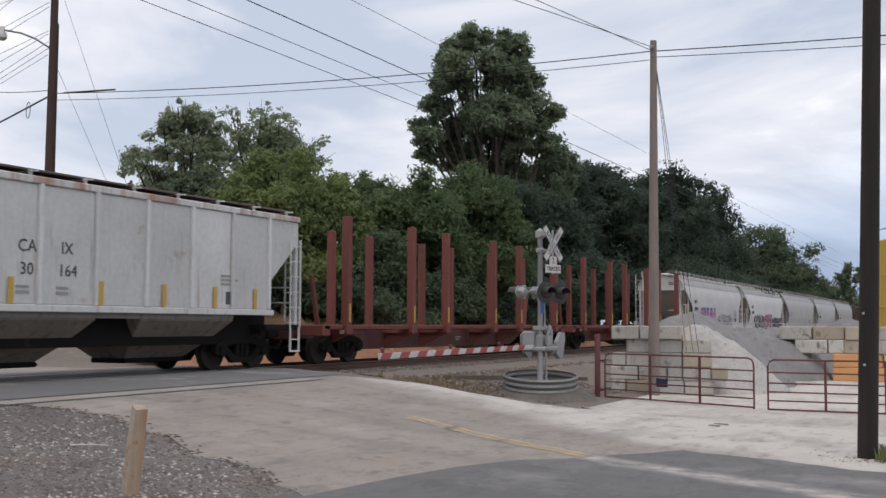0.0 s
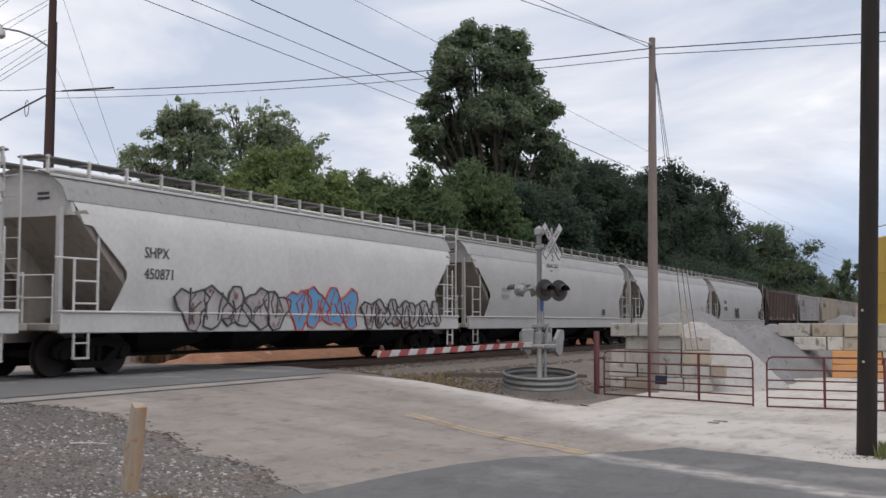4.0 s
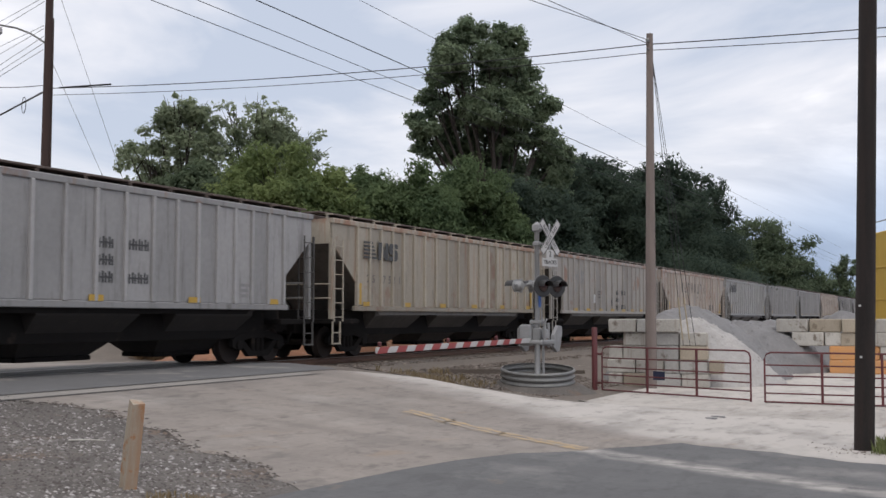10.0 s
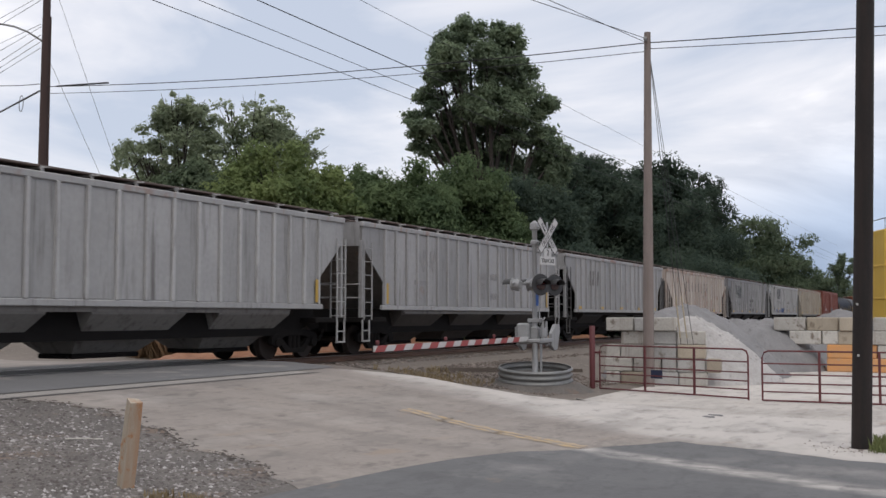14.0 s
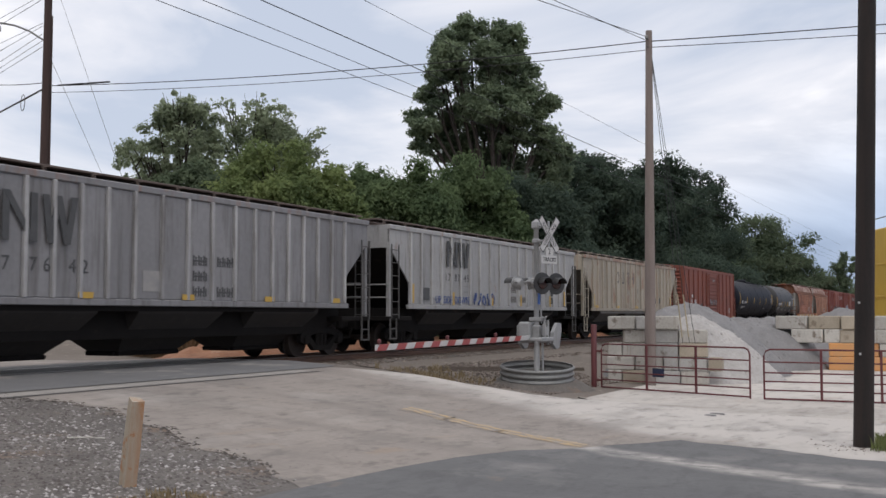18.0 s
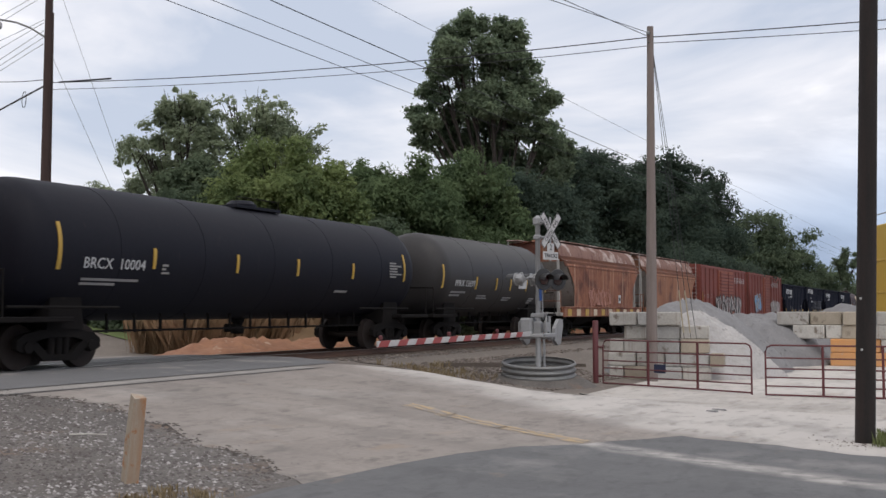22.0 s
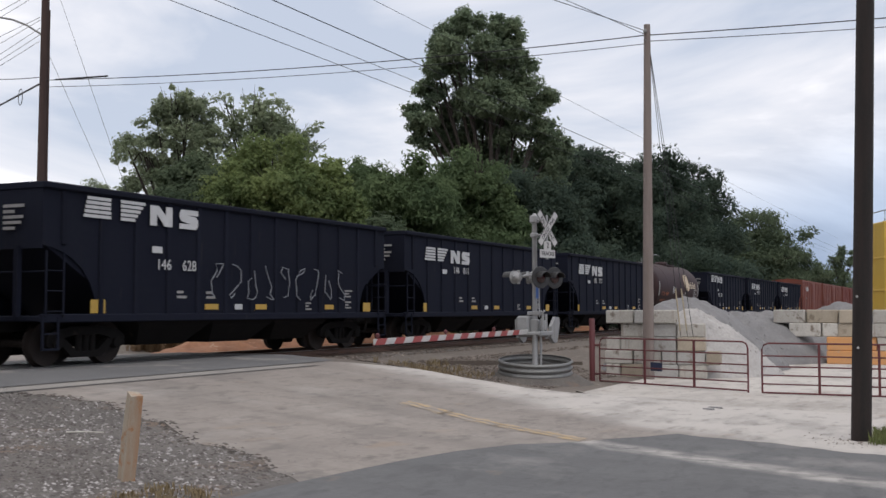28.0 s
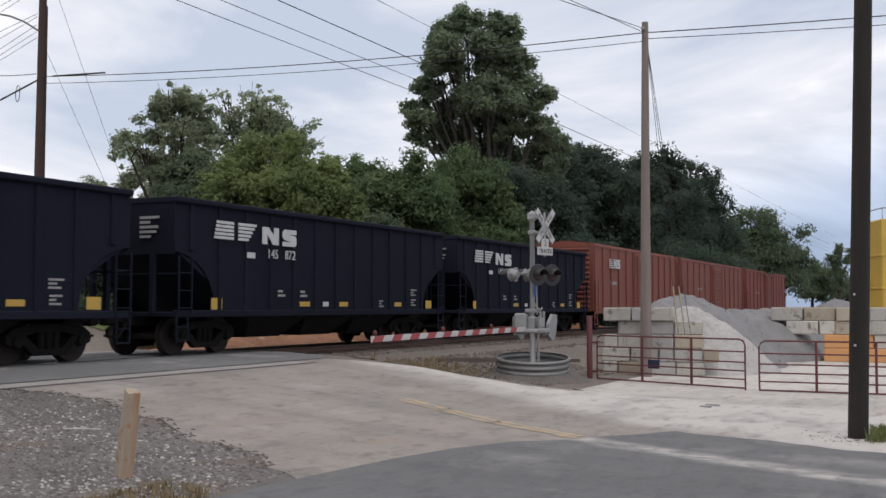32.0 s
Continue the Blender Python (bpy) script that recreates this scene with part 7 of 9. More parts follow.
    part("emblem", once("ch_block_a", lambda: Solid().prism([(-0.38, -0.22), (-0.16, -0.22), (-0.16, 0.04), (0.1, -0.22), (0.36, -0.22), (0.36, 0.22), (0.14, 0.22), (0.14, 0.02), (-0.1, 0.22), (-0.38, 0.22)], -0.004, 0.004).mesh("block")), M["letter_white"], car, "bold white emblem shape", pose(-half + p3, yf - 0.047, ze - 0.02))
    part("emblem", once("ch_block_b", lambda: Solid().prism([(-0.32, -0.22), (0.26, -0.22), (0.34, -0.14), (0.34, 0.0), (0.26, 0.07), (-0.08, 0.1), (0.34, 0.1), (0.34, 0.22), (-0.24, 0.22), (-0.32, 0.14), (-0.32, 0.02), (-0.24, -0.05), (0.1, -0.1), (-0.32, -0.1)], -0.004, 0.004).mesh("block")), M["letter_white"], car, "bold white emblem shape", pose(-half + p4, yf - 0.047, ze - 0.03))
    if number:
        if style == 0:
            put_bars(car, -half + p3 - 0.1, 2.53, 0.4, 0.26, 1, M["letter_white"], yf - 0.047)
        else:
            put_bars(car, -half + p2 + 0.2, zn, 0.4, 0.26, 1, M["letter_white"], yf - 0.047)
        put_text(car, number[:3], -half + p3 + 0.1, zn, 0.34, M["letter_white"], yf - 0.047)
        put_text(car, number[3:], -half + p4 + 0.05, zn, 0.34, M["letter_white"], yf - 0.047)
        put_bars(car, 0, 3.1, 0.6, 0.55, 5, M["letter_faint"], 0).matrix_basis = pose(-half - 0.06, -0.85, 3.0, 0, 0, -90)
    put_bars(car, mid[3], 1.52, 0.42, 0.22, 2, M["letter_faint"], yf)
    put_bars(car, mid[4], 1.52, 0.42, 0.22, 2, M["letter_faint"], yf)
    for x, w, h in ((-half + 1.53, 0.42, 0.28), (mid[4], 0.5, 0.13), (mid[6] - 0.1, 0.48, 0.13), (mid[9], 0.46, 0.13), (mid[11], 0.42, 0.26)):
        plate(car, x, 1.22, w, h, M["yellow_mark"], yf - 0.002, "reflector", "yellow reflective plate")
    plate(car, mid[5], 1.22, 0.3, 0.13, M["letter_white"], yf - 0.002, "stencil_plate")
    for x, z, w in ((mid[8], 1.26, 0.3), (mid[10], 1.3, 0.36), (mid[10], 1.62, 0.42)):
        put_bars(car, x, z, w, 0.24, 3, M["letter_faint"], yf)
    for k in (-1, 1):
        truck(car, k * (half - 1.75))
    couplers(car, half + 0.1)
    CARS.append((car, (u0 + u1) / 2))
    return car, half

# ---- the consist, front to rear ----
YR = -HW + 0.04      # face of a ribbed side sheet
YB = -HW + 0.07       # face of a boxcar side
YS = -HW - 0.012      # bulge of a round side


def hopper_plates(car, half, n=5, y=YR - 0.04):
    for i in range(n):
        plate(car, -half + 1.9 + i * (2 * half - 3.8) / (n - 1), 1.56, 0.42, 0.13, M["yellow_mark"], y, "reflector", "yellow reflective plate")


def corner_stripes(car, half, y=YR - 0.04):
    for k in (-1, 1):
        plate(car, k * (half - 1.52), 1.85, 0.13, 0.62, M["yellow_mark"], y, "reflector", "yellow reflective stripe")


def words(car, x, z, mat, y):
    """A company's name in three short lines, as plain upright bars."""
    for i, (left, right) in enumerate(((3, 4), (3, 0), (3, 4))):
        for n, x0 in ((left, 0.0), (right, 0.9)):
            q = Solid().box(0, 0.19 * n - 0.06, -0.003, 0.003, 0.09, 0.13)
            for j in range(n):
                q.box(0.19 * j, 0.19 * j + 0.05, -0.004, 0.004, 0, 0.24).box(0.19 * j + 0.085, 0.19 * j + 0.13, -0.004, 0.004, 0, 0.2)
            if n:
                part("emblem", once(("name_line", n), lambda: q.mesh("name_line")), mat, car, "company name in plain bars", pose(x - 0.9 + x0, y, z - 0.36 * i))


def stroke_mark(car, x, z, w, h, gap, mat, y):
    """A railway's mark of upright and slanted strokes, in plain shapes."""
    t = w * 0.2

    def mark(ends):
        q = Solid()
        for i, (a, b) in enumerate(ends):
            q.prism([(a - t / 2, 0), (a + t / 2, 0), (b + t / 2, h), (b - t / 2, h)], -0.004 - 0.003 * i, 0.004 + 0.003 * i)
        return q.mesh("strokes")

    first = part("emblem", once(("strokes_a", w, h), lambda: mark(((t / 2, t / 2), (w - t / 2, t / 2), (w - t / 2, w - t / 2)))), mat, car, "three bold strokes of a mark", pose(x, y, z))
    part("emblem", once(("strokes_b", w, h), lambda: mark(((w * 0.28, t / 2), (w * 0.28, w * 0.5), (w * 0.78, w * 0.5), (w * 0.78, w)))), mat, car, "four slanted strokes of a mark", pose(x + w + gap, y, z))
    return first


def digits(car, text, x, z, pitch, size, mat, y):
    for i, ch in enumerate(text):
        if ch != " ":
            put_text(car, ch, x + i * pitch, z, size, mat, y)


M["p_whiterust"] = paint("white_paint_with_rust", (0.56, 0.56, 0.55), 0.3, 0.3)
c, h = ribbed_hopper(6.6, 24.6, M["p_whiterust"], "white covered hopper car with rust along its top", ribs=10, bay_mat=M["bay_light"])
for s_, x_, z_ in (("CA", -0.3, 2.6), ("IX", 0.72, 2.6), ("30", -0.3, 2.16), ("164", 0.75, 2.16)):
    put_text(c, s_, x_, z_, 0.34, M["letter_black"], YR)
put_bars(c, -0.3, 1.8, 0.5, 0.2, 2, M["letter_faint"], YR)
put_bars(c, 0.7, 1.8, 0.5, 0.2, 2, M["letter_faint"], YR)
for x_ in (-0.7, 1.65, 3.6, 5.4, 7.0):
    plate(c, x_, 1.75, 0.13, 0.5, M["yellow_mark"], YR - 0.03, "reflector", "rusted yellow stripe")
plate(c, 6.0, 1.75, 0.3, 0.3, M["letter_black"], YR, "stencil_plate")
put_bars(c, 6.0, 2.2, 0.7, 0.3, 3, M["letter_faint"], YR)

log_flat(25.8, 45.6, 27.15, "red-brown log flatcar with tall steel stakes, empty")
log_flat(46.5, 66.3, 48.05, "empty red-brown log flatcar coupled ahead of a white hopper")

c, h = smooth_hopper(66.6, 85.4, M["p_white"], "white round-sided covered hopper with purple graffiti")
put_text(c, "SHPX", -6.3, 2.62, 0.34, M["letter_black"], YS)
put_text(c, "450949", -6.2, 2.16, 0.34, M["letter_black"], YS)
put_bars(c, -6.3, 1.72, 1.0, 0.22, 2, M["letter_faint"], YS + 0.03)
for s_, x_, w_ in (("S", -4.7, 1.5), ("K", -3.7, 1.5), ("U", -2.6, 1.5), ("M", -1.4, 1.5)):
    g_ = part("graffiti_letter", lettering(s_, 1.62, 0.003, 0.125, 0.1), M["sp_blue"], c, "fat sprayed letter with a dark blue edge", pose(x_, YS - 0.004, 1.56))
    part("fill", lettering(s_, 1.5, 0.003, 0.045, 0.1), M["sp_purple"], g_, "pink and purple spray fill", pose(0, -0.006, 0))
graffiti(c, -5.6, 0.98, 0.8, 0.5, M["sp_purple"], M["sp_blue"], YS - 0.003, 11, 1)
graffiti(c, 0.5, 1.0, 4.0, 0.85, M["sp_grey"], M["letter_faint"], YS - 0.005, 12, 6)
put_bars(c, 6.1, 2.0, 0.9, 0.5, 6, M["letter_faint"], YS)
plate(c, 6.2, 1.55, 0.4, 0.25, M["letter_black"], YS + 0.02, "stencil_plate")

c, h = smooth_hopper(85.95, 104.75, M["p_white"], "white round-sided covered hopper with black, red and blue graffiti")
put_text(c, "SHPX", -6.4, 2.62, 0.34, M["letter_black"], YS)
put_text(c, "450871", -6.3, 2.16, 0.34, M["letter_black"], YS)
graffiti(c, -5.6, 0.98, 4.2, 0.95, M["sp_white"], M["letter_black"], YS - 0.005, 21, 5)
graffiti(c, -1.2, 0.98, 3.4, 1.05, M["sp_cyan"], M["sp_red"], YS - 0.005, 22, 4)
graffiti(c, 2.6, 0.98, 5.0, 0.8, M["sp_white"], M["letter_black"], YS - 0.005, 23, 7)

c, h = smooth_hopper(105.2, 125.45, M["p_cream"], "cream round-sided covered hopper, clean")
put_bars(c, -6.5, 2.3, 0.9, 0.5, 2, M["letter_faint"], YS)
plate(c, 5.6, 1.62, 0.42, 0.28, M["letter_black"], YS + 0.02, "stencil_plate")
c, h = smooth_hopper(125.95, 144.8, M["p_dullwhite"], "white round-sided covered hopper with black reporting marks")
put_text(c, "SCYX", -6.1, 2.56, 0.36, M["letter_black"], YS)
put_text(c, "894808", -5.9, 2.1, 0.36, M["letter_black"], YS)
put_bars(c, -6.1, 1.68, 0.9, 0.2, 2, M["letter_faint"], YS + 0.03)
put_bars(c, 6.3, 2.0, 0.8, 0.45, 6, M["letter_faint"], YS)
plate(c, 6.3, 1.58, 0.36, 0.24, M["letter_black"], YS + 0.02, "stencil_plate")
plate(c, 0.9, 1.6, 0.3, 0.2, M["letter_faint"], YS + 0.02, "stencil_plate")
c, h = smooth_hopper(145.35, 164.9, M["p_cream"], "cream round-sided covered hopper with black scrawled tags")
put_text(c, "SCYX", -6.2, 2.56, 0.36, M["letter_black"], YS)
put_text(c, "894822", -6.0, 2.1, 0.36, M["letter_black"], YS)
scrawl(c, -2.8, 1.45, 1.6, 0.75, M["letter_black"], YS - 0.005, 31, 0.02, 8)
scrawl(c, 6.7, 1.45, 0.9, 0.6, M["letter_black"], YS - 0.005, 32, 0.02, 6)
put_bars(c, 6.5, 2.2, 1.0, 0.45, 6, M["letter_faint"], YS)
for x_ in (-7.0, -4.2, -1.2, 1.6, 4.4, 7.2):
    plate(c, x_, 0.98, 0.5, 0.12, M["yellow_mark"], -HW - 0.005, "reflector", "yellow reflective plate")

c, h = ribbed_hopper(165.9, 183.1, M["p_brown"], "dark brown ribbed covered hopper with faded white marks", cover=False)
hopper_plates(c, h)
put_text(c, "&", -0.5, 2.58, 0.8, M["bracket_rust"], YR)
letter_blocks(c, 5, -6.2, 1.75, 0.3, 0.45, 0.5, M["bracket_rust"], YR)
plate(c, 6.1, 1.75, 0.42, 0.42, M["letter_faint"], YR - 0.04, "stencil_plate")
c, h = ribbed_hopper(184.0, 200.4, M["p_grey"], "pale grey ribbed covered hopper with faded black capitals", cover=False)
stroke_mark(c, -5.95, 2.78, 0.66, 0.66, 0.3, M["letter_black"], YR - 0.045)
digits(c, "176827", -5.9, 2.36, 0.34, 0.34, M["letter_worn"], YR - 0.045)
words(c, 0.9, 2.6, M["letter_black"], YR)
hopper_plates(c, h)
put_bars(c, 5.2, 1.85, 0.5, 0.4, 3, M["letter_faint"], YR)
c, h = ribbed_hopper(201.4, 218.1, M["p_tan"], "tan-grey ribbed covered hopper with rust-streaked ribs")
striped_mark(c, -5.7, 3.16, 0.5, M["letter_black"], YR - 0.05)
digits(c, "25 7511", -6.3, 2.3, 0.33, 0.33, M["letter_worn"], YR)
corner_stripes(c, h)
hopper_plates(c, h, 6)
c, h = ribbed_hopper(219.1, 236.3, M["p_greyrust"], "rust-streaked grey ribbed covered hopper with faded black words")
words(c, 1.47, 2.3, M["letter_black"], YR - 0.03)
part("stencil_plate", once("diamond", lambda: Solid().prism([(-0.2, 0), (0, -0.23), (0.2, 0), (0, 0.23)], -0.004, 0.004).mesh("diamond")), M["letter_black"], c, "black diamond", pose(-0.05, YR - 0.03, 1.95))
put_bars(c, -2.05, 2.3, 0.5, 0.4, 3, M["letter_worn"], YR - 0.03)
plate(c, -2.85, 2.06, 0.3, 0.4, M["letter_white"], YR - 0.03, "stencil_plate")
plate(c, 6.58, 1.88, 0.34, 0.3, M["yellow_mark"], YR - 0.03, "stencil_plate")
stroke_mark(c, -5.6, 2.7, 0.55, 0.6, 0.18, M["letter_faint"], YR)
for x_ in (-5.6, -3.8, -1.9, -0.03, 1.84, 3.46, 5.06):
    plate(c, x_, 1.54, 0.5, 0.12, M["yellow_mark"], YR - 0.04, "reflector", "yellow reflective plate")
c, h = ribbed_hopper(237.3, 254.4, M["p_southern"], "faded pinkish-grey ribbed covered hopper with tall black capitals")
letter_blocks(c, 8, -3.9, 2.72, 0.42, 0.62, 0.83, M["letter_worn"], YR)
digits(c, "88890", -2.7, 2.42, 0.98, 0.5, M["letter_black"], YR)
corner_stripes(c, h)
hopper_plates(c, h, 4)
for x_ in (4.0, 4.9):
    plate(c, x_, 1.85, 0.34, 0.36, M["letter_black"], YR, "stencil_plate")
c, h = ribbed_hopper(255.4, 272.2, M["p_palegrey"], "pale grey ribbed covered hopper with a striped black emblem", bay_mat=M["bay_plain"])
striped_mark(c, -6.3, 3.34, 0.52, M["letter_black"], YR - 0.05)
digits(c, "25 4072", -6.2, 2.25, 0.34, 0.33, M["letter_worn"], YR)
corner_stripes(c, h)
c, h = ribbed_hopper(273.2, 290.2, M["p_grey"], "dirty pale grey ribbed covered hopper with faint capitals")
stroke_mark(c, -4.9, 2.6, 0.55, 0.7, 0.18, M["letter_faint"], YR)
put_bars(c, -4.3, 2.3, 1.6, 0.25, 1, M["letter_faint"], YR)
corner_stripes(c, h)
words(c, 1.0, 2.5, M["letter_faint"], YR)
c, h = ribbed_hopper(291.2, 308.0, M["p_grey"], "weathered grey ribbed covered hopper with faint capitals", cover=False)
stroke_mark(c, -5.0, 2.6, 0.55, 0.7, 0.18, M["letter_worn"], YR)
hopper_plates(c, h)
c, h = ribbed_hopper(309.0, 325.7, M["p_southern"], "pinkish-grey ribbed covered hopper with rust runs and tall capitals")
letter_blocks(c, 8, -3.65, 2.72, 0.42, 0.62, 0.85, M["letter_worn"], YR)
digits(c, "886101", -2.55, 2.42, 0.92, 0.5, M["letter_black"], YR)
hopper_plates(c, h, 7)
c, h = ribbed_hopper(326.8, 343.5, M["p_nwgrey"], "rusty grey ribbed covered hopper with large black capitals", cover=False)
stroke_mark(c, -5.4, 2.55, 0.85, 0.95, 0.12, M["letter_black"], YR - 0.045)
digits(c, "17 76 42", -5.6, 2.12, 0.34, 0.4, M["letter_black"], YR)
words(c, 1.1, 2.3, M["letter_black"], YR)
hopper_plates(c, h, 5)
plate(c, -1.2, 1.9, 0.6, 0.45, M["letter_faint"], YR, "stencil_plate")
c, h = ribbed_hopper(344.8, 362.2, M["p_palegrey"], "white ribbed covered hopper with large black capitals and blue graffiti", cover=False)
stroke_mark(c, -4.68, 2.8, 0.82, 0.88, 0.1, M["letter_black"], YR - 0.045)
digits(c, "17 87 45", -4.66, 2.43, 0.255, 0.36, M["letter_black"], YR)
for s_, x_ in (("UP", -5.38), ("SIDE", -4.62), ("DOWN", -3.5)):
    put_text(c, s_, x_, 1.66, 0.36, M["sp_blue"], YR - 0.05, "graffiti_letter", "hand-painted blue capitals")
scrawl(c, -2.48, 1.52, 2.0, 0.42, M["sp_blue"], YR - 0.06, 42, 0.026, 5)
words(c, 2.05, 2.37, M["letter_worn"], YR)
corner_stripes(c, h)
for x_ in (-4.21, -0.81, 2.02, 5.3):
    plate(c, x_, 1.72, 0.12, 0.44, M["yellow_mark"], YR - 0.07, "reflector", "yellow reflective stripe")
plate(c, -6.25, 1.85, 0.5, 0.4, M["letter_black"], YR - 0.03, "stencil_plate")
for z_ in (2.5, 2.3, 2.1):
    put_bars(c, -3.0, z_ - 0.32, 0.5, 0.08, 1, M["letter_faint"], YR - 0.03)
for z_ in (1.75, 2.1):
    plate(c, 5.66, z_, 0.3, 0.27, M["letter_black"], YR - 0.03, "stencil_plate")
c, h = ribbed_hopper(363.4, 380.7, M["p_tan"], "tan-white ribbed covered hopper with rust runs")
letter_blocks(c, 4, -3.4, 2.75, 0.42, 0.6, 0.86, M["letter_worn"], YR)
digits(c, "38 0 6", -2.6, 2.4, 0.95, 0.45, M["letter_worn"], YR)
corner_stripes(c, h)
hopper_plates(c, h, 5)
for x_ in (3.9, 4.9):
    plate(c, x_, 1.95, 0.3, 0.3, M["letter_black"], YR, "stencil_plate")

c, h = boxcar(382.85, 398.35, M["p_red"], "red-brown boxcar with white numbers and a ribbed sliding door", (-1.5, 1.66))
put_bars(c, -5.65, 2.44, 0.55, 0.34, 1, M["letter_white"], YB - 0.066)
put_text(c, "451", -5.95, 2.0, 0.38, M["letter_white"], YB - 0.066)
put_text(c, "436", -4.95, 2.0, 0.38, M["letter_white"], YB - 0.066)
put_bars(c, -5.8, 1.5, 0.4, 0.25, 2, M["letter_faint"], YB)
put_bars(c, -5.1, 1.5, 0.4, 0.25, 2, M["letter_faint"], YB)
plate(c, -2.7, 1.7, 0.8, 0.4, M["letter_black"], YB, "stencil_plate", "dark painted-out panel")
for x_, w_, h_ in ((-7.0, 0.55, 0.28), (-4.6, 0.55, 0.13), (-1.9, 0.5, 0.13), (1.2, 0.4, 0.13), (4.6, 0.4, 0.13), (7.0, 0.4, 0.2)):
    plate(c, x_, 0.96, w_, h_, M["yellow_mark"], YB - 0.06, "reflector", "yellow reflective plate")
scrawl(c, -0.9, 1.85, 2.2, 0.35, M["chalk"], YB - 0.13, 51, 0.016, 8)
put_bars(c, 6.1, 1.5, 0.4, 0.35, 3, M["letter_white"], YB)
put_bars(c, 0.3, 3.5, 0.8, 0.2, 2, M["letter_faint"], YB - 0.13)

c, h = tank_car(399.85, 417.6, M["p_tank"], "black tank car with yellow reflective stripes", dome=0.5)
tank_text(c, "BRCX  10004", -5.85, 2.15, 0.33, M["letter_white"])
tank_bars(c, -5.9, 1.8, 1.7, 0.2, 2, M["letter_faint"])
for x_ in (-7.44, -4.64, -1.6, 1.07, 3.95, 7.12):
    tank_stripe(c, x_, 2.1 if x_ > -5 else 2.0, 2.55 if x_ > -5 and x_ < 7 else 2.95, M["yellow_mark"], 0.09)
tank_bars(c, 6.5, 2.45, 0.75, 0.5, 6, M["letter_faint"])
tank_bars(c, 3.6, 1.75, 0.9, 0.12, 1, M["letter_faint"])
tank_bars(c, -4.25, 2.12, 0.26, 0.26, 3, M["letter_faint"])
c, h = tank_car(417.95, 429.85, M["p_tankgrey"], "weathered black tank car with yellow stripes and white hazard print", dome=None)
tank_text(c, "PPRX 13699", -3.4, 2.13, 0.33, M["letter_white"])
tank_bars(c, -3.7, 1.8, 1.5, 0.25, 2, M["letter_faint"])
tank_bars(c, -1.6, 1.7, 1.0, 0.2, 2, M["letter_faint"])
for x_ in (-5.2, -2.42, -0.57, 0.82, 2.48, 4.7):
    tank_stripe(c, x_, 1.95, 2.4 if abs(x_) < 4 else 2.75, M["yellow_mark"], 0.09)
y_, a_ = on_tank(2.25)
part("placard", Solid().box(-0.4, 0.4, -0.008, 0.004, -0.2, 0.2).mesh("placard"), M["letter_white"], c, "white placard", pose(2.02, y_, 2.25, -a_, 0, 0))
tank_text(c, "MOLTEN SULFUR", 4.0, 2.7, 0.14, M["letter_white"])
tank_bars(c, 4.0, 2.3, 1.0, 0.5, 6, M["letter_faint"])
tank_bars(c, 0.8, 1.65, 0.9, 0.2, 2, M["letter_faint"])
tank_bars(c, 3.4, 1.6, 0.6, 0.3, 3, M["letter_white"])

M["orange_end"] = paint("grey_rusty_end_paint", (0.42, 0.40, 0.375), 0.22, 0.35)
for u0, u1, mt, lab in ((430.2, 442.95, M["p_orange"], "rust-orange covered hopper with heavy streaking"), (443.3, 456.1, M["p_orange2"], "faded orange covered hopper with a rust stain")):
    c, h = smooth_hopper(u0, u1, mt, lab, bays=2, end_mat=M["orange_end"], ledge=True, shell_top=4.2)
    if mt is M["p_orange"]:
        for i_ in range(10):
            plate(c, -5.4 + i_ * 1.2, 1.1, 0.5, 0.3, M["letter_cream"] if i_ % 2 else M["yellow_mark"], -HW - 0.006, "reflector", "worn reflective plate")
    else:
        plate(c, -5.2, 1.1, 0.42, 0.3, M["yellow_mark"], -HW - 0.006, "reflector", "yellow reflective plate")
        for i_ in range(7):
            plate(c, -2.6 + i_ * 1.2, 1.12, 0.26, 0.12, M["yellow_mark"], -HW - 0.006, "reflector", "yellow reflective plate")
    st = plate(c, 2.2, 1.75, 0.4, 0.4, M["letter_white"], -1.575, "stencil_plate")
    part("print", once("stencil_print", lambda: Solid().box(-0.13, 0.13, -0.004, 0.004, -0.08, 0.08).mesh("print")), M["letter_black"], st, m=pose(0, -0.006, 0))
    if mt is M["p_orange"]:
        graffiti(c, -2.6, 1.42, 3.2, 0.75, M["sp_pink"], M["sp_pink"], -1.575, 65, 6)

c, h = boxcar(457.05, 472.3, M["p_red2"], "dull red boxcar with a faded orange door and white graffiti", (-2.3, 2.65))
letter_blocks(c, 8, 3.4, 3.2, 0.26, 0.42, 0.46, M["letter_white"], YB - 0.02)
graffiti(c, -3.6, 1.0, 8.6, 1.2, M["sp_white"], M["letter_black"], YB - 0.14, 61, 9)
digits(c, "542283", -6.6, 2.15, 0.42, 0.34, M["letter_faint"], YB - 0.02)
plate(c, -7.35, 1.9, 0.1, 1.0, M["yellow_mark"], YB - 0.07, "reflector", "yellow reflective stripe")
plate(c, 7.3, 1.9, 0.1, 0.9, M["yellow_mark"], YB - 0.07, "reflector", "yellow reflective stripe")
c, h = boxcar(473.75, 489.5, M["p_red2"], "dull red boxcar with cyan and white graffiti", (-1.5, 1.5))
graffiti(c, -5.6, 1.1, 2.6, 1.4, M["sp_cyan"], M["sp_white"], YB - 0.07, 71, 3)
graffiti(c, 1.5, 1.0, 4.4, 1.0, M["sp_white"], M["letter_faint"], YB - 0.14, 72, 5)
letter_blocks(c, 8, 1.8, 3.2, 0.26, 0.42, 0.46, M["letter_faint"], YB - 0.13)

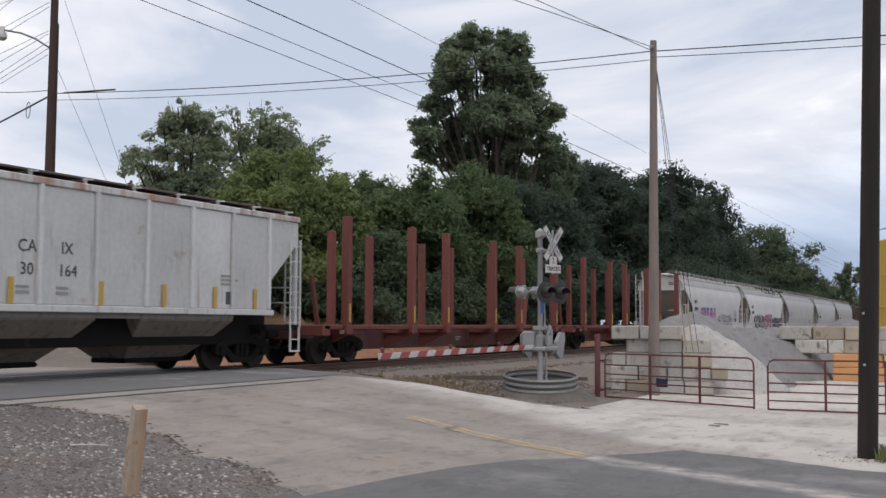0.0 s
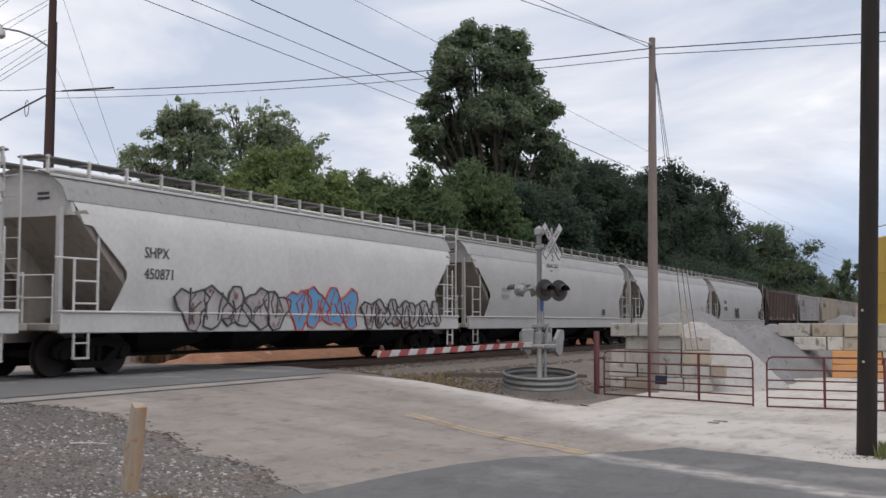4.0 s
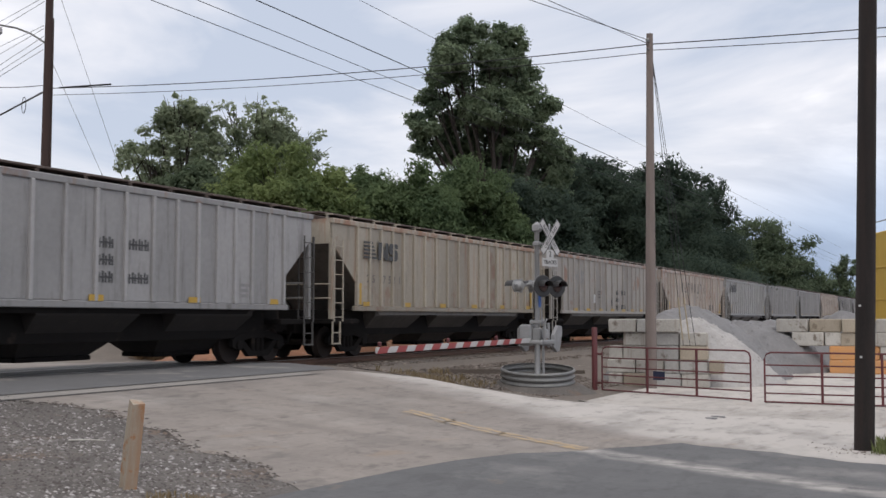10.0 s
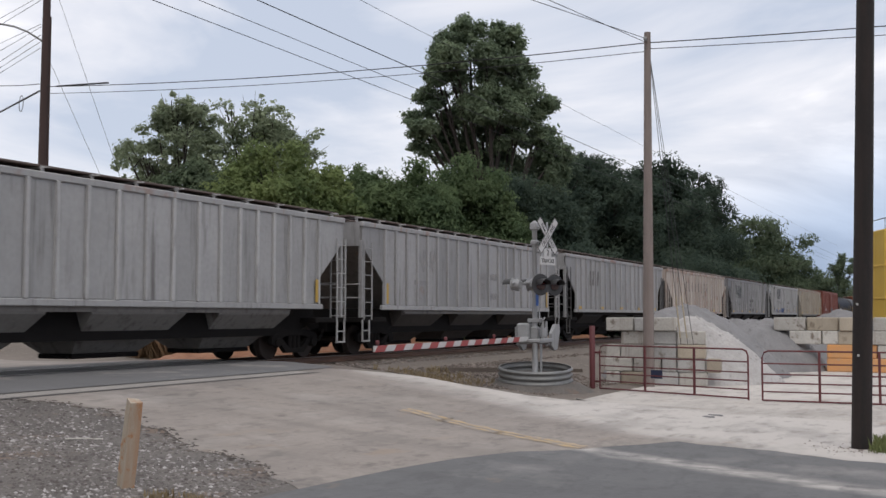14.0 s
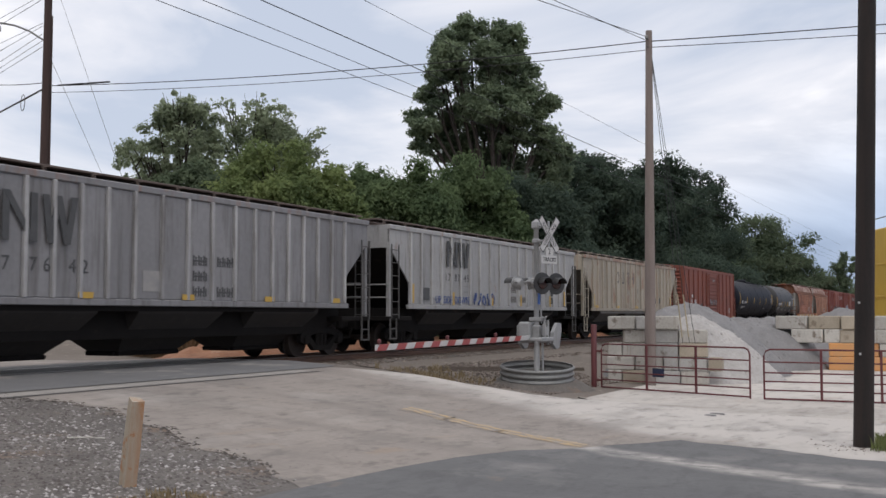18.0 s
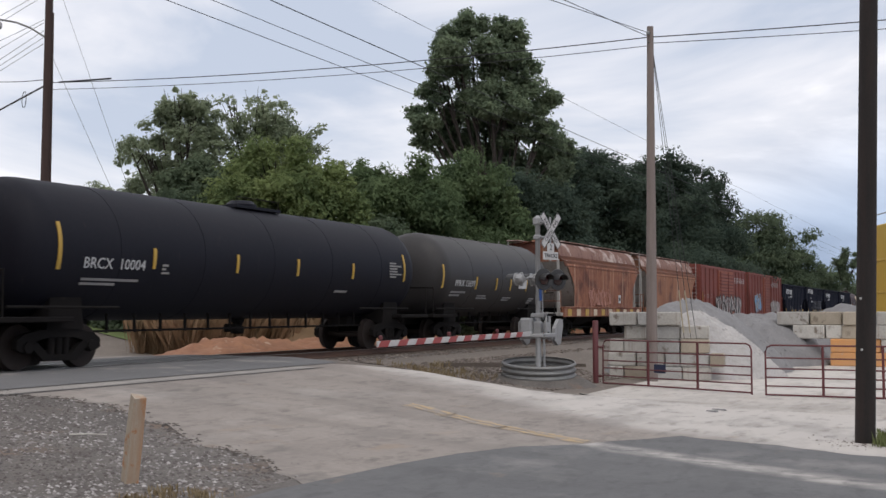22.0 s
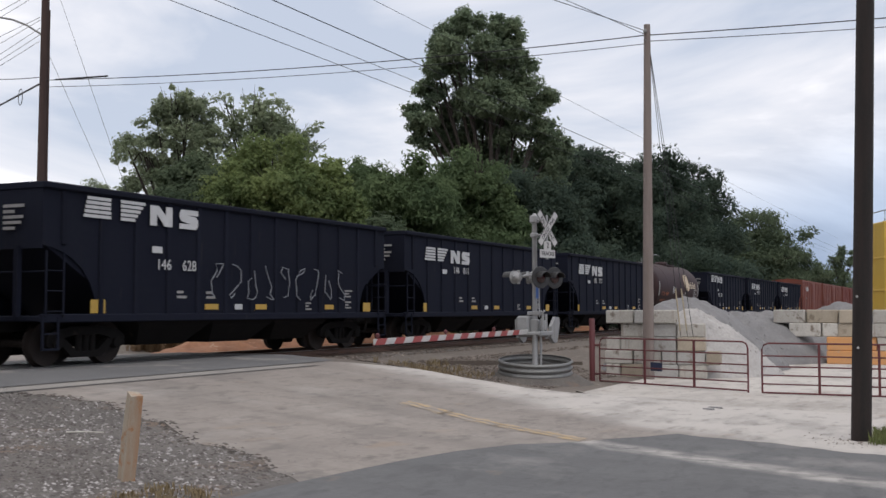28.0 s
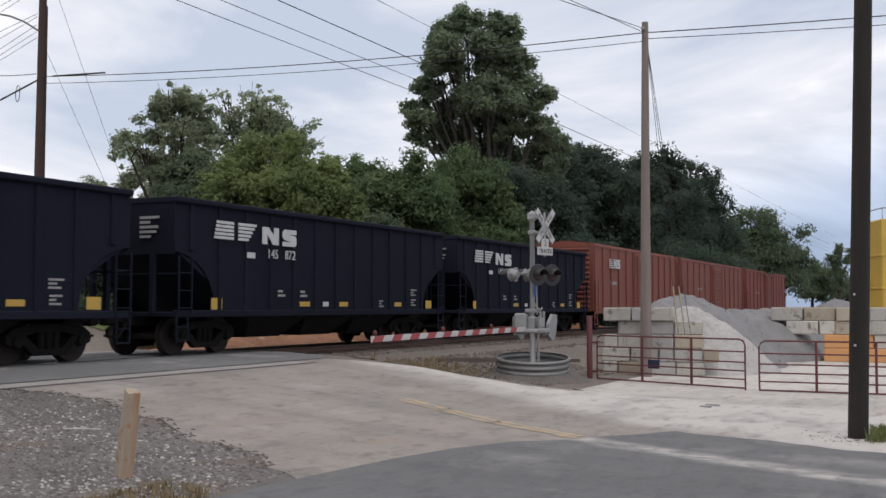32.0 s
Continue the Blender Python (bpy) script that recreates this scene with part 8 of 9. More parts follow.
coal = "black coal hopper car with white emblem and yellow reflectors"
coal_hopper(490.9, 504.15, coal, 1, 81, "146502")
c, h = coal_hopper(505.85, 519.6, "black coal hopper car with a chalk scrawl along its side", 0, 82, "146628")
scrawl(c, -h + 5.2, 1.4, 6.4, 0.85, M["chalk"], -HW - 0.035, 83, 0.014, 9)
coal_hopper(520.95, 535.0, coal, 1, 84, "146011")
coal_hopper(536.55, 550.2, coal, 1, 85, "145771")
c, h = tank_car(551.45, 563.9, M["p_maroon"], "dark maroon tank car with a cream flower emblem", dome=1.0)
y_, a_ = on_tank(2.8)
em = part("emblem", Solid().tube([(0.45 * math.cos(q), 0, 0.5 * math.sin(q)) for q in (2 * math.pi * i / 22 for i in range(23))], 0.05, 5, False).mesh("ring"), M["letter_cream"], c, "cream ring of a flower emblem", pose(1.6, y_, 2.8, -a_, 0, 0))
for i in range(6):
    q = 2 * math.pi * i / 6
    part("petal", once("petal", lambda: Solid().prism([(0.05, 0.0), (0.18, 0.12), (0.34, 0.15), (0.42, 0.0), (0.34, -0.15), (0.18, -0.12)], -0.012, 0.012).mesh("petal")), M["letter_cream"], em, m=pose(0, -0.01, 0, 0, math.degrees(q), 0))
y_, a_ = on_tank(2.62)
q_ = Solid()
for x0, h0 in ((0.0, 0.3), (0.34, 0.42), (0.62, 0.26), (0.94, 0.44), (1.16, 0.26), (1.48, 0.34)):
    q_.box(x0, x0 + 0.1, -0.004, 0.004, 0, h0).box(x0, x0 + 0.22, -0.004, 0.004, 0.0, 0.06).box(x0 + 0.02, x0 + 0.2, -0.004, 0.004, 0.19, 0.25)
part("emblem", q_.mesh("name"), M["letter_cream"], c, "maker's name in plain cream shapes", pose(2.25, y_ - 0.03, 2.45, -a_, 0, 0))
for x_ in (-5.0, 4.75):
    tank_stripe(c, x_, 1.95, 2.75, M["letter_white"], 0.06)
for x_ in (-1.75, -1.5, 1.35):
    tank_stripe(c, x_, 2.1 if x_ < 0 else 1.9, 2.5 if x_ < 0 else 2.2, M["letter_white"], 0.06)
tank_text(c, "STSX  4494", -3.6, 2.05, 0.32, M["letter_orange"])
tank_bars(c, -3.6, 1.7, 1.5, 0.16, 2, M["letter_orange"])
tank_bars(c, 3.9, 2.2, 0.9, 0.5, 4, M["letter_faint"])
y_, a_ = on_tank(1.9)
scrawl(c, 0, 0, 0.9, 0.3, M["letter_faint"], 0, 91, 0.014, 5).matrix_basis = pose(0.35, y_ - 0.01, 1.78, -a_, 0, 0)
part("hand_rail", Solid().tube([(-2.5, -0.2, 3.85), (-2.5, -0.2, 4.25), (-2.3, -0.2, 4.38), (-0.9, -0.2, 4.5), (-0.2, -0.2, 4.45)], 0.03, 6).tube([(-2.35, 0.3, 3.85), (-2.35, 0.3, 4.25)], 0.03, 6).mesh("hand_rail"), M["galv"], c, "bent pipe handrail on the tank top")
coal_hopper(564.95, 578.4, coal, 0, 86, "147724")
coal_hopper(579.9, 593.9, coal, 1, 87, "145872")
coal_hopper(595.15, 609.4, coal, 1, 88, "146790")
for u0, u1, lab in ((610.7, 626.9, "oxide red boxcar with a white emblem"), (628.3, 648.6, "oxide red boxcar behind another boxcar"), (650.2, 670.4, "darker oxide red boxcar, last in view")):
    c, h = boxcar(u0, u1, M["p_red"] if u0 < 640 else M["p_red2"], lab, (-1.2, 1.8), plug=False)
    if u0 < 620:
        striped_mark(c, -5.0, 3.3, 0.45, M["letter_white"], YB - 0.075)
    put_bars(c, -4.9, 2.4, 1.2, 0.3, 1, M["letter_faint"], YB)


# ---- trees and bushes ----
def crown(lobes, leaves, size, seed, shape=0.5, droop=0.0, gap=0.0):
    """Overlapping lobes (x, y, z, rx, ry, rz), each clothed in rounded sprays whose leaves turn outwards, over a loose inner mass."""
    rng = np.random.default_rng(seed)
    L = []
    for x, y, z, a, b, c in lobes:
        for i in range(14):
            d = rng.normal(size=3)
            d /= np.linalg.norm(d)
            k, g = rng.uniform(0.4, 1.0), rng.uniform(0.24, 0.5) * (0.78 if 0 < gap < 0.1 else 1)
            L.append((x + d[0] * a * k, y + d[1] * b * k, z + d[2] * c * k, a * g * 1.1, b * g * 1.1, c * g))
    L = np.array(L)
    rad = L[:, 3:6]
    area = (rad[:, 0] * rad[:, 2]) / (rad[:, 0] * rad[:, 2]).sum()
    P, N, S = [], [], []
    total = 0
    while total < leaves * 0.8:
        k = rng.choice(len(L), p=area)
        c0, r0 = L[k, :3], rad[k]
        d = rng.normal(size=3)
        d /= np.linalg.norm(d)
        if d[2] < -0.75:
            d[2] *= -0.5
        bumpy = 1.0 + 0.5 * noise.noise((d[0] * 1.9 + k * 3.1, d[1] * 1.9, d[2] * 1.9 + seed))
        c = c0 + d * r0 * bumpy * rng.uniform(0.6, 1.0) * (1.25 if rng.random() < 0.1 else 1)
        depth = np.sqrt((((c - L[:, :3]) / rad) ** 2).sum(1))
        if depth.min() < 0.5 and rng.random() < 0.85:
            total += 2
            continue
        if gap and noise.noise((c[0] * 0.6 + seed, c[1] * 0.6, c[2] * 0.6)) > gap:
            total += 2
            continue
        cr = float(np.clip(rng.uniform(0.2, 0.5) * r0.mean(), 1.3 * size, 6 * size))
        n = int(17 * (cr / (2.6 * size)) ** 2) + 5
        q = rng.normal(size=(n, 3))
        q /= np.linalg.norm(q, axis=1)[:, None]
        p = c + q * cr * rng.uniform(0.45, 1.12, (n, 1)) * (1.1, 1.1, 0.72)
        P.append(p)
        N.append(q * 0.65 + d * 0.5 + (0, 0, 0.6) + rng.normal(size=(n, 3)) * 0.4)
        S.append(size * rng.uniform(0.65, 1.35, n))
        total += n
    inner = int(leaves * (0.04 if gap and gap < 0.3 else 0.11))
    k = rng.choice(len(L), inner, p=area)
    d = rng.normal(size=(inner, 3))
    d /= np.linalg.norm(d, axis=1)[:, None]
    P.append(L[k, :3] + d * rad[k] * rng.uniform(0.1, 0.85, (inner, 1)))
    N.append(rng.normal(size=(inner, 3)) + d)
    S.append(size * rng.uniform(1.2, 2.4, inner))
    P, N, S = np.concatenate(P), np.concatenate(N), np.concatenate(S)
    N /= np.linalg.norm(N, axis=1)[:, None]
    a = rng.normal(size=P.shape) + (0, 0, -0.5 - 2.5 * droop)
    a -= N * (a * N).sum(1)[:, None]
    a /= np.linalg.norm(a, axis=1)[:, None]
    b = np.cross(N, a)
    a *= (S * 0.5)[:, None]
    b *= (S * 0.5 * shape)[:, None]
    v = np.stack([P - a, P + b - a * 0.1, P + a, P - b - a * 0.1], 1).reshape(-1, 3)
    me = bpy.data.meshes.new("crown")
    me.from_pydata(v.tolist(), [], np.arange(len(v)).reshape(-1, 4).tolist())
    return me


def limbs(base, lobes, r0, seed, forks=3):
    """A tapered trunk that forks towards the lobes."""
    rng = random.Random(seed)
    s = Solid()
    tops = sorted(lobes, key=lambda l: -l[2])
    zmin = min(l[2] for l in lobes)
    fork = Vector((base[0], base[1], base[2] + (zmin - base[2]) * 0.55))
    s.tube([base, (base[0] + rng.uniform(-.1, .1), base[1], (base[2] + fork.z) / 2), fork], [r0 * 1.25, r0, r0 * 0.85], 9)
    for l in tops:
        e = Vector((l[0], l[1], l[2] + l[5] * 0.4))
        m1 = fork.lerp(e, 0.4) + Vector((rng.uniform(-.4, .4), rng.uniform(-.4, .4), rng.uniform(0, .6)))
        s.tube([fork, m1, e], [r0 * 0.62, r0 * 0.4, r0 * 0.12], 7)
        for j in range(forks):
            q = e + Vector((rng.uniform(-1, 1) * l[3], rng.uniform(-1, 1) * l[4], rng.uniform(-.2, .7) * l[5])) * 0.8
            b = m1.lerp(e, rng.uniform(0.1, 0.8))
            s.tube([b, b.lerp(q, 0.5) + Vector((0, 0, 0.2)), q], [r0 * 0.2, r0 * 0.13, r0 * 0.04], 5)
    return s.mesh("limbs", 50)


def tree(name, label, category, base, lobes, leaves, size, mat, seed, r0=0.25, shape=0.5, droop=0.0, gap=0.0, group="trees behind the line"):
    t = thing(name, label, category, group, m=pose(*base))
    rel = [(x - base[0], y - base[1], z - base[2], a, b, c) for x, y, z, a, b, c in lobes]
    part("trunk", limbs((0, 0, -0.2), rel, r0, seed), M["bark"], t, "forked trunk and limbs")
    part("crown", crown(rel, leaves, size, seed, shape, droop, gap), mat, t, "leafy crown")
    return t


def spot(px, py, depth):
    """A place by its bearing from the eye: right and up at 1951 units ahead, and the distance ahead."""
    a, p = radians(25.64), radians(3.52)
    r, u = (px - 784) / 1951 * depth, (441 - py) / 1951 * depth
    fwd = depth * math.cos(p) - u * math.sin(p)
    return (fwd * math.cos(a) + r * math.sin(a), fwd * math.sin(a) - r * math.cos(a), EYE[2] + depth * math.sin(p) + u * math.cos(p))


def lobe(px, py, depth, wpx, hpx, deep=0.9):
    x, y, z = spot(px, py, depth)
    w, h = wpx / 1951 * depth, hpx / 1951 * depth
    return (x, y, z, w * 1.04, w * 1.04, h * 1.1)


def base_at(px, depth):
    x, y, z = spot(px, 560, depth)
    return (x, y, ground_z(x, y))


D1 = 80
tree("tall_tree", "tall dark green deciduous tree with a rounded uneven crown", "tree", base_at(868, D1),
     [lobe(825, 62, D1, 30, 28), lobe(781, 82, D1, 28, 30), lobe(868, 80, D1 + 1, 32, 30), lobe(904, 84, D1, 24, 34), lobe(800, 122, D1 - 1, 44, 40), lobe(858, 126, D1 - 1, 46, 42), lobe(911, 130, D1 + 1, 30, 40), lobe(766, 132, D1, 20, 26), lobe(757, 182, D1, 30, 24), lobe(724, 205, D1, 16, 14), lobe(810, 186, D1 + 1, 44, 36), lobe(868, 190, D1 - 1, 46, 38), lobe(924, 190, D1, 34, 34), lobe(962, 188, D1, 22, 18), lobe(750, 226, D1 - 1, 26, 18), lobe(744, 258, D1, 20, 18), lobe(785, 262, D1 + 2, 30, 24), lobe(790, 225, D1 + 2, 34, 26), lobe(832, 275, D1 + 3, 40, 30), lobe(985, 275, D1 + 1, 22, 22), lobe(980, 320, D1 + 2, 34, 30),
      lobe(848, 238, D1 + 2, 36, 30), lobe(902, 242, D1 + 1, 42, 30), lobe(960, 246, D1, 28, 24), lobe(890, 296, D1 + 3, 55, 34), lobe(945, 300, D1 + 2, 45, 40), lobe(905, 345, D1 + 3, 70, 40), lobe(835, 318, D1 + 3, 30, 22)], 130000, 0.25, M["leaf_tall"], 101, 0.34, 0.55, 0.1, 0.55)
D2 = 53
tree("sparse_tree", "open-crowned greyish green tree with sky showing through", "tree", base_at(300, D2),
     [lobe(310, 215, D2, 50, 50), lobe(275, 245, D2, 42, 45), lobe(345, 235, D2 + 1, 38, 55), lobe(245, 275, D2, 42, 32), lobe(310, 290, D2 + 1, 50, 44), lobe(225, 290, D2 - 1, 30, 25), lobe(310, 345, D2, 60, 40), lobe(340, 310, D2, 50, 50), lobe(300, 190, D2, 34, 26), lobe(345, 200, D2, 30, 30), lobe(265, 305, D2, 34, 26), lobe(330, 270, D2 - 1, 50, 50)], 25000, 0.17, M["leaf_grey"], 102, 0.2, 0.6, 0.0, 0.03)
tree("sparse_tree", "open-crowned light greyish green tree with feathery sprays", "tree", base_at(440, D2 + 3),
     [lobe(410, 225, D2 + 3, 34, 45), lobe(455, 220, D2 + 3, 48, 45), lobe(430, 265, D2 + 4, 60, 42), lobe(540, 255, D2 + 4, 44, 30), lobe(505, 250, D2 + 4, 30, 30), lobe(400, 300, D2 + 3, 50, 50), lobe(480, 300, D2 + 4, 60, 40), lobe(395, 195, D2 + 3, 24, 24), lobe(450, 190, D2 + 3, 36, 24), lobe(480, 235, D2 + 3, 40, 40), lobe(560, 275, D2 + 4, 30, 30), lobe(520, 290, D2 + 4, 50, 40)], 22000, 0.17, M["leaf_grey"], 103, 0.18, 0.6, 0.0, 0.03)
tree("bushy_tree", "dense bright green rounded tree beside the line", "tree", base_at(475, 47),
     [lobe(480, 320, 47, 70, 60), lobe(435, 345, 47, 55, 60), lobe(540, 345, 47, 60, 52), lobe(500, 400, 46, 90, 70), lobe(400, 400, 46, 55, 70), lobe(585, 330, 48, 26, 45), lobe(595, 400, 47, 50, 70)], 44000, 0.18, M["leaf_light"], 104, 0.2, 0.5, 0.1)
tree("sumac_thicket", "dense dark green thicket with drooping sprays", "shrub", base_at(690, 54),
     [lobe(690, 355, 54, 75, 52), lobe(640, 380, 54, 55, 62), lobe(745, 345, 54, 55, 48), lobe(690, 440, 53, 100, 80), lobe(610, 470, 53, 70, 70), lobe(640, 325, 55, 26, 26)], 52000, 0.22, M["leaf_mid"], 105, 0.18, 0.42, 0.25)
tree("sumac_thicket", "dense green thicket sloping down to the track", "shrub", base_at(830, 58),
     [lobe(810, 345, 58, 62, 50), lobe(850, 365, 58, 58, 52), lobe(885, 405, 58, 50, 52), lobe(800, 430, 57, 85, 80), lobe(880, 470, 57, 80, 60), lobe(915, 425, 58, 28, 36)], 52000, 0.22, M["leaf_mid"], 106, 0.18, 0.42, 0.25)
D3 = 104
tree("dark_tree", "broad dark green tree with deep shade in its leaf colour", "tree", base_at(1030, D3),
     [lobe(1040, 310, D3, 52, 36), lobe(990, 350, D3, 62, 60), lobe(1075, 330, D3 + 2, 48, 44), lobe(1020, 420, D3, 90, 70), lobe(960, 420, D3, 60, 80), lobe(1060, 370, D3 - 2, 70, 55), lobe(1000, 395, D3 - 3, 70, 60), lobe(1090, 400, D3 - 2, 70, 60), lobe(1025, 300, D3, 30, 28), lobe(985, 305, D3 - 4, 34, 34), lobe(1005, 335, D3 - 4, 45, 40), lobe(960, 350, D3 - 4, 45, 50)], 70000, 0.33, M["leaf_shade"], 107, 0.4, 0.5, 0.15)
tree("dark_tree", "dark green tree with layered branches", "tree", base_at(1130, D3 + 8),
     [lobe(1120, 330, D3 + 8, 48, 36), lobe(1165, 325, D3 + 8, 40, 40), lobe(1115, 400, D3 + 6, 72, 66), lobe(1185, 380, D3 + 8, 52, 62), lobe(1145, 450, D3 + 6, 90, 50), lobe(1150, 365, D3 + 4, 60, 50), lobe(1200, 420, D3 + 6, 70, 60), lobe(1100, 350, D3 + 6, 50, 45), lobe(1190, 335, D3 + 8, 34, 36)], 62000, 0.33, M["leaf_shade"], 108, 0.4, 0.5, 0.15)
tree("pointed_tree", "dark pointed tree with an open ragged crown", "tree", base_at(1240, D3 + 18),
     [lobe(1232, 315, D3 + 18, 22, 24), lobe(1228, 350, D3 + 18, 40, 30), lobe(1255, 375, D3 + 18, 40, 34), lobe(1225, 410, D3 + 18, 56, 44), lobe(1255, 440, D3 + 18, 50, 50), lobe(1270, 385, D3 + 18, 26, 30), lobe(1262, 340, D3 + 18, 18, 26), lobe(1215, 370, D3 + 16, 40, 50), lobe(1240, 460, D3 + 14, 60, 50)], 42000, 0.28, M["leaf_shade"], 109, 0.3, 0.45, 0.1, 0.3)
D4 = 150
tree("round_tree", "rounded mid-green tree by the far line", "tree", base_at(1330, D4),
     [lobe(1325, 425, D4, 55, 36), lobe(1285, 450, D4, 50, 40), lobe(1375, 450, D4, 50, 44), lobe(1330, 490, D4, 95, 45), lobe(1270, 490, D4 - 4, 60, 50), lobe(1410, 485, D4 + 3, 28, 34), lobe(1300, 440, D4, 45, 36), lobe(1350, 445, D4, 55, 45), lobe(1300, 500, D4, 90, 45), lobe(1390, 480, D4, 50, 40), lobe(1432, 500, D4 + 3, 24, 24)], 52000, 0.40, M["leaf_dark"], 110, 0.4, 0.5, 0.1)
for k, (px, py, dep, w, h) in enumerate(((1440, 515, 200, 42, 26), (1500, 525, 230, 60, 24), (1570, 525, 240, 60, 26), (1640, 515, 240, 60, 34))):
    tree("far_hedge", "low dark hedge far along the line", "hedge", base_at(px, dep), [lobe(px, py, dep, w, h), lobe(px + 20, py + 12, dep + 2, w * 0.9, h)], 7000, 0.50, M["leaf_dark"], 120 + k, 0.3, 0.5)
tree("thin_tree", "thin ragged dead-topped tree with ivy on its trunk", "tree", base_at(1487, 190),
     [lobe(1487, 480, 190, 10, 30), lobe(1470, 478, 190, 14, 12), lobe(1508, 474, 190, 18, 12), lobe(1488, 515, 190, 14, 20)], 5200, 0.36, M["leaf_dark"], 130, 0.3, 0.5)
tree("far_bush", "small grey-green bushes behind the building", "shrub", base_at(40, 120), [lobe(45, 440, 120, 36, 22), lobe(20, 450, 120, 24, 14)], 5000, 0.29, M["leaf_grey"], 131, 0.2)
tree("far_bush", "scrubby grey-green bushes beside the trees", "shrub", base_at(170, 62), [lobe(170, 355, 62, 30, 24), lobe(215, 375, 60, 40, 34), lobe(150, 405, 62, 26, 40), lobe(195, 430, 61, 50, 34), lobe(255, 350, 60, 46, 40), lobe(270, 410, 58, 50, 44)], 17000, 0.17, M["leaf_grey"], 132, 0.15, 0.5, 0, 0.05)
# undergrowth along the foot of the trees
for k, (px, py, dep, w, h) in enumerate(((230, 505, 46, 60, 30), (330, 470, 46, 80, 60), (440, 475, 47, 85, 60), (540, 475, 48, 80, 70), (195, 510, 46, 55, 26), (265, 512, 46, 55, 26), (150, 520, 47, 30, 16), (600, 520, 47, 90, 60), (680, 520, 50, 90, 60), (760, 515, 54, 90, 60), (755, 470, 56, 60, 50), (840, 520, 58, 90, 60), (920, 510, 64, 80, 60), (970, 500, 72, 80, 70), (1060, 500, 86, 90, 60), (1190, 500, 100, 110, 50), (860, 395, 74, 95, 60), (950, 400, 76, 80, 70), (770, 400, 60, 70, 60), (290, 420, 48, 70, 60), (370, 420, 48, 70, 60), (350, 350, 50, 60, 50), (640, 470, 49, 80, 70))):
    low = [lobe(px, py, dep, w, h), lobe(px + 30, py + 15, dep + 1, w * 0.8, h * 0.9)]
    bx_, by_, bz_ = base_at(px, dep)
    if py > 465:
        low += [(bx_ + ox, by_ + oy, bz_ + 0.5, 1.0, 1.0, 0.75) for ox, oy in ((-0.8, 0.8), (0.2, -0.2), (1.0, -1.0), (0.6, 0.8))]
    # from px 830 on, the leaf colour itself carries the shade
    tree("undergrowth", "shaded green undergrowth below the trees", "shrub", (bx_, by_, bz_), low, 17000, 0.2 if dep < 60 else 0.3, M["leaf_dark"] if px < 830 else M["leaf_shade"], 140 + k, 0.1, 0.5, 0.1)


# clay mound and brown grass behind the rails
M["clay_clods"] = stone_material("orange_clay_clods", (0.40, 0.20, 0.11), (0.16, 0.075, 0.045))


def mound(x0, x1, y0, y1, h, seed):
    s = Solid()
    nx, ny = 180, 28
    for j in range(ny + 1):
        for i in range(nx + 1):
            x, y = x0 + (x1 - x0) * i / nx, y0 + (y1 - y0) * j / ny
            e = min(1, i / 12, (nx - i) / 12) * math.sin(math.pi * j / ny) ** 0.7
            z = ground_z(x, y) - 0.05 + e * (h * (0.55 + 0.75 * noise.noise((x * 0.28, y * 0.3, seed))) + 0.1 * h * noise.noise((x * 1.1, y * 1.1, seed)) + 0.2 * noise.noise((x * 2.3, y * 2.3, seed)) + 0.08 * noise.noise((x * 6, y * 6, seed)))
            s.v.append((x, y, z))
    for j in range(ny):
        for i in range(nx):
            k = j * (nx + 1) + i
            s.f.append((k, k + 1, k + nx + 2, k + nx + 1))
    return s.mesh("mound", 60)


tagged(part("clay_mound", mound(25.5, 70, 20.6, 24.5, 0.85, 4.0), M["dirt"]), "low ridge of orange clay dirt behind the rails", "dirt mound")
tagged(part("clay_clods", stones(1500, lambda r: (27 + 26 * r.random(), 20.7 + 1.7 * r.random()), 0.085, 12), M["clay_clods"]), "broken clods of orange clay behind the rails", "clods", kind="stuff")
tagged(part("brown_bank", mound(35.5, 75, 23.5, 32.0, 3.5, 8.0), M["weed_bank"]), "bank of brown dry grass below the trees", "bank")

tagged(part("dry_brush", tufts(2400, lambda r: (30.5 + 19 * r.random(), 24.6 + 2.6 * r.random()), 1.45, 21), M["weed_bank"]), "tall reddish-brown dry grass in front of the shrubs", "grass", kind="stuff")

# buildings, vehicles and sign beyond the bank
bx, by, bz = spot(60, 500, 75)
gz = ground_z(bx, by)
sh = thing("long_shed", "long low white metal building with a dark roof edge", "building", m=pose(bx, by, gz, 0, 0, -62))
part("wall", Solid().box(-9, 5.0, 0, 8, -0.3, 2.9).mesh("wall"), M["shed_wall"], sh)
part("roof", Solid().prism([(-9.3, 2.88), (5.3, 2.88), (5.3, 3.1), (-9.3, 3.15)], -0.3, 8.3).mesh("roof"), M["shed_roof"], sh)
for x_ in (-6.5, -3.5, -0.5, 2.5):
    part("wall_seam", once("seam", lambda: Solid().box(-0.03, 0.03, -0.03, 0.0, -0.2, 2.86).mesh("seam")), M["shed_roof"], sh, m=pose(x_, 0, 0))


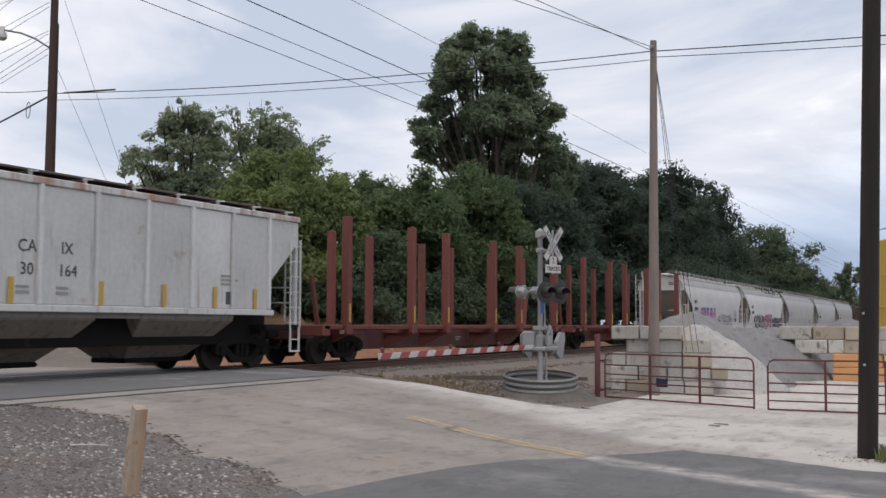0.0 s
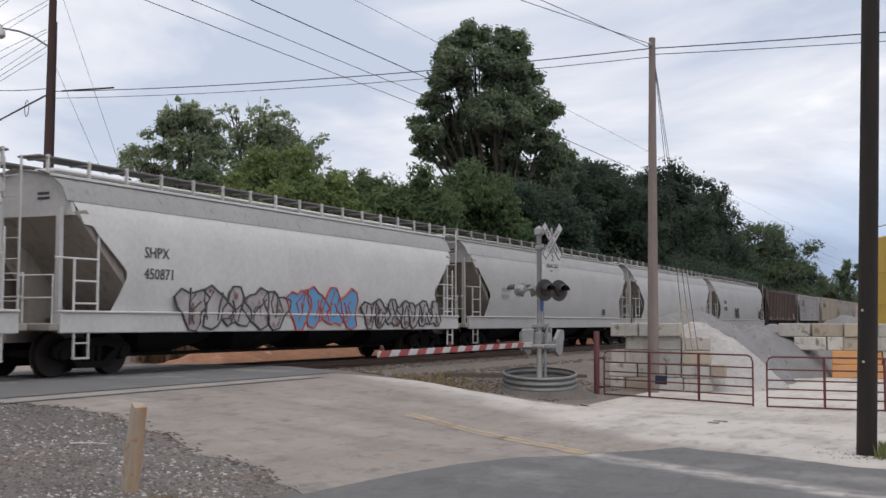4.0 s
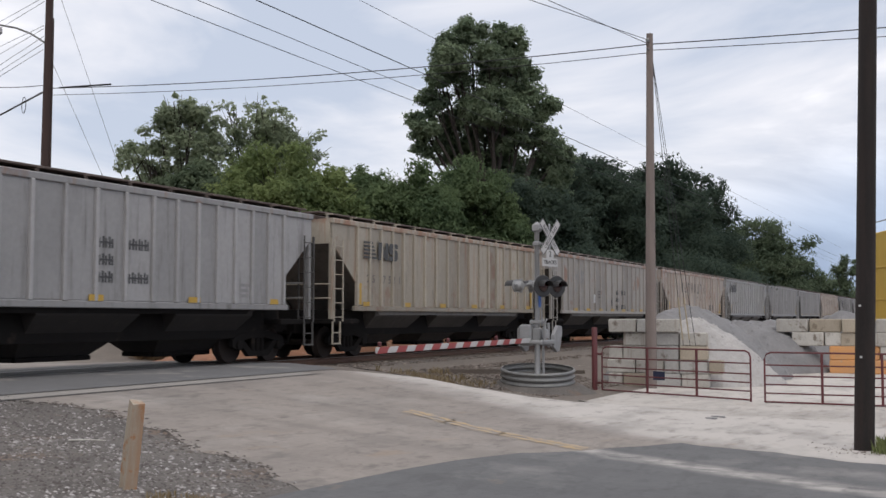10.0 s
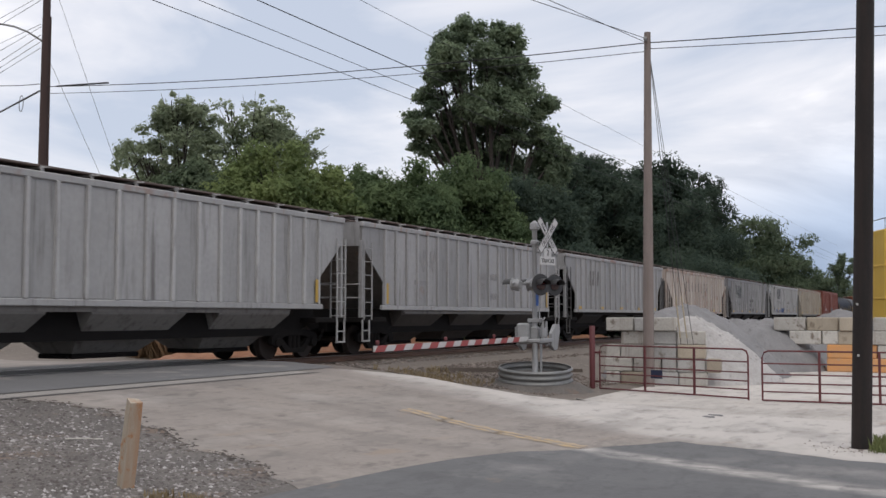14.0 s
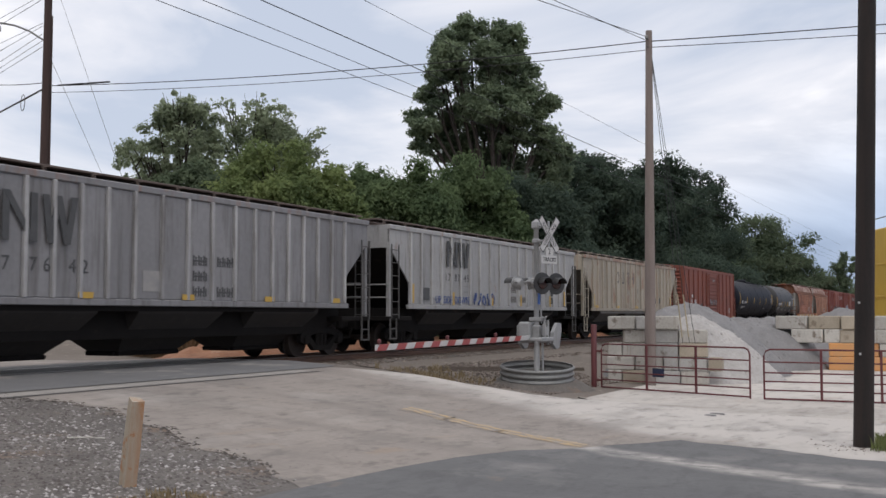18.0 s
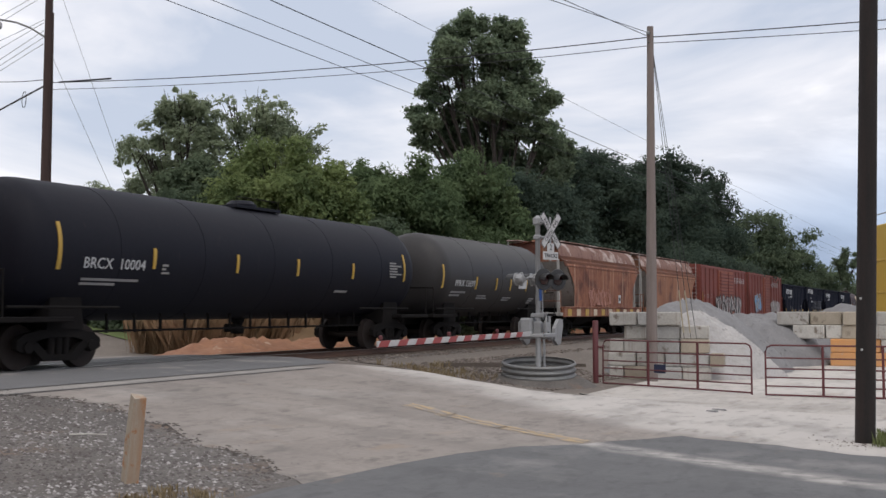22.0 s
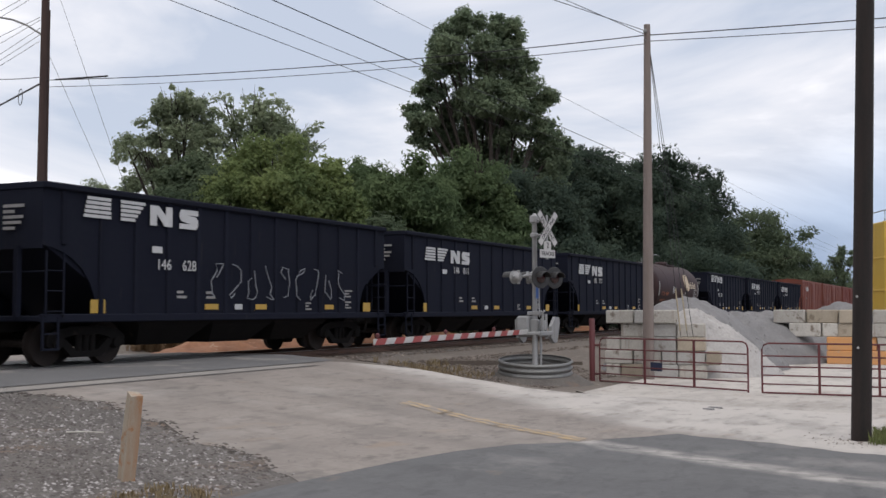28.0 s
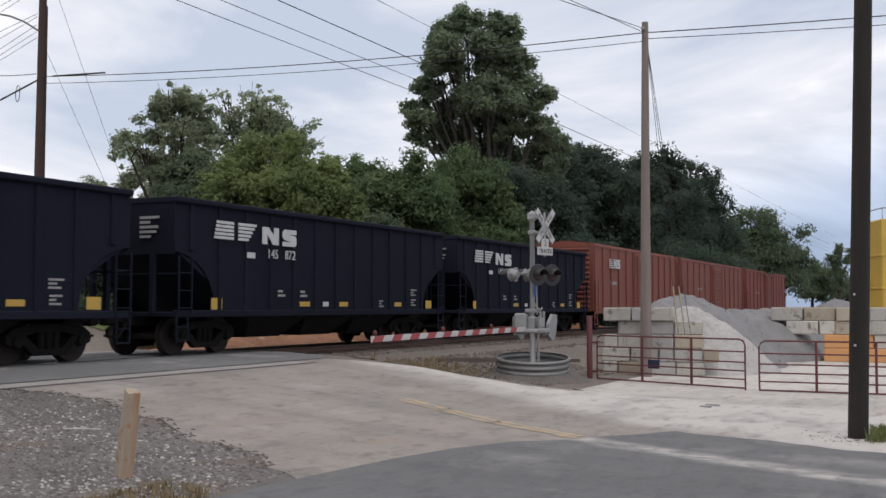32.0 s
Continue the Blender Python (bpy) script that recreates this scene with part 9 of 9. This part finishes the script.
def parked_car(x, y, turn, mat, label):
    z = ground_z(x, y)
    car = thing("parked_car", label, "car", "parked cars", m=pose(x, y, z, 0, 0, turn))
    part("body", Solid().prism([(-2.2, 0.35), (2.2, 0.35), (2.25, 0.7), (2.1, 0.92), (1.2, 1.0), (-1.9, 1.02), (-2.2, 0.9)], -0.88, 0.88).mesh("body"), mat, car)
    part("cabin", Solid().loft([[(1.2, -0.82, 1.0), (1.2, 0.82, 1.0), (-1.85, 0.82, 1.0), (-1.85, -0.82, 1.0)], [(0.5, -0.7, 1.48), (0.5, 0.7, 1.48), (-1.5, 0.7, 1.5), (-1.5, -0.7, 1.5)]]).mesh("cabin"), mat, car)
    part("windscreen", Solid().loft([[(1.13, -0.74, 1.06), (1.13, 0.74, 1.06), (0.6, 0.66, 1.43), (0.6, -0.66, 1.43)], [(1.16, -0.74, 1.06), (1.16, 0.74, 1.06), (0.63, 0.66, 1.43), (0.63, -0.66, 1.43)]]).mesh("screen"), M["glass"], car)
    part("rear_window", Solid().loft([[(-1.84, -0.72, 1.06), (-1.84, 0.72, 1.06), (-1.58, 0.64, 1.43), (-1.58, -0.64, 1.43)], [(-1.87, -0.72, 1.06), (-1.87, 0.72, 1.06), (-1.61, 0.64, 1.43), (-1.61, -0.64, 1.43)]]).mesh("rear"), M["glass"], car)
    for y_ in (-0.83, 0.80):
        part("side_window", once("car_side", lambda: Solid().prism([(0.95, 1.06), (0.42, 1.42), (-1.35, 1.43), (-1.6, 1.06)], -0.02, 0.02).mesh("win")), M["glass"], car, m=pose(0, y_ * 0.95, 0))
    for x_ in (-1.35, 1.4):
        for y_ in (-0.8, 0.8):
            part("wheel", once("car_wheel", lambda: Solid().spin_y([(0.08, -0.11), (0.22, -0.12), (0.31, -0.11), (0.33, 0), (0.31, 0.11), (0.08, 0.11)], 0, 0, 18).mesh("wheel", 50)), M["rubber"], car, m=pose(x_, y_, 0.33))
    for y_ in (-0.7, 0.7):
        part("tail_light", once("tail", lambda: Solid().box(-0.03, 0.03, -0.14, 0.14, -0.09, 0.09, 0.01).mesh("tail")), M["car_red"], car, m=pose(-2.2, y_, 0.82))
    return car


x_, y_, z_ = spot(48, 505, 62)
parked_car(x_, y_, 60, M["car_white"], "white car parked in front of the long white building")
x_, y_, z_ = spot(-22, 505, 60)
parked_car(x_, y_, 60, M["car_red"], "red car parked beside a white car")
x_, y_, z_ = spot(33, 505, 56)
z_ = ground_z(x_, y_)
rs = thing("road_sign", "back of a small square sign on a post", "sign", m=pose(x_, y_, z_, 0, 0, -60))
part("post", Solid().box(-0.03, 0.03, -0.03, 0.03, -0.1, 2.2).mesh("post"), M["galv"], rs)
part("panel", Solid().box(-0.33, 0.33, -0.05, -0.03, 1.45, 2.25, 0.02).mesh("panel"), M["galv"], rs)
x_, y_, z_ = spot(250, 455, 66)
z_ = ground_z(x_, y_)
tl = thing("red_trailer", "red box trailer half hidden by bushes", "trailer", m=pose(x_, y_, z_, 0, 0, -62))
part("box", Solid().box(-2.9, 2.9, 0, 2.3, 0.6, 2.7, 0.04).mesh("box"), M["car_red"], tl)
part("roof_panel", Solid().box(-2.95, 2.95, -0.05, 2.35, 2.7, 2.85, 0.03).mesh("roof"), M["p_maroon"], tl)
part("stripe", Solid().box(-2.6, 1.2, -0.012, 0, 1.35, 1.5).mesh("stripe"), M["white_paint"], tl, "white stripe of unreadable print")
for x0 in (-1.9, -1.1, 1.9):
    part("wheel", once("trailer_wheel", lambda: Solid().spin_y([(0.1, -0.12), (0.4, -0.12), (0.42, 0.0), (0.4, 0.12), (0.1, 0.12)], 0, 0, 18).mesh("wheel", 50)), M["rubber"], tl, m=pose(x0, 0.2, 0.4))

# yellow bin at the edge of the yard
x_, y_, z_ = spot(1578, 470, 62)
yb = thing("storage_bin", "yellow steel storage bin with a railed top", "storage bin", m=pose(x_, y_, ground_z(x_, y_), 0, 0, 22))
part("bin", Solid().box(-1.6, 1.6, -1.0, 1.0, 1.6, 7.0, 0.06).loft([[(-0.5, -0.4, 0.6), (0.5, -0.4, 0.6), (0.5, 0.4, 0.6), (-0.5, 0.4, 0.6)], [(-1.55, -0.95, 1.65), (1.55, -0.95, 1.65), (1.55, 0.95, 1.65), (-1.55, 0.95, 1.65)]]).mesh("bin"), M["yellow_bin"], yb)
for x0 in (-1.5, 1.5):
    for y0 in (-0.9, 0.9):
        part("leg", once("bin_leg", lambda: Solid().box(-0.08, 0.08, -0.08, 0.08, -0.1, 1.7).mesh("leg")), M["yellow_bin"], yb, m=pose(x0, y0, 0))
for z0 in (3.2, 5.0):
    part("stiffener", once("bin_band", lambda: Solid().box(-1.66, 1.66, -1.06, 1.06, -0.06, 0.06, 0.02).mesh("band")), M["yellow_bin"], yb, m=pose(0, 0, z0))
part("top_rail", Solid().tube([(-1.5, -0.9, 7), (-1.5, -0.9, 7.6), (1.5, -0.9, 7.6), (1.5, -0.9, 7)], 0.03).tube([(-1.5, 0.9, 7), (-1.5, 0.9, 7.6), (1.5, 0.9, 7.6), (1.5, 0.9, 7)], 0.03).tube([(-1.5, -0.9, 7.6), (-1.5, 0.9, 7.6)], 0.03).mesh("rail"), M["galv"], yb)


# ---- what moves ----
def motions():
    """The train runs by at an even speed, its wheels rolling as it passes."""
    for car, u in CARS:
        walk(car, [(t, pose(u - SPEED * t, TRACK_Y, 0)) for t in (0, 4, 8, 12, 16, 20, 24, 28, 32)])
        for ob in car.children_recursive:
            if not ob.name.startswith("wheelset"):
                continue
            x0 = u + ob.parent.matrix_basis.translation.x + ob.matrix_basis.translation.x
            first, last = max(0, round((x0 - 46) / SPEED * FPS)), min(32 * FPS, round((x0 - 13) / SPEED * FPS))
            base = ob.matrix_basis.copy()
            rows = [(0, base)] if first > 0 else []
            for k in range(max(0, first), last + 1):
                turn = math.degrees((k - first) / FPS * SPEED / 0.457)
                rows.append((k / FPS, base @ pose(0, 0, 0, 0, -turn, 0)))
            if not rows or last <= first:
                continue
            if rows[-1][0] < 32:
                rows.append((32, rows[-1][1]))
            walk(ob, rows)


motions()
